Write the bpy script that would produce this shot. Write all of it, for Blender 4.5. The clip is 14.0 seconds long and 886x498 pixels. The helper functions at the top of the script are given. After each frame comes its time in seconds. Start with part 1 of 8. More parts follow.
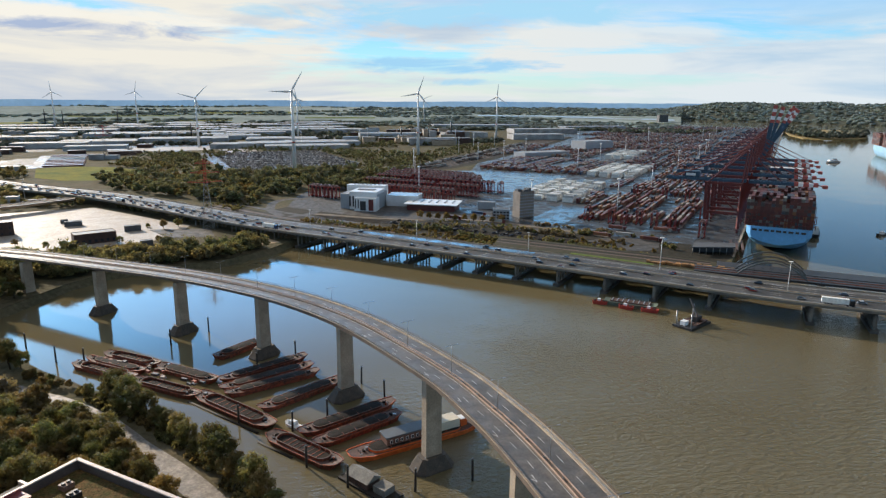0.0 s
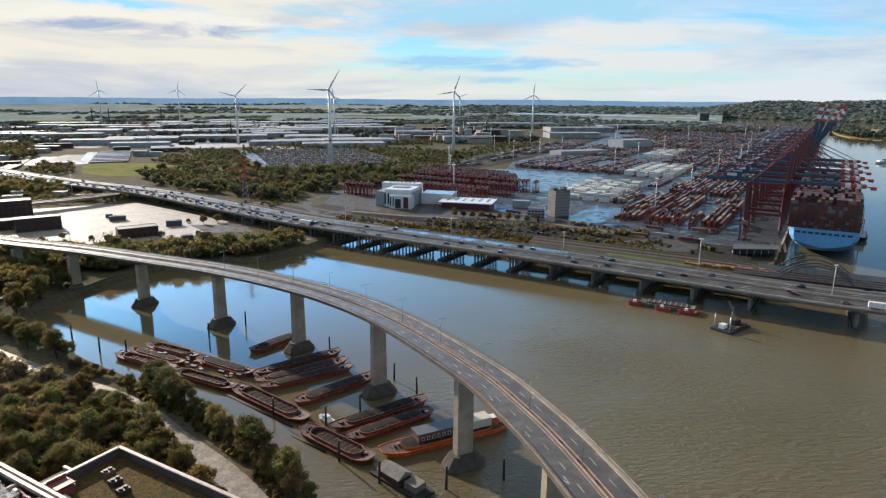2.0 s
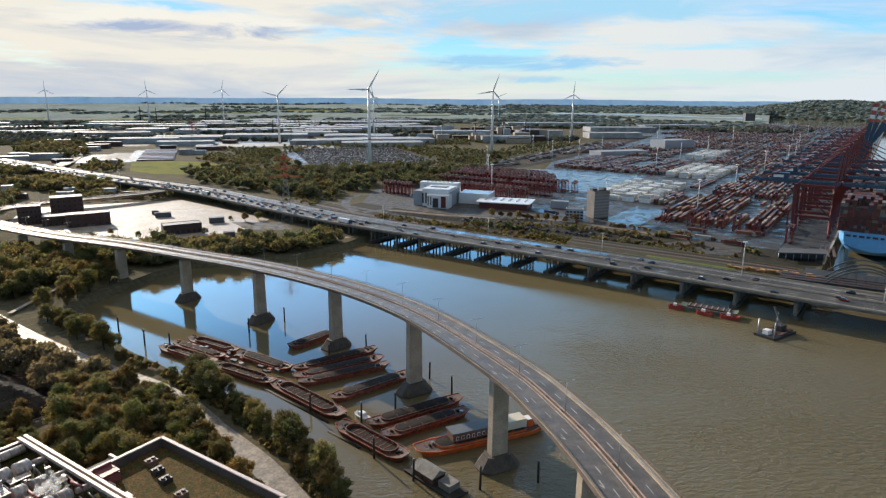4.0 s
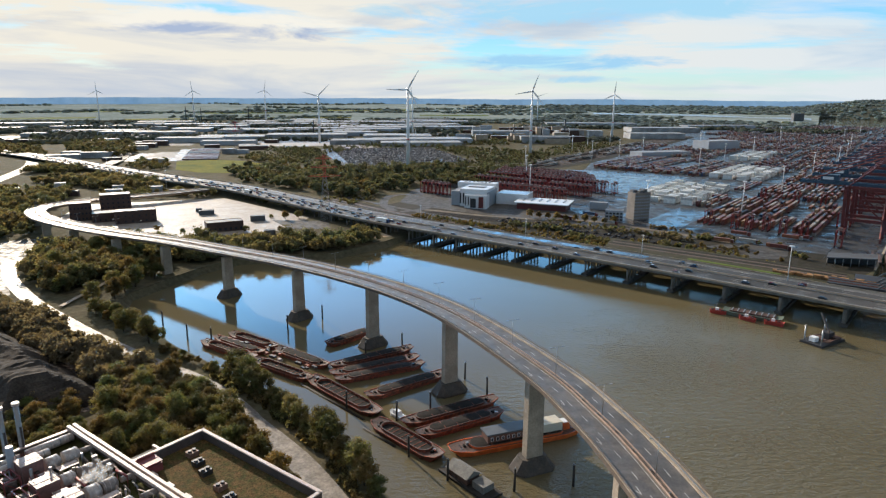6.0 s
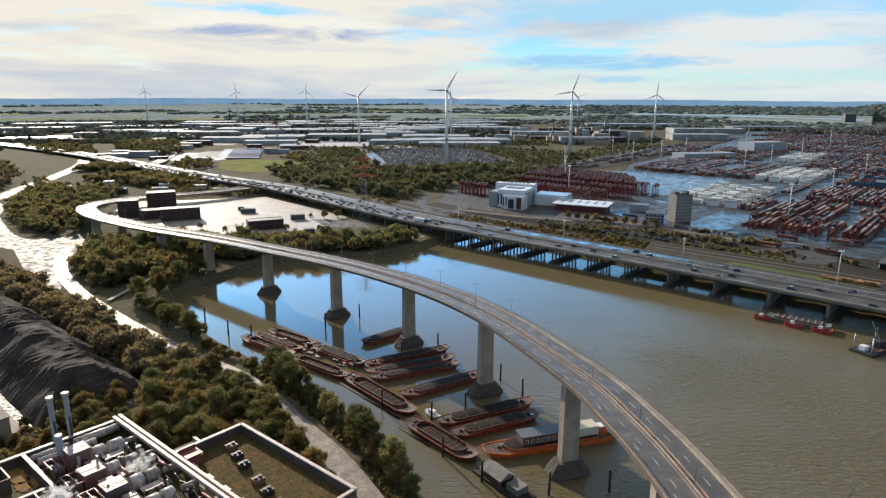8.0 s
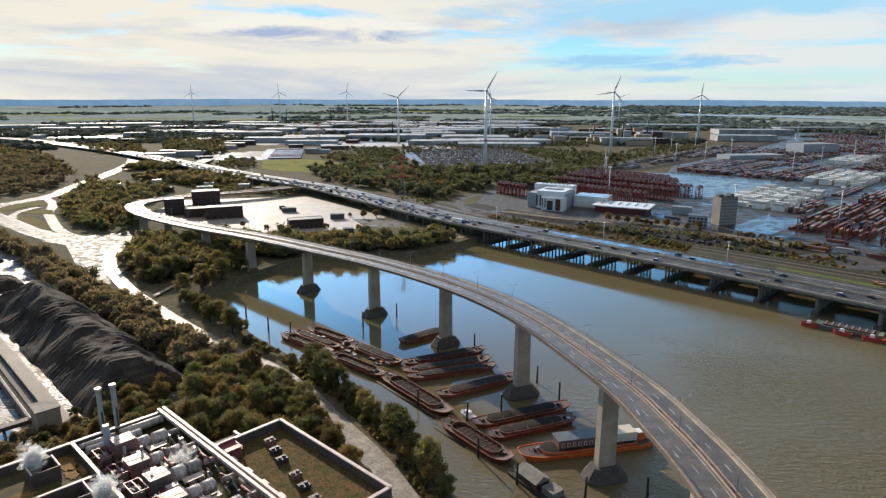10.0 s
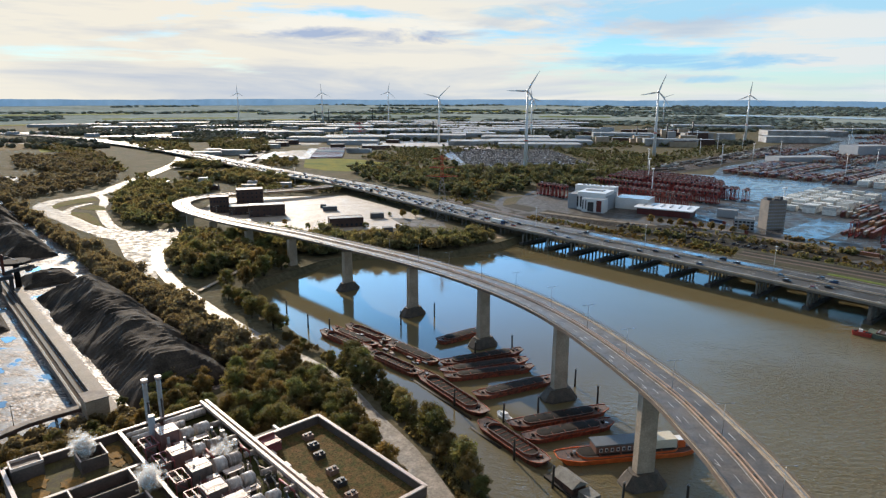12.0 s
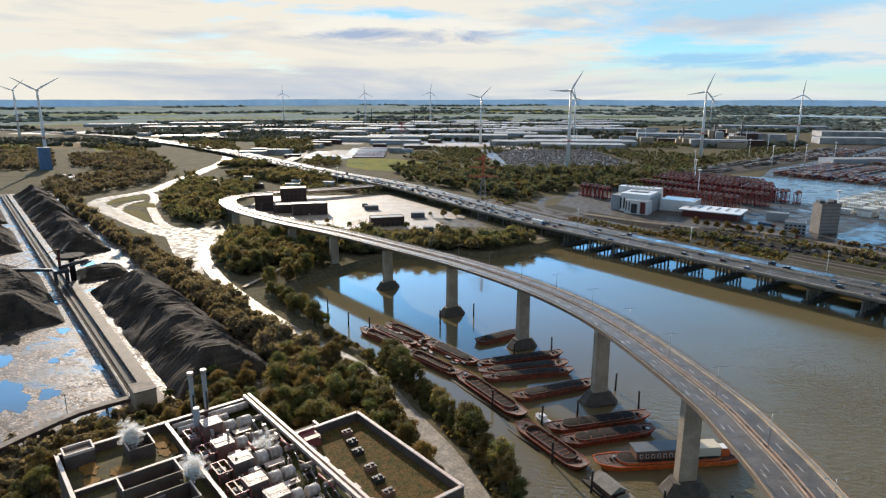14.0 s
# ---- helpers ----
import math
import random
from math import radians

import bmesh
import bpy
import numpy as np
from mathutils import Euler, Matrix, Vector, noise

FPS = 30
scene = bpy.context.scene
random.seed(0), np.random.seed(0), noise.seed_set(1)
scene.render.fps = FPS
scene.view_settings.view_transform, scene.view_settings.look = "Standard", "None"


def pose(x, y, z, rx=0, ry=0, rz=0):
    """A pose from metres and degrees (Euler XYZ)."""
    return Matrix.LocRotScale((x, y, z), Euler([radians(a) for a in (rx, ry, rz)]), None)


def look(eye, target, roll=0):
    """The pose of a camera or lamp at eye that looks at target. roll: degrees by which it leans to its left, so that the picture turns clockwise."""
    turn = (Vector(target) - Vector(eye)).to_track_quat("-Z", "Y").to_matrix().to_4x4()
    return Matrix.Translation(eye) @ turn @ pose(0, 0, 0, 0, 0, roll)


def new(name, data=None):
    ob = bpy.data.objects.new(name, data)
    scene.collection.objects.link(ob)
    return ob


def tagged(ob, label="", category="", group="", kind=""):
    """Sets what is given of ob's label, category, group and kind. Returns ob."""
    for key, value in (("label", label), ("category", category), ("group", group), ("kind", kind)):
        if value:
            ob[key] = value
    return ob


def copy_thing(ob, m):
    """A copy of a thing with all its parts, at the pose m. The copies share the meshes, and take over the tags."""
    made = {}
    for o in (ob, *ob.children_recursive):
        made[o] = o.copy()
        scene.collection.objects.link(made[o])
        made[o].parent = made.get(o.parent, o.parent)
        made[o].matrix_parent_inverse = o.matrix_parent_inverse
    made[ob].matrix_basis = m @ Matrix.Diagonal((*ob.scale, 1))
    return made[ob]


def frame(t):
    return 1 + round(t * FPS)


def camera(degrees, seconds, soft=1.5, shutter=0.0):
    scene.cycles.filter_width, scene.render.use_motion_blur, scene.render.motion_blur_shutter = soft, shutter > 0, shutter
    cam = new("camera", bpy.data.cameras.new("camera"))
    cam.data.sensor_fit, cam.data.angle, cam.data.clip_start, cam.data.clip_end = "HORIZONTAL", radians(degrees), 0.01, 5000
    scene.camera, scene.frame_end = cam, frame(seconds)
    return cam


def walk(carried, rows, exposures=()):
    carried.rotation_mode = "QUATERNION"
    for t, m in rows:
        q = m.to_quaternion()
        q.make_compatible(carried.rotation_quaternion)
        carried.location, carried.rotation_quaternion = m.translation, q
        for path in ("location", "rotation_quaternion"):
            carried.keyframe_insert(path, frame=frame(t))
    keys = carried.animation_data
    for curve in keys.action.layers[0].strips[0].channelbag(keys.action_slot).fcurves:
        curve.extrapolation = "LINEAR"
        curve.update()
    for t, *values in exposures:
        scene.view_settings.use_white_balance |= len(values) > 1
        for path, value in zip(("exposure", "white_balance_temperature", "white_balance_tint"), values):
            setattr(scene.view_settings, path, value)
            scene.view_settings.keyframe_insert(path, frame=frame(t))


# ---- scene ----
FOV = 69.45
cam = camera(FOV, 14.0, soft=1.3)
EYE = (0.0, 0.0, 118.0)
# seconds, yaw, pitch, roll: the camera hovers over the bank and pans slowly to its left
ROWS = [
    (0.0, 0.069, -13.346, -0.388),
    (0.5, 0.742, -13.398, -0.375),
    (1.0, 1.560, -13.440, -0.403),
    (1.5, 2.384, -13.475, -0.422),
    (2.0, 3.207, -13.526, -0.400),
    (2.5, 4.047, -13.553, -0.395),
    (3.0, 4.894, -13.559, -0.369),
    (5.5, 9.143, -13.601, -0.315),
    (6.0, 9.985, -13.591, -0.273),
    (6.5, 10.835, -13.595, -0.282),
    (7.0, 11.680, -13.587, -0.267),
    (7.5, 12.516, -13.575, -0.209),
    (8.0, 13.379, -13.565, -0.207),
    (10.5, 17.725, -13.532, -0.145),
    (11.0, 18.632, -13.543, -0.195),
    (11.5, 19.502, -13.524, -0.140),
    (12.0, 20.390, -13.519, -0.124),
    (12.5, 21.294, -13.512, -0.120),
    (13.0, 22.184, -13.507, -0.068),
    (13.5, 23.120, -13.517, -0.084),
    (14.0, 24.065, -13.517, -0.030),
]
walk(cam, [(t, pose(*EYE, 90 + pitch, roll, yaw)) for t, yaw, pitch, roll in ROWS],
     exposures=[(0.0, 0.44, 6250, 10), (14.0, 0.44, 6250, 10)])

# ---- world, sun ----
CLOUD_X, CLOUD_Y, CLOUD_Z = 1.9, 7.4, 0.1
SUN_FROM = Vector((-0.655, 0.68, 0.35)).normalized()
world = bpy.data.worlds.new("sky")
scene.world = world
world.use_nodes = True
wn, wl = world.node_tree.nodes, world.node_tree.links
wn.clear()


def wnode(kind, **values):
    n = wn.new(kind)
    for key, value in values.items():
        n.inputs[key].default_value = value
    return n


w_out = wn.new("ShaderNodeOutputWorld")
w_bg = wnode("ShaderNodeBackground", Strength=0.0958)
w_sky = wn.new("ShaderNodeTexSky")
w_sky.sky_type, w_sky.sun_disc = "NISHITA", False
w_sky.sun_elevation = math.asin(SUN_FROM.z)
w_sky.sun_rotation = math.atan2(SUN_FROM.x, SUN_FROM.y)
w_sky.air_density, w_sky.dust_density, w_sky.ozone_density = 1.0, 0.2, 3.0
# clouds: long flat banks, brighter and creamier towards the sun, bluish away from it
w_co = wn.new("ShaderNodeTexCoord")


def wmath(op, a, b=None, clamp=False):
    n = wn.new("ShaderNodeMath")
    n.operation, n.use_clamp = op, clamp
    for i, v in enumerate((a, b)):
        if v is None:
            continue
        if isinstance(v, (int, float)):
            n.inputs[i].default_value = v
        else:
            wl.new(v, n.inputs[i])
    return n.outputs[0]


def cloud_noise(scale, detail, shift, stretch, rough=0.55, warp=0.4):
    m = wn.new("ShaderNodeMapping")
    m.inputs["Location"].default_value, m.inputs["Scale"].default_value = shift, stretch
    wl.new(w_co.outputs["Generated"], m.inputs[0])
    n = wnode("ShaderNodeTexNoise", Scale=scale, Detail=detail, Roughness=rough, Distortion=warp)
    wl.new(m.outputs[0], n.inputs["Vector"])
    return n.outputs[0]


def wramp(src, lo, hi):
    return wmath("MULTIPLY", wmath("SUBTRACT", src, lo), 1.0 / (hi - lo), True)


def wmix(fac, a, b, blend="MIX"):
    x = wn.new("ShaderNodeMix")
    x.data_type, x.blend_type = "RGBA", blend
    for key, v in (("Factor", fac), ("A", a), ("B", b)):
        if isinstance(v, (int, float)):
            x.inputs[key].default_value = v
        elif isinstance(v, tuple):
            x.inputs[key].default_value = (*v, 1)
        else:
            wl.new(v, x.inputs[key])
    return x.outputs["Result"]


w_dot = wn.new("ShaderNodeVectorMath")
w_dot.operation = "DOT_PRODUCT"
w_dot.inputs[1].default_value = SUN_FROM
wl.new(w_co.outputs["Generated"], w_dot.inputs[0])
towards = wmath("POWER", wramp(w_dot.outputs["Value"], 0.30, 1.0), 1.4, True)
w_up = wn.new("ShaderNodeSeparateXYZ")
wl.new(w_co.outputs["Generated"], w_up.inputs[0])
clear = wmix(1.0, w_sky.outputs[0], (0.78, 1.16, 1.42), "MULTIPLY")
high = wramp(w_up.outputs["Z"], 0.14, 0.21)
clear = wmix(1.0, clear, wmix(towards, (1.0, 1.0, 1.0), wmix(high, (0.48, 0.48, 0.50), (3.7, 4.2, 4.3))), "MULTIPLY")
clear = wmix(wramp(w_up.outputs["Z"], 0.16, 0.28), clear, wmix(1.0, clear, wmix(wramp(w_dot.outputs["Value"], 0.62, 0.92), (0.80, 0.75, 0.57), (0.84, 0.90, 0.86)), "MULTIPLY"))
# pale haze low over the horizon
low = wmath("SUBTRACT", 1.0, wramp(w_up.outputs["Z"], -0.01, 0.06))
clear = wmix(wmath("MULTIPLY", low, 0.8), clear, wmix(towards, (5.2, 6.1, 6.4), (7.4, 6.25, 4.5)))
white = wmix(towards, (5.9, 6.3, 6.4), (7.2, 6.6, 5.45))
grey = wmix(towards, (3.8, 5.0, 6.0), (4.5, 4.7, 5.1))
lump = wramp(cloud_noise(2.3, 8, (3.1, 1.7, 0.6), (1, 1, 7.5)), 0.36, 0.52)
cloud = wmix(lump, grey, white)
# banks lie thick along the horizon and thin out above
bank = wmath("ADD", cloud_noise(1.9, 9, (CLOUD_X, CLOUD_Y, CLOUD_Z), (1, 1, 8.0), 0.62), wmath("MULTIPLY", wmath("SUBTRACT", 1.0, wramp(w_up.outputs["Z"], 0.0, 0.05)), 0.05))
cover = wramp(wmath("ADD", bank, wmath("SUBTRACT", wmath("MULTIPLY", towards, 0.085), 0.022)), 0.41, 0.51)
cover = wmath("MULTIPLY", cover, wmath("SUBTRACT", 1.0, wmath("MULTIPLY", wramp(wmath("SUBTRACT", w_up.outputs["Z"], wmath("MULTIPLY", towards, 0.07)), 0.075, 0.14), 0.88)))
# high cloud added overhead, out of view, to set fill light and water reflections
added_veil = wmath("MULTIPLY", wramp(w_up.outputs["Z"], 0.32, 0.52), wmath("ADD", 0.55, wmath("MULTIPLY", wramp(cloud_noise(2.0, 5, (0.4, 5.2, 0), (1, 1, 1)), 0.35, 0.65), 0.4)))
w_az = wmath("ARCTAN2", w_up.outputs["X"], w_up.outputs["Y"])


def bank_at(sky, azimuth, height, wide, tall, colour, seed, most=0.9):
    """One ragged bank of cloud, or a gap of clear air, in the sky at that azimuth (radians) and height (sine)."""
    u = wmath("MULTIPLY", wmath("SUBTRACT", w_az, azimuth), 1.0 / wide)
    v = wmath("MULTIPLY", wmath("SUBTRACT", w_up.outputs["Z"], height), 1.0 / tall)
    far_out = wmath("ADD", wmath("MULTIPLY", u, u), wmath("MULTIPLY", v, v))
    ragged = wmath("MULTIPLY", wmath("SUBTRACT", cloud_noise(7.0, 8, (seed, seed * 1.7, 0), (1, 1, 4.0), 0.62, 0.6), 0.5), 5.0)
    edge = wramp(wmath("ADD", wmath("SUBTRACT", 1.0, far_out), ragged), 0.0, 0.9)
    return wmix(wmath("MULTIPLY", edge, most), sky, colour)


heaven = wmix(cover, clear, cloud)
heaven = bank_at(heaven, -0.02, 0.047, 0.22, 0.012, (2.9, 5.1, 6.8), 3.3, 0.95)
heaven = bank_at(heaven, 0.06, 0.022, 0.11, 0.006, (3.4, 5.4, 6.6), 8.1)
heaven = bank_at(heaven, 0.05, 0.120, 0.32, 0.020, (3.2, 5.5, 6.9), 5.2, 0.95)
heaven = bank_at(heaven, -0.50, 0.100, 0.20, 0.016, (7.4, 7.0, 6.1), 1.4)
heaven = bank_at(heaven, -0.46, 0.086, 0.17, 0.014, (2.9, 3.6, 5.0), 6.6, 0.9)
overhead = wmix(wramp(w_up.outputs["Z"], 0.48, 0.72), wmix(towards, (1.25, 1.1, 0.9), (4.6, 4.2, 3.6)), (3.9, 3.6, 3.2))
wl.new(wmix(added_veil, heaven, overhead), w_bg.inputs[0])
wl.new(w_bg.outputs[0], w_out.inputs[0])

sun = new("sun", bpy.data.lights.new("sun", "SUN"))
sun.data.energy, sun.data.angle, sun.data.color = 5.0, radians(0.6), (1.0, 0.82, 0.61)
sun.matrix_world = look(SUN_FROM * 500, (0, 0, 0))

# ---- materials ----
MATS = {}


def material(name, base, rough=0.7, metal=0.0, vary=0.25, big=20.0, fine=1.0, bump=0.0, alt=None, obj=0.0, island=0.0, spec=0.5, glow=0.0, coat=0.0, bump_scale=None, rough_vary=0.0, through_light=0.0):
    """A procedural surface: base and alt colour mixed by a large and a fine noise in metres, with grain, wear and relief."""
    if name in MATS:
        return MATS[name]
    m = bpy.data.materials.new(name)
    m.use_nodes = True
    n, l = m.node_tree.nodes, m.node_tree.links
    b = n["Principled BSDF"]
    b.inputs["Roughness"].default_value, b.inputs["Metallic"].default_value = rough, metal
    b.inputs["Specular IOR Level"].default_value = spec
    geo = n.new("ShaderNodeNewGeometry")

    def noise_at(scale, detail=5.0):
        t = n.new("ShaderNodeTexNoise")
        t.inputs["Scale"].default_value, t.inputs["Detail"].default_value = 1.0 / scale, detail
        t.inputs["Roughness"].default_value = 0.6
        l.new(geo.outputs["Position"], t.inputs["Vector"])
        return t.outputs[0]

    def mixed(fac, a, c, blend="MIX"):
        x = n.new("ShaderNodeMix")
        x.data_type, x.blend_type = "RGBA", blend
        for key, v in (("Factor", fac), ("A", a), ("B", c)):
            sock = [s for s in x.inputs if s.name == key and s.type == ("VALUE" if key == "Factor" else "RGBA")][0]
            if isinstance(v, (int, float)):
                sock.default_value = v
            elif isinstance(v, tuple):
                sock.default_value = (*v, 1)
            else:
                l.new(v, sock)
        return [s for s in x.outputs if s.type == "RGBA"][0]

    def ranged(src, lo, hi, a=0.0, c=1.0):
        r = n.new("ShaderNodeMapRange")
        r.inputs["From Min"].default_value, r.inputs["From Max"].default_value = lo, hi
        r.inputs["To Min"].default_value, r.inputs["To Max"].default_value = a, c
        l.new(src, r.inputs["Value"])
        return r.outputs[0]

    alt = alt or tuple(min(1, c * (1 - vary)) for c in base)
    col = mixed(ranged(noise_at(big), 0.35, 0.65), base, alt)
    grain = ranged(noise_at(fine, 3.0), 0.25, 0.75, 1 - vary * 0.8, 1 + vary * 0.6)
    col = mixed(1.0, col, grain, "MULTIPLY")
    if obj:
        info = n.new("ShaderNodeObjectInfo")
        col = mixed(1.0, col, ranged(info.outputs["Random"], 0, 1, 1 - obj, 1 + obj), "MULTIPLY")
    if island:
        col = mixed(1.0, col, ranged(geo.outputs["Random Per Island"], 0, 1, 1 - island, 1 + island), "MULTIPLY")
    l.new(col, b.inputs["Base Color"])
    if rough_vary:
        l.new(ranged(noise_at(big * 0.7), 0.35, 0.65, max(0.02, rough - rough_vary), min(1, rough + rough_vary)), b.inputs["Roughness"])
    if coat:
        b.inputs["Coat Weight"].default_value = coat
    if bump:
        bp = n.new("ShaderNodeBump")
        bp.inputs["Strength"].default_value, bp.inputs["Distance"].default_value = bump, (bump_scale or fine) * 0.3
        l.new(noise_at(bump_scale or fine, 6.0), bp.inputs["Height"])
        l.new(bp.outputs[0], b.inputs["Normal"])
    if glow:
        l.new(col, b.inputs["Emission Color"])
        b.inputs["Emission Strength"].default_value = glow
    if through_light:
        tr = n.new("ShaderNodeBsdfTranslucent")
        mx = n.new("ShaderNodeMixShader")
        mx.inputs[0].default_value = through_light
        l.new(mixed(1.0, col, (1.35, 1.2, 0.7), "MULTIPLY"), tr.inputs["Color"])
        l.new(b.outputs[0], mx.inputs[1])
        l.new(tr.outputs[0], mx.inputs[2])
        l.new(mx.outputs[0], n["Material Output"].inputs["Surface"])
    MATS[name] = m
    return m


def palette(name, colours, rough=0.5, metal=0.0, by="island", dirt=0.25):
    """One of several paints for each island or object, picked by its random number, with streaks of dirt."""
    m = bpy.data.materials.new(name)
    m.use_nodes = True
    n, l = m.node_tree.nodes, m.node_tree.links
    b = n["Principled BSDF"]
    b.inputs["Roughness"].default_value, b.inputs["Metallic"].default_value = rough, metal
    src = n.new("ShaderNodeNewGeometry").outputs["Random Per Island"] if by == "island" else n.new("ShaderNodeObjectInfo").outputs["Random"]
    r = n.new("ShaderNodeValToRGB")
    r.color_ramp.interpolation = "CONSTANT"
    el = r.color_ramp.elements
    while len(el) < len(colours):
        el.new(0.5)
    for i, (e, c) in enumerate(zip(el, colours)):
        e.position, e.color = i / len(colours), (*c, 1)
    l.new(src, r.inputs[0])
    g = n.new("ShaderNodeNewGeometry")
    t = n.new("ShaderNodeTexNoise")
    t.inputs["Scale"].default_value, t.inputs["Detail"].default_value = 0.7, 6
    l.new(g.outputs["Position"], t.inputs["Vector"])
    mr = n.new("ShaderNodeMapRange")
    mr.inputs["From Min"].default_value, mr.inputs["From Max"].default_value = 0.3, 0.7
    mr.inputs["To Min"].default_value, mr.inputs["To Max"].default_value = 1 - dirt, 1 + dirt * 0.4
    l.new(t.outputs[0], mr.inputs["Value"])
    x = n.new("ShaderNodeMix")
    x.data_type, x.blend_type = "RGBA", "MULTIPLY"
    x.inputs["Factor"].default_value = 1.0
    l.new(r.outputs[0], x.inputs["A"])
    l.new(mr.outputs[0], x.inputs["B"])
    l.new(x.outputs["Result"], b.inputs["Base Color"])
    MATS[name] = m
    return m


def water_material(name, deep, silt, rough, ripple):
    m = bpy.data.materials.new(name)
    m.use_nodes = True
    n, l = m.node_tree.nodes, m.node_tree.links
    b = n["Principled BSDF"]
    g = n.new("ShaderNodeNewGeometry")

    def noise_at(scale, stretch=(1, 1, 1), detail=4, turn=0.0):
        mp = n.new("ShaderNodeMapping")
        mp.inputs["Scale"].default_value = stretch
        mp.inputs["Rotation"].default_value = (0, 0, turn)
        l.new(g.outputs["Position"], mp.inputs[0])
        t = n.new("ShaderNodeTexNoise")
        t.inputs["Scale"].default_value, t.inputs["Detail"].default_value = 1 / scale, detail
        l.new(mp.outputs[0], t.inputs["Vector"])
        return t.outputs[0]
    mix = n.new("ShaderNodeMix")
    mix.data_type = "RGBA"
    mix.inputs["A"].default_value, mix.inputs["B"].default_value = (*deep, 1), (*silt, 1)
    l.new(noise_at(90, (1, 2.2, 1), 3, 0.55), mix.inputs["Factor"])
    l.new(mix.outputs["Result"], b.inputs["Base Color"])
    b.inputs["Roughness"].default_value, b.inputs["IOR"].default_value = rough, 1.33
    add = n.new("ShaderNodeMath")
    add.operation = "MULTIPLY_ADD"
    l.new(noise_at(1.7, (0.5, 1.0, 1), 3, -0.35), add.inputs[0])
    add.inputs[1].default_value = 2.2
    l.new(noise_at(1.1, (1, 2.0, 1), 2, -0.25), add.inputs[2])
    # wind patches: calm where the noise is low
    gust = n.new("ShaderNodeMapRange")
    gust.inputs["From Min"].default_value, gust.inputs["From Max"].default_value = 0.22, 0.72
    gust.inputs["To Min"].default_value, gust.inputs["To Max"].default_value = 0.05, 1.0
    # the basin behind the bridge lies sheltered
    away = n.new("ShaderNodeVectorMath")
    away.operation = "DISTANCE"
    away.inputs[1].default_value = (-190, 350, 0)
    l.new(g.outputs["Position"], away.inputs[0])
    lee = n.new("ShaderNodeMapRange")
    lee.inputs["From Min"].default_value, lee.inputs["From Max"].default_value = 100.0, 290.0
    lee.inputs["To Min"].default_value, lee.inputs["To Max"].default_value = 0.36, 0.0
    l.new(away.outputs["Value"], lee.inputs["Value"])
    open_water = n.new("ShaderNodeMath")
    open_water.operation = "SUBTRACT"
    l.new(noise_at(150, (1, 1.5, 1), 3), open_water.inputs[0])
    l.new(lee.outputs[0], open_water.inputs[1])
    l.new(open_water.outputs[0], gust.inputs["Value"])
    # the ripples flatten out far down the river
    far_off = n.new("ShaderNodeVectorMath")
    far_off.operation = "DISTANCE"
    far_off.inputs[1].default_value = (110, 130, 0)
    l.new(g.outputs["Position"], far_off.inputs[0])
    fade = n.new("ShaderNodeMapRange")
    fade.inputs["From Min"].default_value, fade.inputs["From Max"].default_value = 100.0, 280.0
    fade.inputs["To Min"].default_value, fade.inputs["To Max"].default_value = ripple, ripple * 0.035
    l.new(far_off.outputs["Value"], fade.inputs["Value"])
    st = n.new("ShaderNodeMath")
    st.operation = "MULTIPLY"
    l.new(fade.outputs[0], st.inputs[1])
    l.new(gust.outputs[0], st.inputs[0])
    bp = n.new("ShaderNodeBump")
    bp.inputs["Distance"].default_value = 0.7
    l.new(st.outputs[0], bp.inputs["Strength"])
    l.new(add.outputs[0], bp.inputs["Height"])
    l.new(bp.outputs[0], b.inputs["Normal"])
    MATS[name] = m
    return m


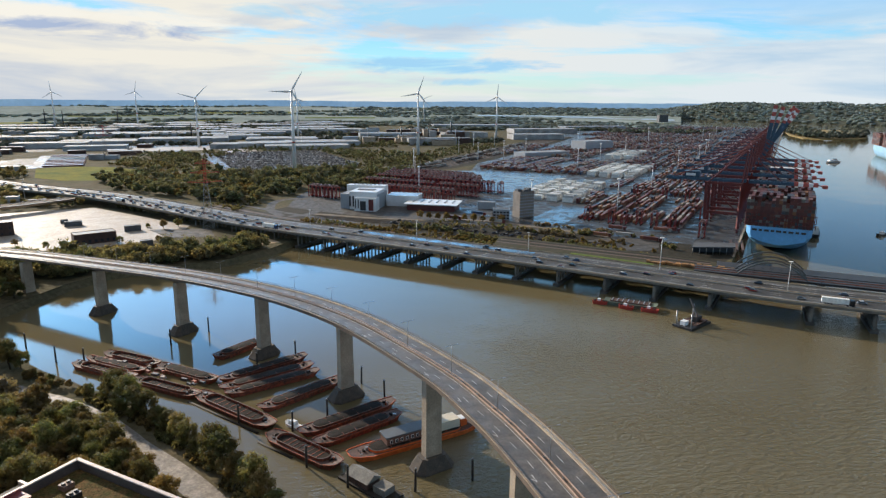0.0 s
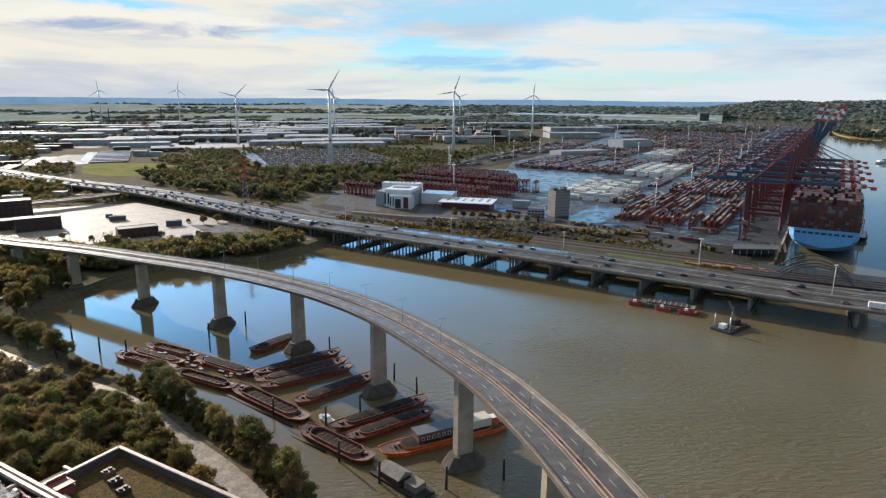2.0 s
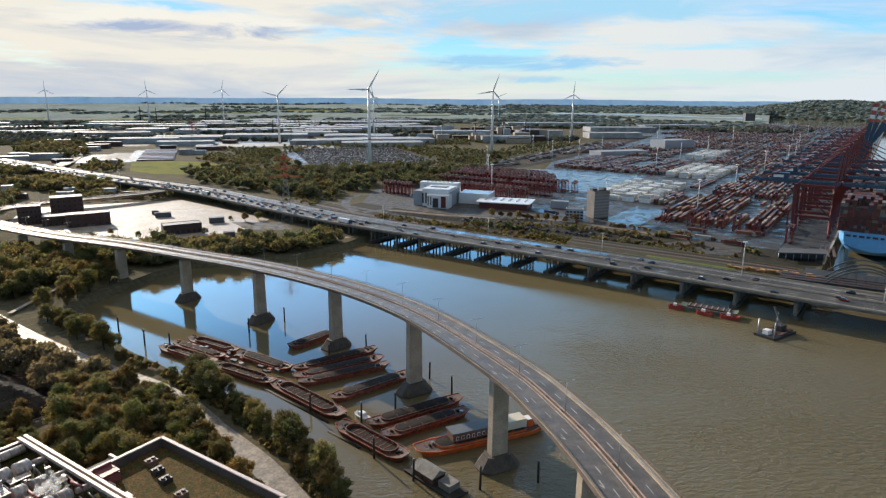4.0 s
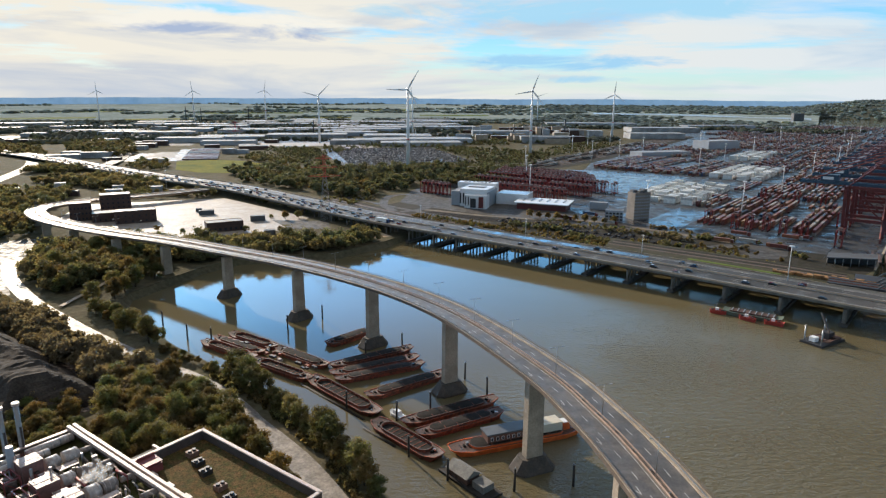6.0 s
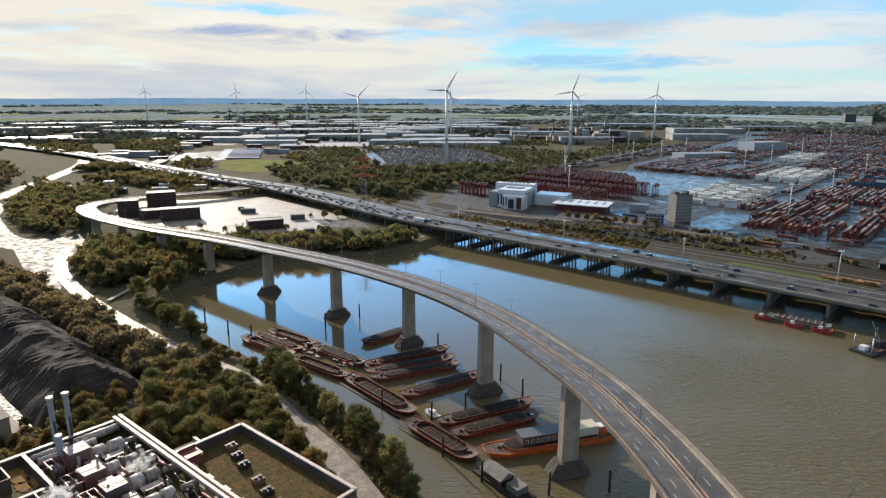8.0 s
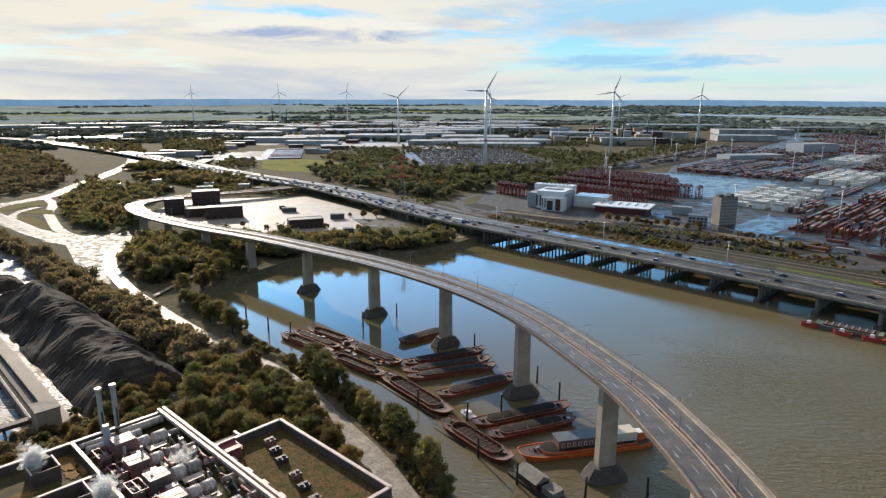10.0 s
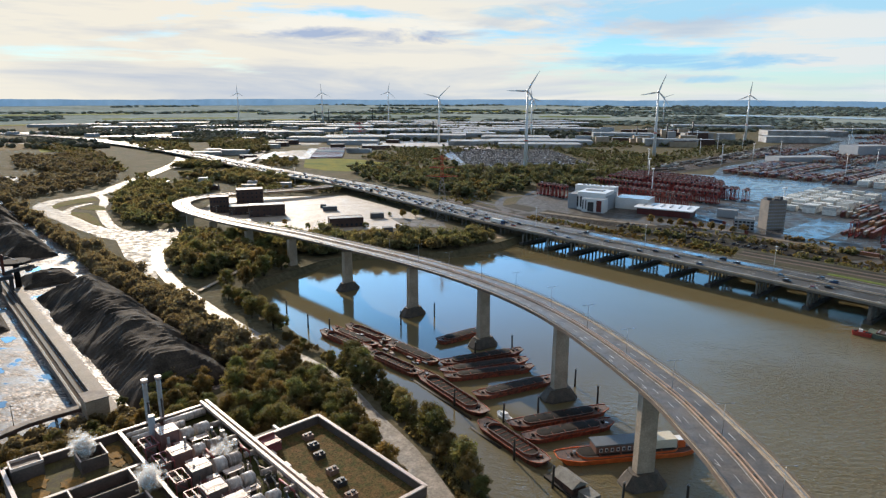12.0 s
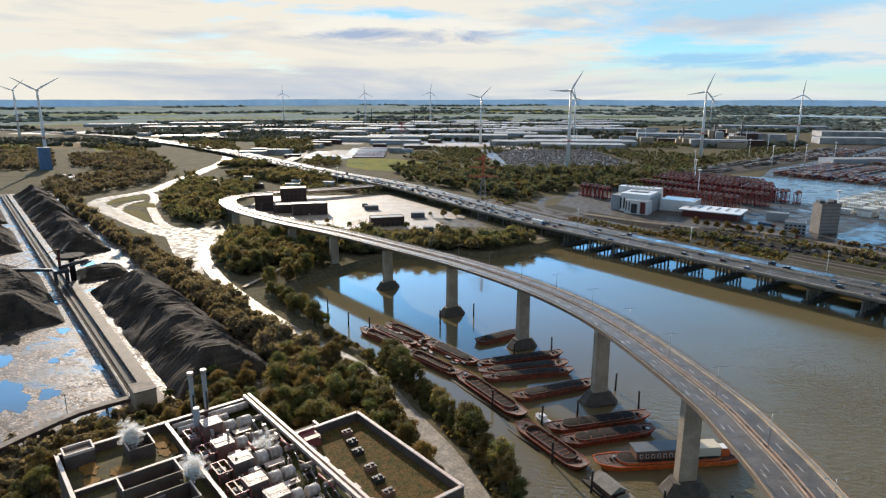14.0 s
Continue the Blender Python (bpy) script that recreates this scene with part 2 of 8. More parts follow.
def mud_material(name):
    """Coal mud: dark wet silt with pale dried crusts and standing water in the hollows."""
    m = bpy.data.materials.new(name)
    m.use_nodes = True
    n, l = m.node_tree.nodes, m.node_tree.links
    b = n["Principled BSDF"]
    g = n.new("ShaderNodeNewGeometry")

    def noise_at(scale, detail, warp, stretch=(1, 1, 1)):
        mp = n.new("ShaderNodeMapping")
        mp.inputs["Scale"].default_value = stretch
        mp.inputs["Rotation"].default_value = (0, 0, 0.5)
        l.new(g.outputs["Position"], mp.inputs[0])
        t = n.new("ShaderNodeTexNoise")
        t.inputs["Scale"].default_value, t.inputs["Detail"].default_value = 1 / scale, detail
        t.inputs["Roughness"].default_value, t.inputs["Distortion"].default_value = 0.62, warp
        l.new(mp.outputs[0], t.inputs["Vector"])
        return t.outputs[0]

    def ramp(src, stops):
        r = n.new("ShaderNodeValToRGB")
        el = r.color_ramp.elements
        while len(el) < len(stops):
            el.new(0.5)
        for e, (p, c) in zip(el, stops):
            e.position, e.color = p, (*c, 1)
        l.new(src, r.inputs[0])
        return r.outputs[0]

    wet = noise_at(19, 8, 0.9, (1, 1.8, 1))
    col = ramp(wet, ((0.40, (0.025, 0.021, 0.018)), (0.45, (0.035, 0.028, 0.022)), (0.49, (0.06, 0.042, 0.031)), (0.525, (0.115, 0.084, 0.064)), (0.56, (0.16, 0.125, 0.10)), (0.60, (0.06, 0.042, 0.031))))
    crust = ramp(noise_at(2.6, 7, 1.5, (1, 2.2, 1)), ((0.40, (0.3, 0.29, 0.28)), (0.49, (0.7, 0.69, 0.68)), (0.54, (1.6, 1.55, 1.5)), (0.57, (3.0, 2.95, 2.9))))
    mx = n.new("ShaderNodeMix")
    mx.data_type, mx.blend_type = "RGBA", "MULTIPLY"
    mx.inputs["Factor"].default_value = 1.0
    l.new(col, mx.inputs["A"])
    l.new(crust, mx.inputs["B"])
    l.new(mx.outputs["Result"], b.inputs["Base Color"])
    smooth = ramp(noise_at(3.4, 7, 1.8, (1, 2.6, 1)), ((0.44, (1, 1, 1)), (0.52, (0.75, 0.75, 0.75)), (0.58, (0.5, 0.5, 0.5))))
    dry = ramp(wet, ((0.365, (0.05, 0.05, 0.05)), (0.38, (0.5, 0.5, 0.5)), (0.46, (0.72, 0.72, 0.72)), (0.6, (0.9, 0.9, 0.9))))
    gloss = n.new("ShaderNodeMix")
    gloss.data_type, gloss.blend_type = "RGBA", "MULTIPLY"
    gloss.inputs["Factor"].default_value = 1.0
    l.new(dry, gloss.inputs["A"])
    l.new(smooth, gloss.inputs["B"])
    l.new(gloss.outputs["Result"], b.inputs["Roughness"])
    b.inputs["Specular IOR Level"].default_value = 0.4
    MATS[name] = m
    return m


WATER = water_material("river_water", (0.116, 0.096, 0.053), (0.142, 0.119, 0.066), 0.07, 1.0)
GROUND = material("scrub_ground", (0.085, 0.082, 0.048), 1.0, vary=0.5, big=30, fine=3.0, alt=(0.125, 0.105, 0.068), bump=0.5, spec=0.05)
# far land: aerial haze is painted into the colour as a pale blue-green
FIELDS = material("haze_tinted_meadow", (0.30, 0.34, 0.33), 0.95, vary=0.35, big=160, fine=30, alt=(0.22, 0.26, 0.24), spec=0.0)
# haze over the farthest trees is mixed into their leaf colour
FAR_WOODS = material("haze_tinted_woods", (0.21, 0.27, 0.29), 0.95, vary=0.3, big=200, fine=20, alt=(0.25, 0.285, 0.27), island=0.45, spec=0.0, through_light=0.5)
ASPHALT = material("bridge_asphalt", (0.118, 0.102, 0.091), 0.52, vary=0.45, big=5, fine=0.6, alt=(0.056, 0.051, 0.048), rough_vary=0.1, spec=0.55)
WET = material("wet_asphalt", (0.115, 0.106, 0.098), 0.66, vary=0.5, big=7, fine=1.2, alt=(0.06, 0.057, 0.055), rough_vary=0.16, spec=0.10)
HIGHWAY = material("highway_asphalt", (0.066, 0.063, 0.061), 0.66, vary=0.4, big=30, fine=1.2, alt=(0.038, 0.037, 0.036), rough_vary=0.16, spec=0.3)
CONCRETE = material("concrete", (0.42, 0.335, 0.25), 0.8, vary=0.3, big=6, fine=0.6, alt=(0.30, 0.24, 0.18), bump=0.2)
DARK_CONCRETE = material("stained_concrete", (0.19, 0.17, 0.145), 0.85, vary=0.4, big=4, fine=0.5, alt=(0.11, 0.10, 0.085), bump=0.3)
PAVED = material("pale_paving", (0.40, 0.35, 0.30), 0.62, vary=0.4, big=14, fine=1.6, alt=(0.31, 0.265, 0.225), rough_vary=0.07, spec=0.32)
YARD = material("terminal_paving", (0.055, 0.056, 0.059), 0.5, vary=0.5, big=18, fine=2, alt=(0.028, 0.029, 0.031), rough_vary=0.34, spec=0.4)
PAINT = material("road_paint", (0.66, 0.65, 0.62), 0.65, vary=0.45, big=3, fine=0.3, alt=(0.34, 0.33, 0.31))
WHITE = material("white_paint", (0.78, 0.79, 0.80), 0.45, vary=0.08, big=6, fine=0.8)
WHITE_PANEL = material("white_cladding", (0.72, 0.73, 0.75), 0.4, vary=0.1, big=9, fine=1.0)
SHED_WALL = material("shed_wall", (0.40, 0.40, 0.405), 0.6, vary=0.35, big=30, fine=2, alt=(0.17, 0.17, 0.175))
GREY_PANEL = material("grey_cladding", (0.30, 0.33, 0.37), 0.45, vary=0.12, big=9, fine=1.0)
ROOF_PALE = material("pale_roofing", (0.34, 0.36, 0.39), 0.72, vary=0.4, big=25, fine=2, alt=(0.20, 0.215, 0.24), spec=0.3)
ROOF_DARK = material("dark_roofing", (0.10, 0.105, 0.115), 0.6, vary=0.3, big=8, fine=1)
GLASS = material("window_glass", (0.03, 0.035, 0.045), 0.06, vary=0.1, big=3, fine=1)
STEEL = material("grey_steel", (0.33, 0.33, 0.33), 0.4, metal=0.7, vary=0.2, big=2, fine=0.3)
DARK_STEEL = material("dark_steel", (0.06, 0.06, 0.065), 0.5, metal=0.4, vary=0.3, big=3, fine=0.4)
CRANE_RED = material("crane_red_paint", (0.15, 0.022, 0.018), 0.55, vary=0.25, big=6, fine=0.7, alt=(0.09, 0.017, 0.016))
CARRIER_RED = material("carrier_red_paint", (0.26, 0.034, 0.028), 0.5, vary=0.25, big=6, fine=0.7, alt=(0.17, 0.025, 0.022))
CRANE_BLUE = material("crane_blue_paint", (0.032, 0.075, 0.125), 0.45, vary=0.25, big=6, fine=0.7)
RUST = material("rusty_red_hull", (0.33, 0.082, 0.042), 0.65, vary=0.7, big=1.3, fine=0.3, alt=(0.07, 0.036, 0.028), obj=0.55, spec=0.3)
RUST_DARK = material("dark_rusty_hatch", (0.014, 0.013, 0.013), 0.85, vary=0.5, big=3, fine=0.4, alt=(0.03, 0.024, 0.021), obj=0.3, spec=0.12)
DECK_GREY = material("worn_deck", (0.135, 0.07, 0.052), 0.7, vary=0.65, big=1.4, fine=0.3, alt=(0.055, 0.034, 0.03))
ORANGE = material("orange_paint", (0.75, 0.16, 0.03), 0.5, vary=0.25, big=2, fine=0.5, alt=(0.5, 0.09, 0.02))
TIMBER = material("tarred_timber", (0.035, 0.028, 0.022), 0.85, vary=0.4, big=1, fine=0.2, bump=0.3)
COAL = material("coal_heap", (0.021, 0.019, 0.0175), 0.9, vary=0.6, big=13, fine=0.7, alt=(0.072, 0.058, 0.047), bump=0.9, spec=0.12)
BARK = material("bark", (0.06, 0.045, 0.03), 0.9, vary=0.4, big=1, fine=0.2)
LEAF = material("autumn_green_leaves", (0.118, 0.146, 0.056), 0.7, vary=0.45, big=7, fine=1.6, alt=(0.185, 0.150, 0.066), obj=0.4, spec=0.25, through_light=0.55)
LEAF_YELLOW = material("yellowing_leaves", (0.20, 0.135, 0.052), 0.7, vary=0.4, big=5, fine=1.2, alt=(0.12, 0.105, 0.046), obj=0.35, spec=0.25, through_light=0.52)
# greyer, bluer than near leaves: distance haze put into the green
WOODS = material("haze_greyed_foliage", (0.125, 0.152, 0.125), 0.85, vary=0.4, big=90, fine=8, alt=(0.16, 0.162, 0.13), island=0.45, spec=0.15, through_light=0.5)
TRACKBED = material("track_ballast", (0.052, 0.044, 0.034), 0.92, vary=0.7, big=6, fine=0.6, alt=(0.026, 0.026, 0.018), spec=0.1)
PALE_TRACK = material("pale_dry_road", (0.20, 0.165, 0.125), 0.85, vary=0.4, big=9, fine=1.0, alt=(0.12, 0.10, 0.08), spec=0.2)
# real paints, plus tan and beige entries that paint sun glare on the tops
CONTAINER = palette("container_paint_and_glare", [(0.30, 0.20, 0.13), (0.36, 0.33, 0.29), (0.14, 0.03, 0.022), (0.12, 0.04, 0.028), (0.24, 0.09, 0.04), (0.10, 0.022, 0.02), (0.24, 0.23, 0.21), (0.03, 0.06, 0.12), (0.11, 0.025, 0.022), (0.20, 0.06, 0.035), (0.30, 0.27, 0.22), (0.06, 0.065, 0.07), (0.24, 0.08, 0.04), (0.14, 0.035, 0.026), (0.22, 0.15, 0.10)], 0.42)
SHIP_CARGO = palette("ship_container_paint", [(0.11, 0.025, 0.02), (0.08, 0.022, 0.02), (0.12, 0.04, 0.028), (0.07, 0.018, 0.018), (0.16, 0.15, 0.13), (0.05, 0.05, 0.05), (0.13, 0.032, 0.022), (0.20, 0.085, 0.035), (0.09, 0.028, 0.024), (0.04, 0.055, 0.075), (0.10, 0.026, 0.02), (0.06, 0.03, 0.028)])
REEFER = palette("reefer_paint", [(0.74, 0.74, 0.71), (0.62, 0.63, 0.61), (0.78, 0.78, 0.75), (0.48, 0.48, 0.47)])
CAR_PAINT = palette("car_paint", [(0.03, 0.03, 0.035), (0.42, 0.43, 0.45), (0.7, 0.7, 0.7), (0.05, 0.06, 0.09), (0.015, 0.015, 0.018), (0.2, 0.21, 0.22), (0.28, 0.03, 0.02), (0.04, 0.07, 0.16)], 0.25, 0.2, by="object", dirt=0.1)
RUBBER = material("rubber", (0.02, 0.02, 0.02), 0.8, vary=0.2, big=1, fine=0.2)
BRICK = material("red_brown_brick", (0.075, 0.042, 0.034), 0.85, vary=0.3, big=4, fine=0.4)

# ---- building tools ----
class Shape:
    """A mesh in the making: corner points and faces, with the usual solids."""

    def __init__(self):
        self.v, self.f, self.smooth = [], [], []

    def add(self, pts, faces, smooth=False):
        k = len(self.v)
        self.v += [tuple(p) for p in pts]
        self.f += [tuple(i + k for i in q) for q in faces]
        self.smooth += [smooth] * len(faces)
        return self

    def box(self, c, s, rz=0.0, taper=1.0, shift=(0, 0)):
        """Centre of the base c, size s, turned by rz degrees; the top is scaled by taper and moved by shift."""
        ca, sa = math.cos(radians(rz)), math.sin(radians(rz))
        pts = []
        for z, k, o in ((0, 1.0, (0, 0)), (s[2], taper, shift)):
            for ux, uy in ((-0.5, -0.5), (0.5, -0.5), (0.5, 0.5), (-0.5, 0.5)):
                a, b = ux * s[0] * k + o[0], uy * s[1] * k + o[1]
                pts.append((c[0] + a * ca - b * sa, c[1] + a * sa + b * ca, c[2] + z))
        return self.add(pts, [(3, 2, 1, 0), (4, 5, 6, 7), (0, 1, 5, 4), (1, 2, 6, 5), (2, 3, 7, 6), (3, 0, 4, 7)])

    def rod(self, a, b, r, r2=None, n=6, caps=True):
        a, b = Vector(a), Vector(b)
        d = b - a
        if d.length < 1e-6:
            return self
        q = d.to_track_quat("Z", "Y")
        r2 = r if r2 is None else r2
        pts = [a + q @ Vector((r * math.cos(2 * math.pi * i / n), r * math.sin(2 * math.pi * i / n), 0)) for i in range(n)]
        pts += [b + q @ Vector((r2 * math.cos(2 * math.pi * i / n), r2 * math.sin(2 * math.pi * i / n), 0)) for i in range(n)]
        self.add(pts, [(i, (i + 1) % n, n + (i + 1) % n, n + i) for i in range(n)], n > 5)
        if caps:
            k = len(self.v) - 2 * n
            self.f += [tuple(k + i for i in reversed(range(n))), tuple(k + n + i for i in range(n))]
            self.smooth += [False, False]
        return self

    def beam(self, a, b, w, h):
        """A square beam from a to b, w wide and h high."""
        a, b = Vector(a), Vector(b)
        d = (b - a).normalized()
        side = d.cross(Vector((0, 0, 1)))
        side = side.normalized() if side.length > 1e-3 else Vector((1, 0, 0))
        up = side.cross(d)
        pts = [p + side * sx * w / 2 + up * sz * h / 2 for p in (a, b) for sx, sz in ((-1, -1), (1, -1), (1, 1), (-1, 1))]
        return self.add(pts, [(0, 1, 2, 3), (7, 6, 5, 4), (0, 4, 5, 1), (1, 5, 6, 2), (2, 6, 7, 3), (3, 7, 4, 0)])

    def prism(self, poly, z0, z1, bottom=False):
        n = len(poly)
        if sum(poly[i][0] * poly[(i + 1) % n][1] - poly[(i + 1) % n][0] * poly[i][1] for i in range(n)) < 0:
            poly = poly[::-1]
        pts = [(p[0], p[1], z0) for p in poly] + [(p[0], p[1], z1) for p in poly]
        faces = [(i, (i + 1) % n, n + (i + 1) % n, n + i) for i in range(n)] + [tuple(range(n, 2 * n))]
        if bottom:
            faces.append(tuple(reversed(range(n))))
        return self.add(pts, faces)

    def loft(self, rings, closed=True, caps=True, smooth=False):
        """Skin over rings of points that have the same count."""
        n = len(rings[0])
        k0 = len(self.v)
        pts = [p for r in rings for p in r]
        faces = []
        for j in range(len(rings) - 1):
            for i in range(n if closed else n - 1):
                a, b = j * n + i, j * n + (i + 1) % n
                faces.append((a, b, b + n, a + n))
        self.add(pts, faces, smooth)
        if caps and closed:
            self.f += [tuple(k0 + i for i in reversed(range(n))), tuple(k0 + (len(rings) - 1) * n + i for i in range(n))]
            self.smooth += [False, False]
        return self

    def sweep(self, path, profile):
        """A closed profile (sideways, up) carried along a path of (point, side vector)."""
        return self.loft([[Vector(p) + s * a + Vector((0, 0, b)) for a, b in profile] for p, s in path])

    def mesh(self, name, mat):
        me = bpy.data.meshes.new(name)
        me.from_pydata(self.v, [], self.f)
        me.polygons.foreach_set("use_smooth", self.smooth)
        me.materials.append(mat)
        bm = bmesh.new()
        bm.from_mesh(me)
        bmesh.ops.recalc_face_normals(bm, faces=bm.faces)
        bm.to_mesh(me)
        bm.free()
        return me


def part(name, shape, mat, parent=None, label=""):
    ob = new(name, shape.mesh(name, mat))
    if parent is not None:
        ob.parent = parent
    return tagged(ob, label)


def thing(name, label, category, at=None, group="", kind=""):
    """An Empty at the thing's base, which carries its parts."""
    ob = new(name)
    ob.empty_display_size = 0.5
    if at is not None:
        ob.matrix_basis = at
    return tagged(ob, label, category, group, kind)


def solid(name, shape, mat, label, category, group="", kind="", at=None):
    ob = new(name, shape.mesh(name, mat))
    if at is not None:
        ob.matrix_basis = at
    return tagged(ob, label, category, group, kind)


def spline(pts, step):
    """Points every step metres along a smooth curve through pts (2 or 3 numbers each)."""
    P = [np.array(p, float) for p in pts]
    P = [2 * P[0] - P[1]] + P + [2 * P[-1] - P[-2]]
    out = []
    for i in range(1, len(P) - 2):
        a, b, c, d = P[i - 1:i + 3]
        n = max(1, int(np.linalg.norm(c - b) / step))
        for j in range(n):
            u = j / n
            out.append(0.5 * (2 * b + (c - a) * u + (2 * a - 5 * b + 4 * c - d) * u * u + (3 * b - a - 3 * c + d) * u ** 3))
    out.append(P[-2])
    return out


def framed(line):
    """(point, side vector to the right) along a line of 3D points."""
    res = []
    for i, p in enumerate(line):
        a, b = line[max(0, i - 1)], line[min(len(line) - 1, i + 1)]
        d = Vector((b[0] - a[0], b[1] - a[1], 0)).normalized()
        res.append((Vector(p), Vector((d.y, -d.x, 0))))
    return res


def at_length(fr, s):
    """The point, side and direction at s metres along a framed line."""
    run = 0.0
    for (p, sd), (q, _) in zip(fr, fr[1:]):
        step = (q - p).length
        if run + step >= s:
            u = (s - run) / step
            d = (q - p).normalized()
            return p.lerp(q, u), sd, d
        run += step
    return fr[-1][0], fr[-1][1], (fr[-1][0] - fr[-2][0]).normalized()


def length_of(fr):
    return sum((b[0] - a[0]).length for a, b in zip(fr, fr[1:]))


def inside(p, poly):
    x, y, hit = p[0], p[1], False
    for i in range(len(poly)):
        (x1, y1), (x2, y2) = poly[i][:2], poly[i - 1][:2]
        if (y1 > y) != (y2 > y) and x < (x2 - x1) * (y - y1) / (y2 - y1) + x1:
            hit = not hit
    return hit


def sheet(name, poly, z, mat, label, category="pavement"):
    """A flat paved or planted area, one thin slab."""
    return solid(name, Shape().prism(poly, z - 0.3, z), mat, label, category, kind="structure")


def ribbon(name, pts, width, mat, label, thick=0.3, step=8.0, category="road"):
    fr = framed(spline(pts, step))
    w = width / 2
    return solid(name, Shape().sweep(fr, [(-w, -thick), (w, -thick), (w, 0), (-w, 0)]), mat, label, category, kind="structure")

# ---- ground and water ----
LAND = 4.0
SHORE = [(430, -2900), (170, -700), (70, -220), (34, 0), (4, 78), (-30, 134), (-46, 160), (-56, 170), (-72, 187), (-102, 214), (-140, 235), (-170, 252), (-203, 275), (-232, 296), (-243, 318), (-238, 352), (-233, 379), (-220, 407), (-158, 438), (-134, 474), (-122, 508), (-108, 540), (-61, 514), (-17, 491), (52, 454), (97, 432), (152, 416), (178, 408), (196, 424), (217, 462)]
QUAY = [(233.5, 492.8), (330.4, 673.5), (547.7, 1079), (972.8, 1872.2), (1374, 2621)]


def polar(az, r):
    return (r * math.sin(radians(az)), r * math.cos(radians(az)))


def rise(r):
    return LAND + max(0.0, (r - 2990) / 1710) * 45.0


ARC = [polar(az, 2990) for az in np.linspace(28.2, -188.0, 64)]
land_outline = SHORE + QUAY + ARC
g = Shape().prism(land_outline, -4.0, LAND)
# sloping bank of stones and earth below the edge of the land
bank = framed([(x, y, LAND) for x, y in SHORE[:26]])
g.loft([[p - s * 0.5, p + s * 5.5 - Vector((0, 0, LAND + 1.5))] for p, s in bank], closed=False, caps=False)
far = Shape()
# far country, rising gently to the horizon
for a0, a1, step in ((-188.0, 20.0, 2.0), (58.0, 172.0, 6.0)):
    rows = []
    azs = np.arange(a0, a1 + 0.01, step)
    for r in (2988, 3200, 3500, 3800, 4100, 4400, 4600, 4700, 4701):
        rows.append([(*polar(a, r), (rise(r) if r < 4701 else -6) + (2 * math.sin(a * 0.37) + 1.5 * math.sin(a * 1.13 + 1)) * max(0, r - 4000) / 880) for a in azs])
    far.loft(rows, closed=False, caps=False)
solid("ground", g, GROUND, "scrubby green-brown land with banks round the water", "ground", kind="structure")
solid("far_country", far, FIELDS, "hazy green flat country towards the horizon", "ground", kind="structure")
solid("water", Shape().prism([polar(a, 4890) for a in range(0, 360, 5)], -5, 0), WATER, "brown silty harbour water with small wind ripples", "water", kind="structure")

# backdrop of country on the horizon: blue haze painted on and made to glow
DISTANCE = material("glowing_blue_haze", (0.15, 0.25, 0.37), 1.0, vary=0.15, big=300, fine=60, alt=(0.20, 0.30, 0.40), spec=0.0, glow=0.67)
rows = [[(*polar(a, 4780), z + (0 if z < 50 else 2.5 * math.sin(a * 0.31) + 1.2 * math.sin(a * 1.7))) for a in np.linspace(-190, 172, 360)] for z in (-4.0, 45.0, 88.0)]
solid("backdrop", Shape().loft(rows, closed=False, caps=False), DISTANCE, "glowing strip painted as bluish hazy country along the horizon", "backdrop", kind="structure")


def far_patch(name, a0, a1, r0, r1, mat, label, lift=0.6):
    rows = [[(*polar(a, r), rise(r) + lift) for a in np.linspace(a0, a1, 9)] for r in np.linspace(r0, r1, 4)]
    return solid(name, Shape().loft(rows, closed=False, caps=False), mat, label, "field", kind="structure")


# wooded height beyond the river
rows = []
for r, k in ((3730, 0), (3800, 0.10), (4000, 0.42), (4250, 0.72), (4500, 0.94), (4700, 1.0), (4880, 1.02)):
    row = []
    for a in np.linspace(17.0, 60.0, 44):
        s = min(1.0, max(0.0, (a - 17.0) / 7.0))
        rr = r + 480 * max(0, 1 - (a - 17) / 17) * (1 - (r - 3730) / 1150)
        row.append((*polar(a, rr), -1 + k * (94 * (0.45 + 0.55 * s) + 5 * math.sin(a * 0.9) + 3 * math.sin(a * 2.3))))
    rows.append(row)
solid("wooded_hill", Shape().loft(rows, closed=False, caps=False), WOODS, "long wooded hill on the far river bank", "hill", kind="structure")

# ---- the curved road bridge ----
BRIDGE = [(62, 10, 36.6), (46, 60, 36.6), (33, 105, 36.5), (21.8, 139, 36.2), (12.6, 160.5, 36), (0.5, 184, 35.5), (-30.4, 229, 34.2), (-59, 260, 32.8), (-93.2, 287.4, 31.2), (-134.8, 314.3, 29.2), (-183.9, 339.9, 27), (-243, 367.5, 25), (-312, 397, 22), (-368, 424, 20), (-415, 453, 18), (-449, 484, 16), (-466, 512, 14.5), (-470, 540, 13.2), (-464, 568, 12.4), (-448, 592, 12), (-428, 613, 12), (-408, 640, 12), (-392, 668, 12)]
bridge_fr = framed(spline(BRIDGE, 6.0))
bridge = thing("road_bridge", "curved four-lane concrete viaduct on tall slab piers over the water", "bridge")
part("deck", Shape().sweep(bridge_fr, [(-8.1, -0.75), (-7.4, -1.0), (-3.2, -2.7), (3.2, -2.7), (7.4, -1.0), (8.1, -0.75), (8.1, 0.0), (-8.1, 0.0)]), CONCRETE, bridge, "pale concrete box girder")
part("roadway", Shape().sweep(bridge_fr, [(-7.2, 0), (-0.75, 0), (-0.75, 0.06), (-7.2, 0.06)]), ASPHALT, bridge, "grey asphalt carriageway")
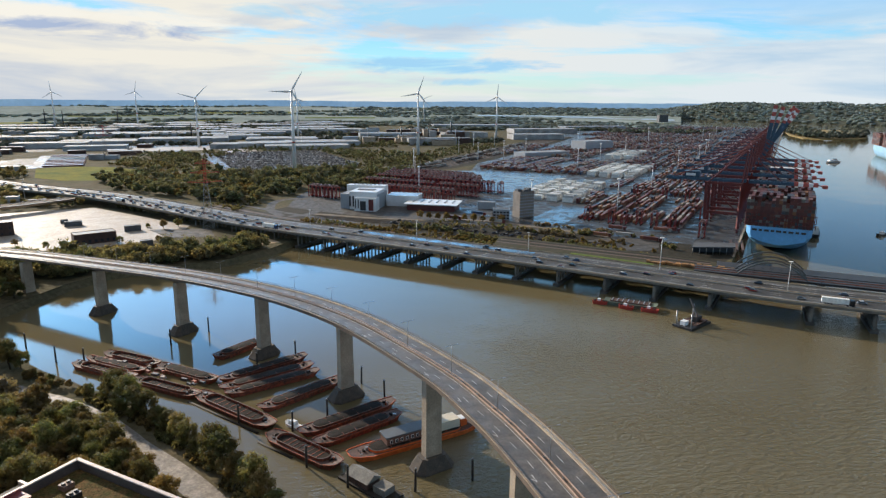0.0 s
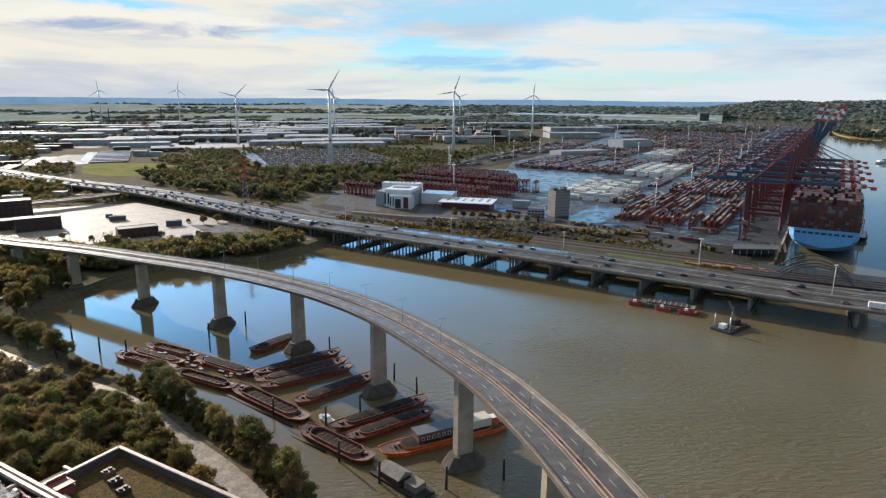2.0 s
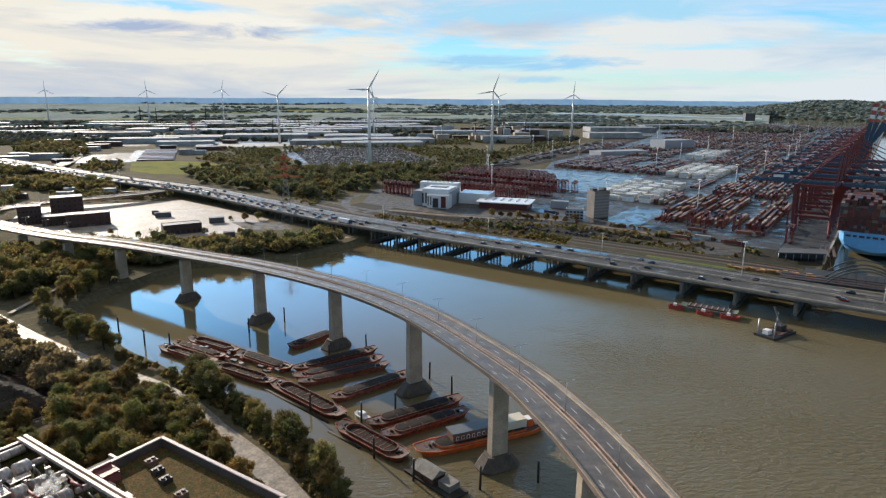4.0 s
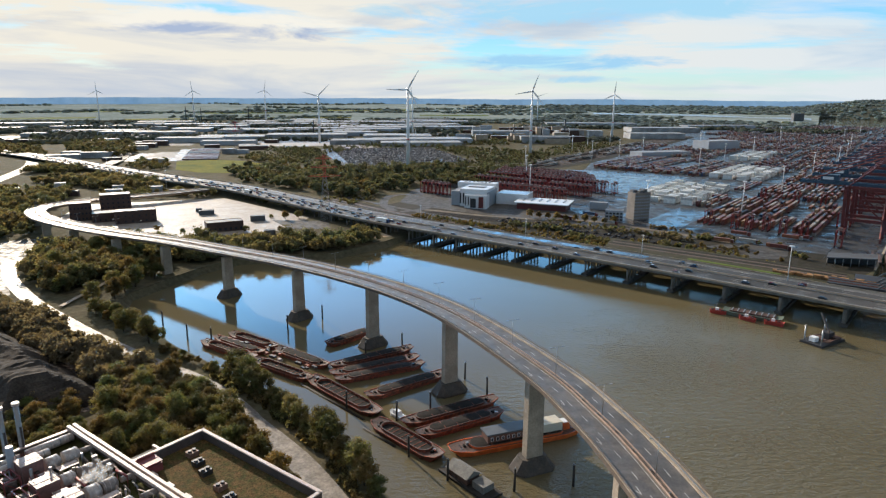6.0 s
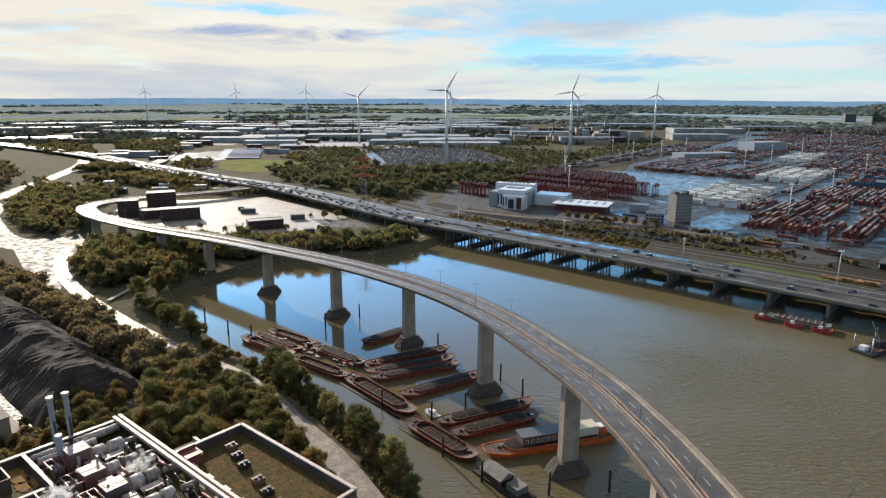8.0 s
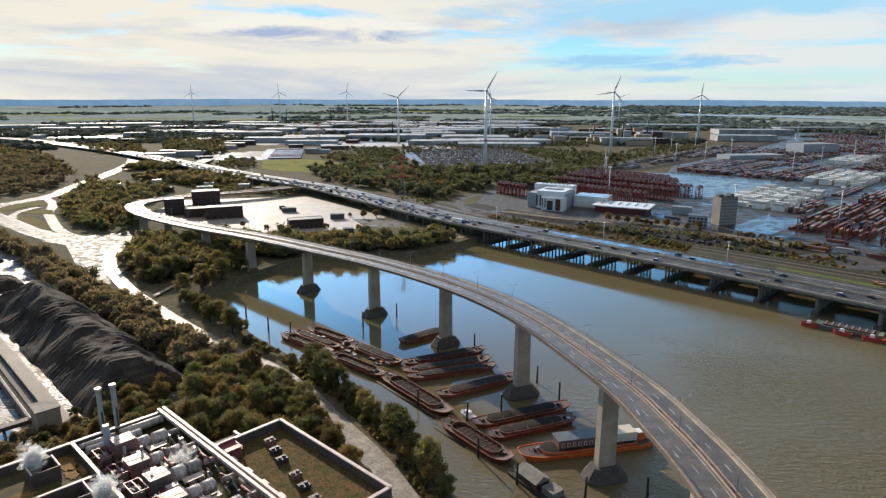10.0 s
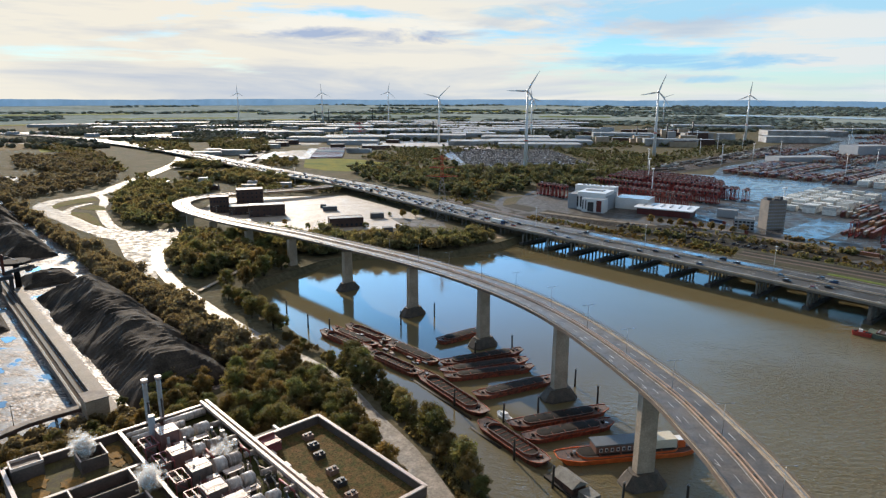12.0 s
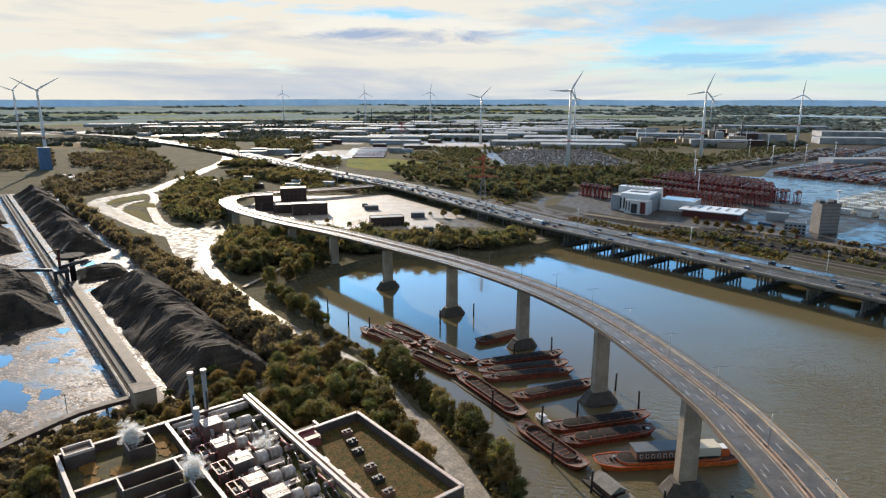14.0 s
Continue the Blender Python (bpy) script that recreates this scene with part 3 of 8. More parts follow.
part("roadway", Shape().sweep(bridge_fr, [(0.75, 0), (6.35, 0), (6.35, 0.06), (0.75, 0.06)]), ASPHALT, bridge, "grey asphalt carriageway")
KERB = material("weathered_parapet", (0.42, 0.34, 0.25), 0.7, vary=0.4, big=5, fine=0.5, alt=(0.27, 0.21, 0.155))
FASCIA = material("brown_edge_beam", (0.16, 0.115, 0.085), 0.8, vary=0.4, big=4, fine=0.5, alt=(0.10, 0.075, 0.06))
RAIL_RUST = material("brown_guardrail", (0.52, 0.36, 0.27), 0.5, metal=0.2, vary=0.3, big=4, fine=0.5)
part("edge_beam", Shape().sweep(bridge_fr, [(-8.2, -0.8), (-8.14, -0.8), (-8.14, 0.42), (-8.2, 0.42)]), FASCIA, bridge, "brown edge beam")
part("edge_beam", Shape().sweep(bridge_fr, [(8.14, -0.8), (8.2, -0.8), (8.2, 0.42), (8.14, 0.42)]), FASCIA, bridge, "brown edge beam")
part("kerb", Shape().sweep(bridge_fr, [(-8.13, 0.005), (-7.25, 0.005), (-7.3, 0.3), (-8.13, 0.3)]), KERB, bridge, "pale weathered kerb")
part("walkway", Shape().sweep(bridge_fr, [(6.42, 0.005), (8.13, 0.005), (8.13, 0.3), (6.5, 0.3)]), KERB, bridge, "pale weathered walkway strip")
for s, e in ((-1, -7.75), (1, 6.85)):
    part("guardrail", Shape().sweep(bridge_fr, [(e - 0.09, 0.72), (e + 0.09, 0.72), (e + 0.09, 1.0), (e - 0.09, 1.0)]), STEEL, bridge, "grey steel guardrail")
for e in (-8.0, 8.0):
    for zz in (0.75, 1.25):
        part("handrail", Shape().sweep(bridge_fr, [(e - 0.04, zz), (e + 0.04, zz), (e + 0.04, zz + 0.08), (e - 0.04, zz + 0.08)]), FASCIA, bridge, "thin brown handrail")
for s in (-1, 1):
    part("guardrail", Shape().sweep(bridge_fr, [(s * 0.5, 0.55), (s * 0.68, 0.55), (s * 0.68, 0.9), (s * 0.5, 0.9)][::s]), RAIL_RUST, bridge, "brown steel guardrail")
    part("edge_line", Shape().sweep(bridge_fr, [(s * 0.98, 0.062), (s * 1.12, 0.062), (s * 1.12, 0.068), (s * 0.98, 0.068)][::s]), PAINT, bridge, "worn white edge line")
part("median", Shape().sweep(bridge_fr, [(-0.72, 0.005), (0.72, 0.005), (0.55, 0.28), (-0.55, 0.28)]), FASCIA, bridge, "raised brown median strip")
total = length_of(bridge_fr)
post_mesh = Shape().box((0, 0, 0), (0.12, 0.6, 0.6)).mesh("guardrail_post", STEEL)
dash_mesh = Shape().box((0, 0, 0), (3.2, 0.15, 0.02)).mesh("lane_dash", PAINT)
long_dash = Shape().box((0, 0, 0), (6.0, 0.22, 0.02)).mesh("lane_dash", PAINT)


def piece(name, me, parent, p, d, lift=0.0):
    ob = new(name, me)
    ob.parent = parent
    ob.matrix_basis = Matrix.Translation(p + Vector((0, 0, lift))) @ d.to_track_quat("X", "Z").to_matrix().to_4x4()
    return ob


s = 3.0
while s < total - 5:
    p, sd, d = at_length(bridge_fr, s)
    piece("guardrail_post", post_mesh, bridge, p, d, 0.26)
    s += 9.0
s = 2.0
while s < total - 10:
    for side in (-4.0, 3.6):
        p, sd, d = at_length(bridge_fr, s)
        piece("lane_dash", dash_mesh, bridge, p + sd * side, d, 0.065)
    s += 9.0
s = 60.0
while s < 330:
    p, sd, d = at_length(bridge_fr, s)
    a = Shape()
    c = p - sd * 5.6 + Vector((0, 0, .078))
    # a narrow stem with a barb to one side
    a.add([c - d * 1.5 - sd * .09, c - d * 1.5 + sd * .09, c + d * 1.2 + sd * .09, c + d * 1.2 - sd * .09], [(0, 1, 2, 3)])
    a.add([c - d * 1.9 - sd * .1, c - d * 0.6 - sd * .75, c - d * 0.2 - sd * .75, c - d * 1.2 - sd * .09], [(0, 1, 2, 3)])
    part("road_arrow", a, PAINT, bridge, "white arrow painted on the lane")
    s += 21.0


def nearest_s(fr, x, y):
    best, run, ans = 1e9, 0.0, 0.0
    for (p, _), (q, _) in zip(fr, fr[1:]):
        ax, ay = q.x - p.x, q.y - p.y
        k = min(1.0, max(0.0, ((x - p.x) * ax + (y - p.y) * ay) / (ax * ax + ay * ay)))
        d = (p.x + k * ax - x) ** 2 + (p.y + k * ay - y) ** 2
        if d < best:
            best, ans = d, run + k * (q - p).length
        run += (q - p).length
    return ans


FOOT = material("tarred_footing", (0.06, 0.052, 0.045), 0.85, vary=0.5, big=2.5, fine=0.4, alt=(0.10, 0.08, 0.065), bump=0.4)
for x, y, ground_z in ((20, 139, 0), (-3.2, 188, 0), (-38.5, 237.3, 0), (-83, 279.5, 0), (-132.5, 309, 0), (-189, 338.5, 0), (-245, 363, LAND), (-296, 384, LAND), (-352, 412, LAND), (-404, 444, LAND), (-446, 482, LAND)):
    p, sd, d = at_length(bridge_fr, nearest_s(bridge_fr, x, y))
    p = Vector((x, y, p.z))
    turn = math.degrees(math.atan2(sd.y, sd.x))
    pier = part("pier", Shape().box((p.x, p.y, 3.5 if ground_z == 0 else ground_z - 0.5), (6.0, 3.0, p.z - 2.6 - (3.5 if ground_z == 0 else ground_z - 0.5)), turn, 0.93), CONCRETE, bridge, "tall flat concrete pier")
    if ground_z == 0:
        foot = Shape()
        rings = []
        for z, a, b, c in ((-3, 7.4, 4.8, 2.2), (0.6, 7.2, 4.6, 2.2), (4.2, 4.6, 2.9, 1.2), (4.6, 4.5, 2.8, 1.2)):
            ring = [(a - c, b), (a, b - c), (a, -b + c), (a - c, -b), (-a + c, -b), (-a, -b + c), (-a, b - c), (-a + c, b)]
            rings.append([p + sd * u + Vector((-sd.y, sd.x, 0)) * w + Vector((0, 0, z - p.z)) for u, w in ring])
        foot.loft(rings)
        part("footing", foot, FOOT, pier, "dark stained fender footing at the waterline")


def bridge_lamp():
    lamp = thing("street_lamp", "slender grey street lamp on the bridge median", "lamp", group="bridge lamps")
    part("pole", Shape().rod((0, 0, 0), (0, 0, 9.5), 0.11, 0.06, 6), STEEL, lamp)
    part("arm", Shape().rod((0, -1.6, 9.7), (0, 1.6, 9.7), 0.05, n=5), STEEL, lamp)
    for s in (-1, 1):
        part("lamp_head", Shape().box((0, s * 1.9, 9.62), (0.28, 0.8, 0.16)), STEEL, lamp, "flat grey lamp head")
    return lamp


first = None
s = nearest_s(bridge_fr, 33, 105)
while s < total - 60:
    p, sd, d = at_length(bridge_fr, s)
    m = pose(p.x, p.y, p.z + 0.28, 0, 0, math.degrees(math.atan2(d.y, d.x)))
    if first is None:
        first = bridge_lamp()
        first.matrix_basis = m
    else:
        copy_thing(first, m)
    s += 27.0

# ---- the highway ----
HIGH = [(-2250, 1395, 6), (-1560, 1275, 7), (-1229, 1146, 8), (-926, 1005, 9), (-556, 788, 11), (-372, 690, 12), (-265, 617, 12), (-182, 558, 12), (-120, 520, 12), (-71, 494, 12), (-28, 471, 12), (41, 434, 12), (84, 410, 12), (104, 398.5, 12), (143, 375.5, 12), (167, 361.5, 12), (195, 346, 12), (222, 334, 12), (262, 317, 12), (330, 286, 12), (470, 212, 12), (760, 60, 12)]
high_line = spline(HIGH, 15.0)
high_fr = framed(high_line)
highway = thing("highway_viaduct", "long low motorway viaduct of two decks on rows of columns", "bridge")
for name, a, b in (("near_deck", 1.0, 18.5), ("far_deck", -18.5, -0.8)):
    part("deck", Shape().sweep(high_fr, [(a, -1.3), (b, -1.3), (b, 0), (a, 0)]), DARK_CONCRETE, highway, "concrete deck slab")
    part("roadway", Shape().sweep(high_fr, [(a + 0.6, 0), (b - 0.6, 0), (b - 0.6, 0.07), (a + 0.6, 0.07)]), HIGHWAY, highway, "damp grey asphalt")
    for e in (a, b - 0.5):
        part("parapet", Shape().sweep(high_fr, [(e, 0), (e + 0.5, 0), (e + 0.4, 0.9), (e + 0.1, 0.9)]), CONCRETE, highway, "low concrete parapet")
SHOULDER = material("worn_shoulder_asphalt", (0.125, 0.12, 0.115), 0.6, vary=0.4, big=20, fine=1.0, alt=(0.085, 0.082, 0.08), rough_vary=0.15, spec=0.4)
for a, b in ((14.3, 17.7), (-17.7, -13.6)):
    part("shoulder", Shape().sweep(high_fr, [(a, 0.07), (b, 0.07), (b, 0.076), (a, 0.076)]), SHOULDER, highway, "pale worn hard shoulder")
for o in (14.1, 2.5, -2.3, -13.4):
    part("edge_line", Shape().sweep(high_fr, [(o - 0.13, 0.07), (o + 0.13, 0.07), (o + 0.13, 0.082), (o - 0.13, 0.082)]), PAINT, highway, "white edge line")
for o in (1.9, -1.7):
    part("guardrail", Shape().sweep(high_fr, [(o - 0.12, 0.45), (o + 0.12, 0.45), (o + 0.12, 0.8), (o - 0.12, 0.8)]), STEEL, highway, "steel median guardrail")
PIER_DARK = material("dark_pier_concrete", (0.10, 0.09, 0.08), 0.8, vary=0.4, big=3, fine=0.5, alt=(0.045, 0.042, 0.04), bump=0.3)
for offs in (5.2, 8.9, 12.6, -5.0, -8.8, -12.6):
    s = nearest_s(high_fr, -926, 1005)
    while s < nearest_s(high_fr, 470, 212):
        p, sd, d = at_length(high_fr, s)
        piece("lane_dash", long_dash, highway, p + sd * offs, d, 0.08)
        s += 18.0
bents = [nearest_s(high_fr, *c) for c in ((-95, 483), (-75, 473), (-51, 463), (-26, 451), (-1, 438), (23, 425), (49, 411.5), (74.5, 398), (101, 382), (126, 365), (152, 348), (197, 323), (224, 312))]
bents = [bents[0] - 25.0 * k for k in range(7, 0, -1)] + bents + [bents[-1] + 46.0 * k for k in range(1, 11)]
for s in bents:
    p, sd, d = at_length(high_fr, s)
    turn = math.degrees(math.atan2(sd.y, sd.x))
    bent = part("bent", Shape().beam(p - sd * 18 - Vector((0, 0, 1.9)), p + sd * 18 - Vector((0, 0, 1.9)), 1.4, 1.2), PIER_DARK, highway, "cross beam under the deck")
    part("pile_cap", Shape().beam(Vector((p.x, p.y, 0.9)) - sd * 19, Vector((p.x, p.y, 0.9)) + sd * 18.6, 4.0, 2.0), PIER_DARK, bent, "low dark pile cap at the waterline")
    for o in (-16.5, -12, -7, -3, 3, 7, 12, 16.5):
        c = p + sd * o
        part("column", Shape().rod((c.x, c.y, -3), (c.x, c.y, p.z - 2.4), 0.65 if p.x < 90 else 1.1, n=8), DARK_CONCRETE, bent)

# ---- wind turbines ----
TOWER_WHITE = material("turbine_white", (0.76, 0.77, 0.78), 0.4, vary=0.05, big=10, fine=1)
BAND_RED = material("red_band", (0.42, 0.08, 0.06), 0.5, vary=0.1, big=5, fine=1)


def wind_turbine(x, y, hub, radius, turn, spin):
    t = thing("wind_turbine", "tall white three-bladed wind turbine with red bands", "wind turbine", pose(x, y, LAND, 0, 0, turn), "wind turbines")
    h = hub - LAND
    part("tower", Shape().rod((0, 0, 0), (0, 0, h - 1.5), h * 0.027, h * 0.011, 18), TOWER_WHITE, t, "tapered white tower")
    k = 0.38
    part("band", Shape().rod((0, 0, h * k), (0, 0, h * k + 2.4), h * (0.027 - 0.016 * k) + 0.06, h * (0.027 - 0.016 * k) + 0.03, 18), BAND_RED, t, "dark red band round the tower")
    n = Shape()
    n.loft([[(r * math.cos(a), yy, h + r * math.sin(a)) for a in np.linspace(0, 2 * math.pi, 12, endpoint=False)] for yy, r in ((-4.2, 0.3), (-3.6, 1.5), (-2.0, 2.2), (1.5, 2.4), (4.5, 1.6), (6.0, 0.5))], smooth=True)
    part("nacelle", n, TOWER_WHITE, t)
    for i in range(3):
        a = radians(spin + 120 * i)
        out, side = Vector((math.cos(a), 0, math.sin(a))), Vector((-math.sin(a), 0, math.cos(a)))
        c = Vector((0, -3.3, h))
        rings = []
        for u, w, th in ((0.03, 1.1, 1.0), (0.10, 2.0, 0.9), (0.22, 3.0, 0.6), (0.5, 2.0, 0.36), (0.8, 1.2, 0.2), (1.0, 0.35, 0.08)):
            o = c + out * radius * u
            rings.append([o - side * w * 0.35, o + Vector((0, -th / 2, 0)), o + side * w * 0.65, o + Vector((0, th / 2, 0))])
        part("blade", Shape().loft(rings), TOWER_WHITE, t, "long white blade")
    return t


for x, y, hub, radius, turn, spin in ((-224, 966, 125, 33, 20, 60), (-49.5, 1262, 125, 34, 10, 70), (142, 1749, 120, 34, 0, 85), (-1657, 1067, 130, 40, 30, 160), (-1005, 685, 125.5, 40, 40, 30),
                                      (-554, 1462, 113, 38, 15, 45), (-396, 1764, 111, 30, 20, 100), (-1849, 2387, 127, 36, 25, 90), (-1367, 2289, 127, 38, 25, 95), (-1127, 2399, 131, 38, 20, 80), (-87, 2879, 112, 40, 5, 20)):
    wind_turbine(x, y, hub, radius, turn, spin)

# ---- the container terminal ----
QD = Vector((0.4724, 0.8814, 0))   # along the quay, away from the bridge
QN = Vector((-0.8814, 0.4724, 0))  # from the quay edge into the yard
Q0 = Vector((217, 462, LAND))


def yard(u, v, z=0.0):
    return Q0 + QD * u + QN * v + Vector((0, 0, z))


sheet("terminal_paving", [tuple(yard(u, v)[:2]) for u, v in ((0, 1), (2450, 1), (2450, 700), (1500, 640), (800, 560), (420, 420), (200, 330), (70, 270), (20, 120))], LAND + 0.05, YARD, "dark wet paving of the container terminal")
sheet("dock_apron", [(-165, 668), (-100, 628), (10, 585), (105, 540), (150, 520), tuple(yard(20, 120)[:2]), tuple(yard(70, 270)[:2]), tuple(yard(200, 330)[:2]), tuple(yard(420, 420)[:2]), (-60, 990), (-140, 900), (-172, 760)], LAND + 0.03, WET, "damp dark paving round the terminal buildings")
sheet("front_yard", [(-190, 622), (-165, 668), (-100, 628), (10, 585), (105, 540), (70, 512), (-20, 545), (-110, 588)], LAND + 0.02, TRACKBED, "dark gravel strip before the offices")
WET_LOT = material("wet_empty_paving", (0.07, 0.075, 0.085), 0.24, vary=0.5, big=14, fine=3, alt=(0.035, 0.038, 0.043), rough_vary=0.2, spec=0.45)
sheet("wet_lot", [tuple(yard(u, v)[:2]) for u, v in ((225, 262), (430, 262), (430, 350), (400, 445), (300, 420), (300, 350), (225, 300))], LAND + 0.1, WET_LOT, "empty wet paved lot shining with sky light")
sheet("wet_lane", [tuple(yard(u, v)[:2]) for u, v in ((60, 150), (150, 150), (165, 186), (60, 186))], LAND + 0.1, WET_LOT, "wet paved lane by the office block")

random.seed(3)


def corrugated(sh, c, d, n, l=12.2, w=2.44, h=2.6):
    """A container with recessed side panels: frame corners stand proud of the ribs."""
    a, b = d * (l / 2), n * (w / 2)
    z = Vector((0, 0, h))
    sh.add([c - a - b, c + a - b, c + a + b, c - a + b, c - a - b + z, c + a - b + z, c + a + b + z, c - a + b + z], [(4, 5, 6, 7), (0, 1, 5, 4), (1, 2, 6, 5), (2, 3, 7, 6), (3, 0, 4, 7)])


cont_shape = Shape()
cont_shape.box((0, 0, 0), (12.2, 2.36, 2.55))
for sx in (-6.05, 6.05):
    for sy in (-1.14, 1.14):
        cont_shape.box((sx, sy, 0), (0.16, 0.16, 2.6))
# the tan and beige tones here also stand for sunlit, glaring tops
CONTAINER_OBJ = palette("single_container_paint_and_glare", [(0.14, 0.03, 0.022), (0.12, 0.04, 0.028), (0.24, 0.10, 0.045), (0.10, 0.022, 0.02), (0.26, 0.25, 0.23), (0.035, 0.05, 0.08), (0.15, 0.048, 0.03), (0.06, 0.06, 0.062), (0.19, 0.075, 0.04), (0.26, 0.19, 0.13), (0.34, 0.31, 0.27), (0.30, 0.17, 0.08), (0.11, 0.026, 0.022)], by="object")
cont_mesh = cont_shape.mesh("container", CONTAINER_OBJ)
stacks = Shape()
single = 0
# long rows that straddle carriers run along, two high, with gaps
BLOCKS = [(92, 265, 52, 146, 5.2, 0.86, 2), (290, 425, 46, 150, 5.2, 0.84, 2), (445, 600, 46, 150, 5.2, 0.84, 2), (625, 800, 46, 235, 6.0, 0.75, 2), (825, 1000, 46, 300, 6.5, 0.75, 2), (1030, 1230, 46, 420, 7.5, 0.75, 2), (1260, 1480, 46, 480, 9.0, 0.75, 2), (1510, 1760, 46, 560, 10.0, 0.75, 2), (1800, 2050, 46, 560, 12.0, 0.75, 2), (2080, 2400, 46, 560, 14.0, 0.7, 2),
          (445, 600, 160, 240, 5.5, 0.5, 2), (445, 520, 250, 420, 6.0, 0.8, 2), (540, 700, 255, 440, 6.5, 0.65, 1), (720, 1000, 320, 520, 7.5, 0.6, 2), (180, 260, 160, 176, 5.0, 0.8, 2), (330, 425, 165, 180, 5, 0.8, 1)]
for u0, u1, v0, v1, dv, fill, high in BLOCKS:
    v = v0
    while v < v1:
        u = u0 + random.uniform(0, 8)
        run = random.random() < fill
        while u < u1 - 7:
            if random.random() < 0.08:
                run = random.random() < fill
            if run:
                n = random.choice((1, 2, 2)) if high == 2 else 1
                l = 12.2 if random.random() < 0.8 else 6.06
                for k in range(n):
                    c = yard(u + l / 2, v, 0.06 + 2.6 * k)
                    if single < 280 and u0 == 92 and l > 7:
                        ob = tagged(new("container", cont_mesh), "weathered steel shipping container in a yard row", "container", "container rows")
                        ob.matrix_basis = Matrix.Translation(c) @ pose(0, 0, 0, 0, 0, math.degrees(math.atan2(QD.y, QD.x)))
                        single += 1
                    else:
                        corrugated(stacks, c, QD, QN, l)
                u += l + 0.45
            else:
                u += 12.65
        v += dv
solid("container_stacks", stacks, CONTAINER, "rows of rust-red, orange and grey containers across the terminal", "containers", kind="stuff")
reef = Shape()
for u0, u1, v0, v1 in ((185, 335, 186, 245), (440, 600, 175, 240), (740, 900, 245, 300)):
    v = v0
    while v < v1:
        u = u0
        while u < u1:
            for k in range(random.choice((0, 2, 2, 3, 3))):
                corrugated(reef, yard(u, v, 0.06 + 2.6 * k), QN, QD, 12.2)
            u += 2.75 if random.random() < 0.86 else 8.0
        v += 18.5
solid("reefer_stacks", reef, REEFER, "blocks of white refrigerated containers stacked three high", "containers", kind="stuff")


# straddle carriers, parked in rows
def straddle_carrier(m):
    c = thing("straddle_carrier", "tall red straddle carrier parked in a row", "vehicle", m, "parked straddle carriers")
    for s in (-1, 1):
        part("side_frame", Shape().box((0, s * 2.2, 0.9), (9.5, 0.6, 0.9)).box((0, s * 2.2, 12.4), (9.5, 0.7, 0.8)).box((-3.9, s * 2.2, 1.7), (0.6, 0.55, 10.8)).box((3.9, s * 2.2, 1.7), (0.6, 0.55, 10.8)).box((0.8, s * 2.2, 1.7), (0.35, 0.4, 10.8)), CARRIER_RED, c, "red side frame")
        for x in (-3.2, 3.2):
            part("wheel", Shape().rod((x, s * 2.2 - 0.4, 0.8), (x, s * 2.2 + 0.4, 0.8), 0.8, n=8), RUBBER, c)
    part("machine_deck", Shape().box((-1.5, 0, 13.2), (5.5, 4.6, 0.5)).box((-2.2, 0, 13.7), (3.0, 3.2, 1.3)), material("carrier_deck", (0.19, 0.11, 0.10), 0.6, vary=0.3, big=3, fine=0.5), c, "dusty machine deck")
    part("cab", Shape().box((4.6, 1.4, 10.6), (1.5, 1.6, 2.1)), GLASS, c, "glazed cab")
    return c


carrier = None
turn_q = math.degrees(math.atan2(QN.y, QN.x))
for row, (u, v0, v1) in enumerate(((120, 300, 400), (164, 285, 445), (208, 272, 455), (232, 318, 460), (254, 330, 470), (276, 345, 478), (74, 425, 465))):
    v = v0
    while v < v1:
        m = Matrix.Translation(yard(u + random.uniform(-1, 1), v, 0.06)) @ pose(0, 0, 0, 0, 0, turn_q + 90)
        if random.random() < 0.93:
            if carrier is None:
                carrier = straddle_carrier(m)
            else:
                copy_thing(carrier, m)
        v += 5.9

for u, v in ((88, 58), (86, 74), (90, 88), (84, 112), (88, 136), (268, 70), (272, 96), (150, 40), (205, 39), (250, 41), (60, 30), (86, 101), (430, 60), (432, 100), (274, 130)):
    copy_thing(carrier, Matrix.Translation(yard(u, v, 0.06)) @ pose(0, 0, 0, 0, 0, turn_q + 90))


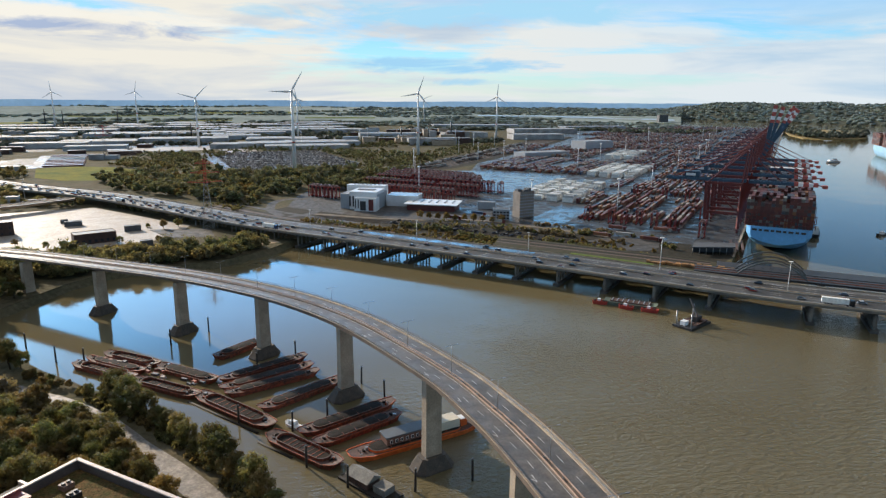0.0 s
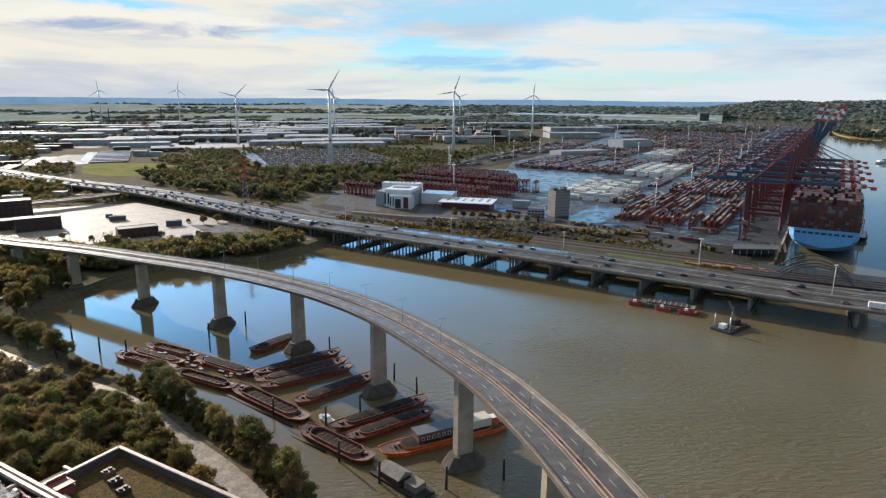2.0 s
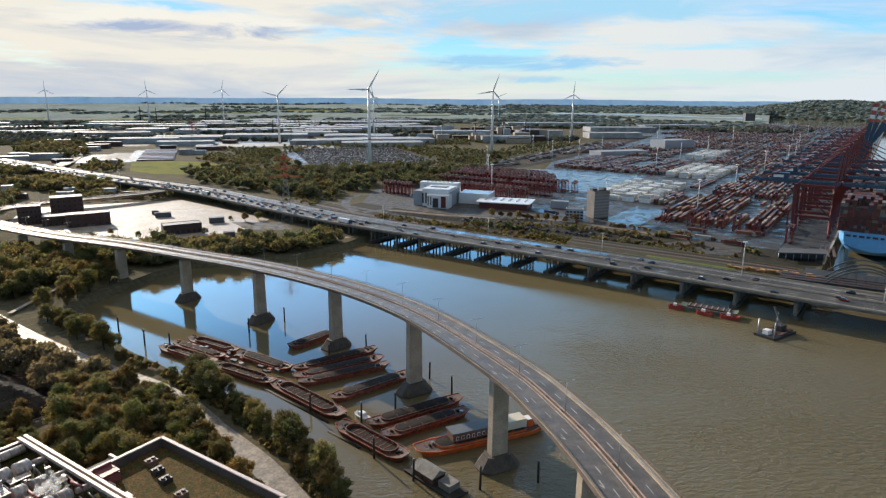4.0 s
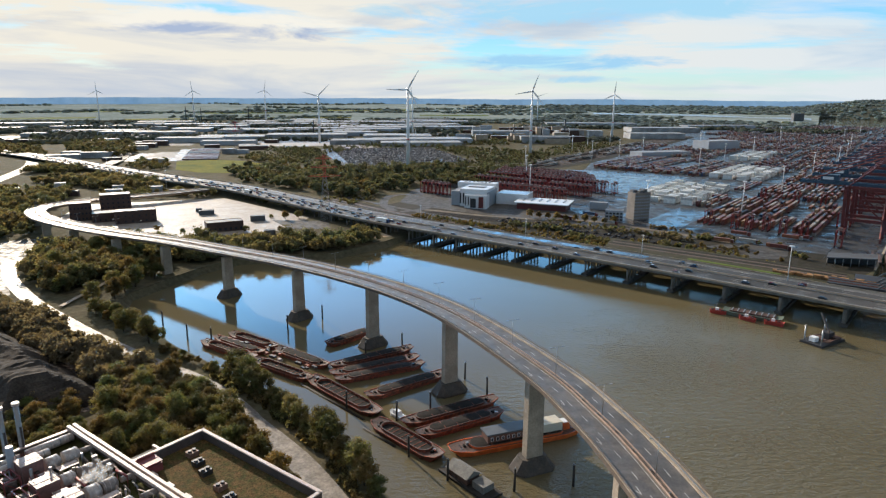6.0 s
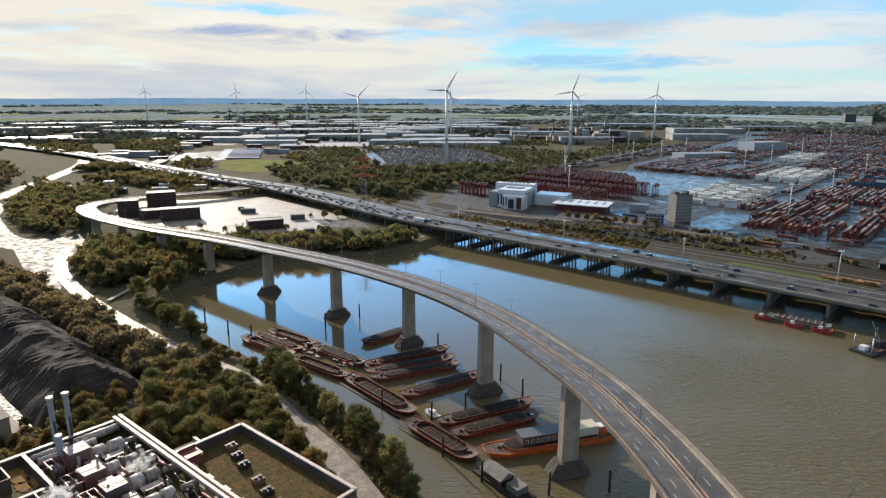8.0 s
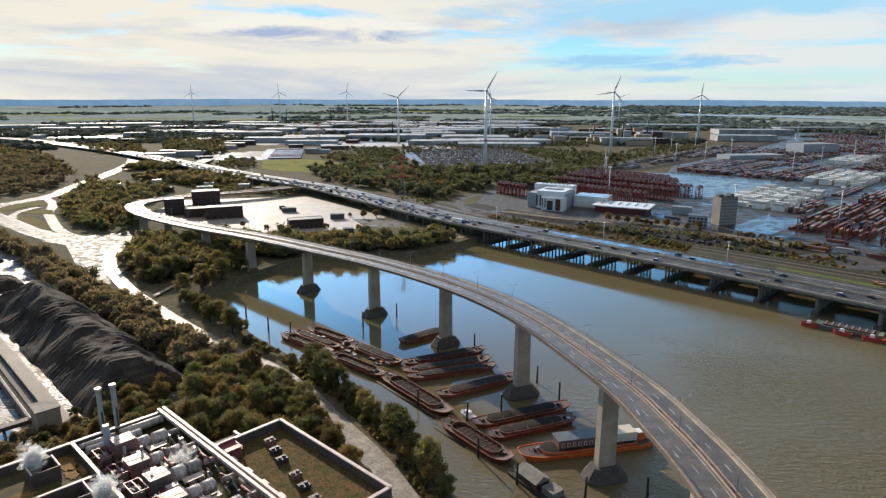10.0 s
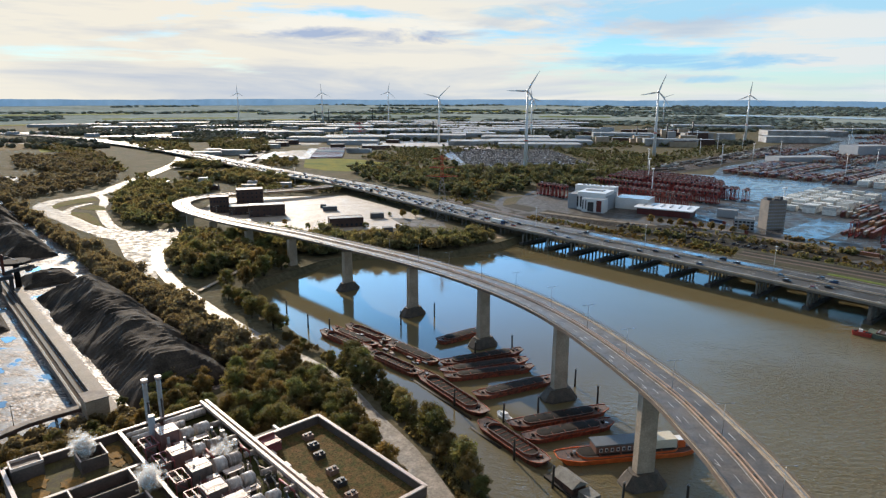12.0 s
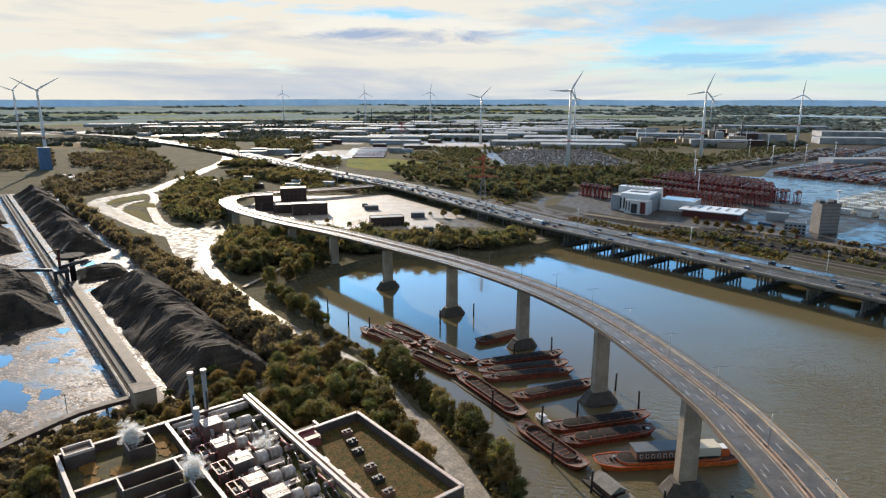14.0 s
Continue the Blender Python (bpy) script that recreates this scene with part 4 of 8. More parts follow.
# quay cranes
def quay_crane(u, raised, blue=True):
    top = 43.0
    paint = CRANE_BLUE if blue else CRANE_RED
    c = thing("quay_crane", "red ship-to-shore crane with " + ("raised" if raised else "lowered") + " blue boom on the quay", "crane", group="quay cranes")
    U = [u - 12, u + 12]
    for v in (5.6, 33.0):
        for uu in U:
            part("leg", Shape().beam(yard(uu, v, 3), yard(uu, v + (1.5 if v > 10 else 0), top), 2.0, 2.4), CRANE_RED, c)
            part("bogie", Shape().box(tuple(yard(uu, v, 0.1)), (10.5, 1.6, 2.6), math.degrees(math.atan2(QD.y, QD.x)), 0.85), CRANE_RED, c, "wheel bogie on the crane rail")
        part("sill_beam", Shape().beam(yard(U[0], v, 4), yard(U[1], v, 4), 1.6, 2.0), CRANE_RED, c)
    for uu in U:
        part("portal_beam", Shape().beam(yard(uu, 5.6, 16), yard(uu, 33, 16), 1.6, 2.4), CRANE_RED, c)
        part("upper_beam", Shape().beam(yard(uu, 5.6, top - 1), yard(uu, 33, top - 1), 1.5, 2.0), CRANE_RED, c)
        part("brace", Shape().beam(yard(uu, 6, 17), yard(uu, 33, top - 3), 0.9, 0.9), CRANE_RED, c, "diagonal brace")
        part("mast", Shape().beam(yard(uu, 5.6, top), yard(uu * 0.35 + u * 0.65, 4, top + 27), 1.2, 1.2), CRANE_RED, c)
        part("back_stay", Shape().rod(yard(uu * 0.35 + u * 0.65, 4, top + 27), yard(uu * 0.5 + u * 0.5, 62, top + 3), 0.35, n=5), CRANE_RED, c)
        part("rear_mast", Shape().beam(yard(uu, 33, top), yard(uu * 0.35 + u * 0.65, 6, top + 26), 0.8, 0.8), CRANE_RED, c)
    for du in (-4, 4):
        part("girder", Shape().beam(yard(u + du, 3, top + 1), yard(u + du, 70, top + 1), 1.2, 2.4), paint, c, "blue box girder")
    part("machine_house", Shape().box(tuple(yard(u, 48, top + 2.6)), (9, 13, 5.0), math.degrees(math.atan2(QD.y, QD.x))), paint, c, "blue machine house")
    part("house_panel", Shape().box(tuple(yard(u - 4.55, 49, top + 3.6)), (0.15, 8, 2.4), math.degrees(math.atan2(QD.y, QD.x))), WHITE, c, "white panel")
    for du in (-4, 4):
        if raised:
            a, b = yard(u + du, 1, top + 1), yard(u + du, -raised, top + 66 - 0.3 * raised)
        else:
            a, b = yard(u + du, 1, top + 1), yard(u + du, -52, top + 1)
        e = a.lerp(b, 0.66)
        if raised and du < 0:
            for q in (0.15, 0.3, 0.45, 0.6, 0.78, 0.96):
                o = yard(8, 0) - yard(0, 0)
                part("boom_tie", Shape().beam(a.lerp(b, q), a.lerp(b, q) + o, 1.4, 1.4), paint if q < 0.66 else BAND_RED, c)
        part("boom", Shape().beam(a, e, 3.4 if raised else 1.3, 4.4 if raised else 2.6), paint, c, "blue boom girder")
        bo = part("boom_tip", Shape().beam(e, b, 3.5 if raised else 1.4, 4.5 if raised else 2.7), BAND_RED, c, "red and white boom tip")
        part("band", Shape().beam(a.lerp(b, 0.72), a.lerp(b, 0.79), 3.6 if raised else 1.5, 4.6 if raised else 2.8), WHITE, bo)
        part("band", Shape().beam(a.lerp(b, 0.87), a.lerp(b, 0.93), 3.6 if raised else 1.5, 4.6 if raised else 2.8), WHITE, bo)
    if not raised:
        for uu in U:
            part("fore_stay", Shape().rod(yard(uu * 0.35 + u * 0.65, 4, top + 27), yard(u, -48, top + 2.5), 0.3, n=5), CRANE_RED, c)
            part("fore_stay", Shape().rod(yard(uu * 0.35 + u * 0.65, 4, top + 27), yard(u, -24, top + 2.5), 0.3, n=5), CRANE_RED, c)
        part("boom_tie", Shape().beam(yard(u - 4, -51, top + 1), yard(u + 4, -51, top + 1), 1.2, 1.6), BAND_RED, c)
        part("tip_lantern", Shape().box(tuple(yard(u, -57, top - 1.5)), (5, 4, 2.6), math.degrees(math.atan2(QD.y, QD.x))).beam(yard(u, -51, top + 1), yard(u, -57, top), 0.8, 0.8), BAND_RED, c, "red service platform at the boom end")
        part("trolley", Shape().box(tuple(yard(u, -25, top - 3)), (8, 6, 2.2), math.degrees(math.atan2(QD.y, QD.x))), ROOF_PALE, c)
    part("boom_hinge_beam", Shape().beam(yard(u - 5, 2, top + 2), yard(u + 5, 2, top + 2), 1.2, 1.6), CRANE_RED, c)
    part("mast_head", Shape().beam(yard(u - 5, 4, top + 27), yard(u + 5, 4, top + 27), 1.4, 1.6), CRANE_RED, c)
    return c


for u, raised in ((112, False), (172, False), (235, False), (300, False), (360, False), (415, 6), (465, 14), (520, 24), (600, 33), (690, 26), (780, 30), (900, 26), (1050, 26)):
    quay_crane(u, raised)

# quay wall and crane rails
sheet("quay_apron", [tuple(yard(u, v)[:2]) for u, v in ((-2, -0.3), (2420, -0.3), (2420, 1.2), (-2, 1.2))], LAND + 0.35, CONCRETE, "concrete coping along the quay edge")
for v in (5.6, 33.0):
    solid("crane_rail", Shape().beam(yard(10, v, 0.14), yard(1300, v, 0.14), 0.3, 0.2), DARK_STEEL, "steel crane rail in the quay", "rail", kind="structure")


# ---- the large container ship ----
def container_ship(base, d, n, length, beam, hull_mat, stack_top, label, stern_high=21.0, seed=5):
    """base: the stern's corner at the quay side; d along the hull, n from the hull towards the quay."""
    random.seed(seed)
    ship = thing("container_ship", label, "ship")

    def at(u, v, z):
        return Vector(base) + d * u - n * v + Vector((0, 0, z))

    rings = []
    for u, wt, wb, zb in ((0, 0.80, 0.10, 7.5), (8, 0.90, 0.45, 4.0), (25, 0.97, 0.75, 0.5), (60, 1.0, 0.9, -2), (length * 0.8, 1.0, 0.9, -2), (length * 0.93, 0.72, 0.35, -2), (length, 0.12, 0.02, 1)):
        ring = []
        for k in range(13):
            a = math.pi * k / 12
            ww = math.copysign(abs(math.cos(a)) ** 0.45, math.cos(a))
            zz = stern_high - (stern_high - zb) * math.sin(a) ** 0.6
            half = beam / 2 * (wt if zz > stern_high * 0.55 else wb + (wt - wb) * max(0, (zz - zb) / (stern_high * 0.55 - zb)) ** 0.6)
            ring.append(at(u, beam / 2 + half * ww, zz))
        rings.append(ring)
    part("hull", Shape().loft(rings), hull_mat, ship, "pale blue hull")
    part("deck_house", Shape().box(tuple(at(length * 0.62, beam / 2, stern_high)), (14, beam - 18, 25), math.degrees(math.atan2(d.y, d.x))), WHITE, ship, "white deck house")
    for k in range(9):
        w = at(-0.05, beam * (0.16 + 0.085 * k), stern_high - 3.4)
        part("mooring_port", Shape().box(tuple(w), (0.5, 2.4 if k % 2 else 3.4, 1.6), math.degrees(math.atan2(d.y, d.x))), DARK_STEEL, ship, "dark mooring opening in the stern")
    cargo = Shape()
    u = 3.0
    while u < length - 40:
        if not length * 0.59 < u < length * 0.66:
            for j in range(int((beam - 1) / 2.5)):
                rows = int((stack_top - stern_high) / 2.6) - random.choice((0, 0, 0, 1, 1, 2))
                for k in range(rows):
                    corrugated(cargo, at(u + 6.1, 1.6 + 2.5 * j, stern_high + 2.6 * k), d, n, 12.2, 2.44, 2.58)
        u += 13.6 if int(u / 13.6) % 2 else 14.4
    box = part("cargo", cargo, SHIP_CARGO, ship, "tall stacks of dark red and mixed containers")
    tagged(box, kind="stuff")
    for u in range(0, int(length - 40), 28):
        lash = Shape()
        for k in range(13):
            lash.beam(at(u + 2.0, 0.6 + (beam - 1.2) * k / 12, stern_high), at(u + 2.0, 0.6 + (beam - 1.2) * k / 12, stern_high + 11), 0.35, 0.35)
        for k in range(1, 5):
            lash.beam(at(u + 2.0, 0.3, stern_high + 2.6 * k), at(u + 2.0, beam - 0.3, stern_high + 2.6 * k), 0.5, 0.4)
        part("lashing_bridge", lash, CRANE_RED, ship, "open red lashing bridge")
    return ship


HULL_BLUE = material("pale_blue_hull", (0.13, 0.37, 0.68), 0.55, vary=0.12, big=12, fine=2)
container_ship(yard(42, -2.0, -LAND), QD, QN, 385, 50, HULL_BLUE, 44.5, "huge pale blue container ship moored at the quay, fully loaded")
container_ship(Vector((838, 1163, 0)), Vector((0.38, 0.925, 0)), Vector((-0.925, 0.38, 0)), 330, 48, material("blue_white_hull", (0.30, 0.52, 0.72), 0.45, vary=0.2, big=10, fine=2), 52, "blue container ship lying on the far side of the river", 24.0, 9)


# lamp masts of the terminal
def lamp_mast(x, y, h, z=LAND):
    m = thing("lamp_mast", "tall white floodlight mast in the terminal", "lamp", pose(x, y, z), "floodlight masts")
    part("pole", Shape().rod((0, 0, 0), (0, 0, h), 0.62, 0.36, 10), WHITE, m)
    part("lamp_ring", Shape().rod((0, 0, h - 0.6), (0, 0, h + 0.4), 2.0, 2.0, 10), WHITE, m, "round lamp head")
    part("base", Shape().rod((0, 0, 0), (0, 0, 1.1), 1.1, 1.0, 10), CONCRETE, m)
    return m


mast0 = lamp_mast(-29, 762, 34)
for x, y in ((89, 640), (180, 653), (265, 810), (375, 1025), (221, 1056), (286, 1174), (388, 1375), (455, 1145), (537, 1320), (512, 1617), (64, 1190), (116, 1239), (168, 1317), (317, 1526), (119, 1508), (32, 1346), (69, 1487), (-39, 883), (-48, 1040), (640, 1560), (720, 1800), (600, 1900), (840, 2000), (30, 1650), (-60, 1500), (-330, 1500), (-200, 1700), (430, 2050)):
    copy_thing(mast0, pose(x, y, LAND))


# ---- buildings at the terminal front ----
def block(name, label, cx, cy, w, d, h, turn, wall=WHITE_PANEL, roof=ROOF_PALE, windows=None, parapet=0.5, category="building"):
    """A flat-roofed building: walls, roof slab with parapet, rows of windows on the two long and two short sides."""
    b = thing(name, label, category, pose(cx, cy, LAND, 0, 0, turn))
    part("wall", Shape().box((0, 0, -0.5), (w, d, h + 0.5)), wall, b)
    part("roof", Shape().box((0, 0, h), (w - 0.8, d - 0.8, 0.25)), roof, b, "flat roof")
    if parapet:
        ring = Shape()
        for sx, sy, lx, ly in ((0, -1, w, 0.4), (0, 1, w, 0.4), (-1, 0, 0.4, d - 0.8), (1, 0, 0.4, d - 0.8)):
            ring.box((sx * (w / 2 - 0.2), sy * (d / 2 - 0.2), h), (lx, ly, parapet))
        part("parapet", ring, wall, b)
    if windows:
        rows, cols, ww, wh = windows
        for r in range(rows):
            z = 1.2 + r * (h - 1.5) / rows
            for k in range(cols):
                x = -w / 2 + w * (k + 0.5) / cols
                part("window", Shape().box((x, -d / 2 - 0.02, z), (ww, 0.16, wh)), GLASS, b)
    return b


# the white office hall: grey drum front, white upper wings
AX = -11.0
hall = block("terminal_office", "white and grey modern office building with tall window slots", -84, 676, 40, 36, 15, AX, GREY_PANEL)
part("wing", Shape().box((5, -5, 0), (29, 30, 18.5)), WHITE_PANEL, hall, "white raised wing")
part("front_block", Shape().box((10, -23, 0), (23, 13, 13.5)), WHITE_PANEL, hall, "white front block")
part("front_frame", Shape().box((8, -29.6, 0.8), (6, 0.6, 9.5)), DARK_STEEL, hall, "dark tall glazing")
for x in (-9, -5.5):
    part("window_slot", Shape().box((x, -20.2, 3), (1.4, 0.7, 11)), GLASS, hall)
for x in (0, 3, 17.5):
    part("window_slot", Shape().box((x, -29.6, 3), (1.0, 0.5, 9)), GLASS, hall)
part("red_wall", Shape().box((16.5, -29.65, 0.8), (5, 0.5, 11.5)), CRANE_RED, hall, "dark red end wall")
part("roof_lights", Shape().box((4, -3, 18.5), (18, 8, 0.8)), ROOF_PALE, hall)
part("rear_wing", Shape().box((-4, 24, 0), (44, 11, 20)), WHITE_PANEL, hall, "rear white wing")
for k in range(7):
    part("roof_unit", Shape().box((-18 + 4.6 * k, 24, 20), (1.8, 2.4, 0.9)), GREY_PANEL, hall)
shop = block("workshop", "low dark red workshop under a wide pale roof", -10, 664, 50, 30, 6, AX, CRANE_RED, ROOF_PALE)
part("roof_slab", Shape().box((0, 0, 6.3), (56, 35, 0.9)), WHITE_PANEL, shop, "wide overhanging pale roof")
for k in range(6):
    part("roof_light", Shape().box((-21 + 8.4 * k, 3, 7.2), (1.6, 16, 0.5)), GREY_PANEL, shop)
block("workshop_annex", "low wet-roofed annex beside the workshop", -42, 690, 34, 26, 11, AX, WHITE_PANEL, material("wet_roof", (0.25, 0.32, 0.42), 0.15, vary=0.2, big=10, fine=2))
block("store", "low grey store on the paving", 46, 668, 18, 9, 7, AX, GREY_PANEL)
tower = block("office_tower", "grey concrete office block with a rooftop of dark plant", 79, 622, 17, 12, 25, AX + 40, material("tower_cladding", (0.25, 0.215, 0.185), 0.7, vary=0.25, big=6, fine=1), ROOF_DARK, (8, 7, 1.5, 1.1))
for x, y, w, d, h in ((-6, 1, 4, 5, 2.6), (0, -2, 5, 4, 1.8), (5, 1, 5, 5, 3.0), (-2, 3, 3, 3, 1.5), (3, -4, 2, 2, 3.6)):
    part("roof_plant", Shape().box((x, y, 25.2), (w, d, h)), ROOF_DARK, tower, "dark rooftop plant")
for w_ob in [o for o in tower.children if o.name.startswith("window")]:
    w_ob.data.materials[0] = GREY_PANEL
block("office_annex", "low dark office annex in front of the tower", 56, 607, 16, 12, 10, AX + 6, GREY_PANEL, ROOF_DARK, (3, 5, 2.2, 1.6))

# ---- roads and paved areas on the near side ----
ROAD_PALE = material("dusty_wet_road", (0.29, 0.256, 0.224), 0.6, vary=0.5, big=5, fine=1.0, alt=(0.13, 0.115, 0.10), rough_vary=0.07, spec=0.22)
z = LAND + 0.12
ribbon("harbour_road", [(30, 60, z), (-20, 114, z), (-50, 145, z), (-70, 166, z), (-85, 179, z), (-102, 192, z), (-117, 205, z), (-142, 221, z), (-168, 232, z), (-214, 255, z), (-248, 274, z), (-289, 299, z), (-335, 334, z), (-372, 372, z)], 8.4, ROAD_PALE, "pale dusty harbour road along the bank")
sheet("road_junction", [(-322, 306), (-371, 339), (-420, 378), (-452, 384), (-452, 402), (-432, 411), (-412, 434), (-396, 432), (-380, 406), (-364, 374), (-342, 340), (-306, 303)], LAND + 0.10, WET, "wide wet road junction")
ribbon("ramp_road", [(-400, 398, z), (-430, 394, z), (-470, 403, z), (-520, 424, z), (-581, 450, z), (-624, 475, z), (-641, 505, z), (-641, 541, z), (-648, 579, z), (-668, 612, z), (-695, 661, z), (-742, 752, z), (-805, 862, z), (-872, 950, z), (-930, 1004, z)], 19, WET, "wet curving ramp road shining in the sun")
ribbon("side_road", [(-420, 400, z + 0.03), (-452, 410, z + 0.03), (-480, 426, z + 0.03), (-518, 455, z + 0.03), (-552, 482, z + 0.03), (-580, 512, z + 0.03), (-607, 536, z + 0.03), (-640, 556, z + 0.03)], 9, WET, "wet side road round a grass island")
ribbon("island_road", [(-560, 450, z + 0.06), (-578, 466, z + 0.06), (-588, 484, z + 0.06), (-592, 506, z + 0.06)], 7, WET, "wet link road between two grass islands")
GRASS = material("rough_grass", (0.12, 0.125, 0.04), 0.95, vary=0.45, big=12, fine=0.8, alt=(0.17, 0.13, 0.06), bump=0.4, spec=0.02)
for island in ([(-596, 466), (-604, 480), (-606, 500), (-600, 522), (-622, 535), (-630, 520), (-628, 500), (-616, 478)], [(-572, 458), (-546, 462), (-512, 442), (-488, 424), (-470, 414), (-492, 420), (-520, 433), (-548, 446)], [(-580, 478), (-560, 474), (-540, 478), (-562, 496), (-580, 500)]):
    sheet("grass_island", island, LAND + 0.16, GRASS, "rough grass island between the ramps")
ribbon("exit_ramp", [(-690, 890, 9), (-720, 950, 7), (-765, 1030, 5), (-812, 1113, 4.3), (-870, 1210, 4.3), (-935, 1318, 4.3), (-1010, 1450, 4.3)], 20, WET, "wet exit ramp leaving the motorway")
sheet("gravel_lot", [(-440, 488), (-487, 585), (-400, 636), (-362, 655), (-228, 566), (-222, 512), (-258, 482), (-318, 452)], LAND + 0.08, PAVED, "broad pale empty paved lot")
sheet("paved_corner", [(-256, 545), (-205, 553), (-190, 520), (-225, 512)], LAND + 0.14, WET, "wet paved corner by the lot")
ribbon("loop_road", [(-150, 612, z), (-132, 630, z), (-130, 680, z), (-150, 720, z), (-172, 724, z), (-186, 700, z), (-178, 650, z), (-158, 616, z)], 9, WET, "wet loop road before the dock gate")
solid("foot_ramp", Shape().beam(Vector((-262, 290, LAND + 0.9)), Vector((-268, 340, LAND + 1.6)), 2.4, 0.4).beam(Vector((-263, 300, LAND - 0.5)), Vector((-263, 300, LAND + 0.9)), 0.5, 0.5).beam(Vector((-266, 322, LAND - 0.5)), Vector((-266, 322, LAND + 1.2)), 0.5, 0.5), CONCRETE, "narrow pale concrete foot ramp beside the bank wood", "ramp", kind="structure")
RAMP_CLEAR = [(-276, 284), (-252, 284), (-258, 344), (-280, 344)]
sheet("sand_patch", [(-190, 500), (-150, 520), (-130, 500), (-160, 480)], LAND + 0.09, material("sand", (0.42, 0.30, 0.19), 0.9, vary=0.3, big=6, fine=0.6), "bare sandy ground by the highway")

# ---- brick buildings on the lot ----
block("brick_shed", "long dark brick shed on the pale lot", -277, 496, 30, 13, 8, 38, BRICK, ROOF_DARK, (1, 7, 2.0, 2.2))
for x, y, w, d, h, t, rows in ((-424, 556, 27, 18, 18, 38, 4), (-428, 513, 18, 14, 16, 38, 3), (-402, 515, 26, 16, 8, 38, 1), (-374, 515, 34, 15, 11, 38, 2), (-446, 534, 14, 22, 10, 38, 1)):
    block("brick_works", "dark brown brick works building with flat roof", x, y, w, d, h, t, BRICK, ROOF_PALE if h < 9 else ROOF_DARK, (rows, 6, 1.4, 1.6))
for x, y, w, d, h in ((-330, 560, 14, 5, 4), (-268, 541, 13, 5, 4.5), (-232, 488, 9, 5, 3.5), (-345, 572, 6, 3, 3)):
    block("site_hut", "small dark site hut on the lot", x, y, w, d, h, 30, ROOF_DARK, ROOF_PALE)
random.seed(21)
for x, y in ((-520, 690), (-560, 720), (-500, 655), (-600, 690), (-470, 690), (-540, 640), (-580, 760), (-640, 760), (-430, 670), (-620, 640)):
    block("low_house", "low commercial building among trees", x, y, random.uniform(10, 20), random.uniform(8, 12), random.uniform(4, 6), 28, random.choice((BRICK, GREY_PANEL, GREY_PANEL)), random.choice((ROOF_PALE, ROOF_DARK)))


# ---- barges and craft in the basin ----
def hull_rings(l, w, h, blunt, z0=-0.8):
    rings = []
    for u in (0.0, 0.015, 0.06, 0.14, 0.5, 0.86, 0.94, 0.985, 1.0):
        e = min(u, 1 - u)
        k = min(1.0, 0.45 + 0.55 * (e / 0.14) ** 0.6) if e < 0.14 else 1.0
        k = max(k, blunt) if e > 0 else max(blunt * 0.75, 0.4)
        up = 0.7 * max(0.0, 1 - e / 0.14) ** 1.5
        x = (u - 0.5) * l
        rake = 0.86 if e < 0.05 else 0.97
        rings.append([(x * rake, -w / 2 * k * 0.85, z0), (x, -w / 2 * k, h + up), (x, w / 2 * k, h + up), (x * rake, w / 2 * k * 0.85, z0)])
    return rings


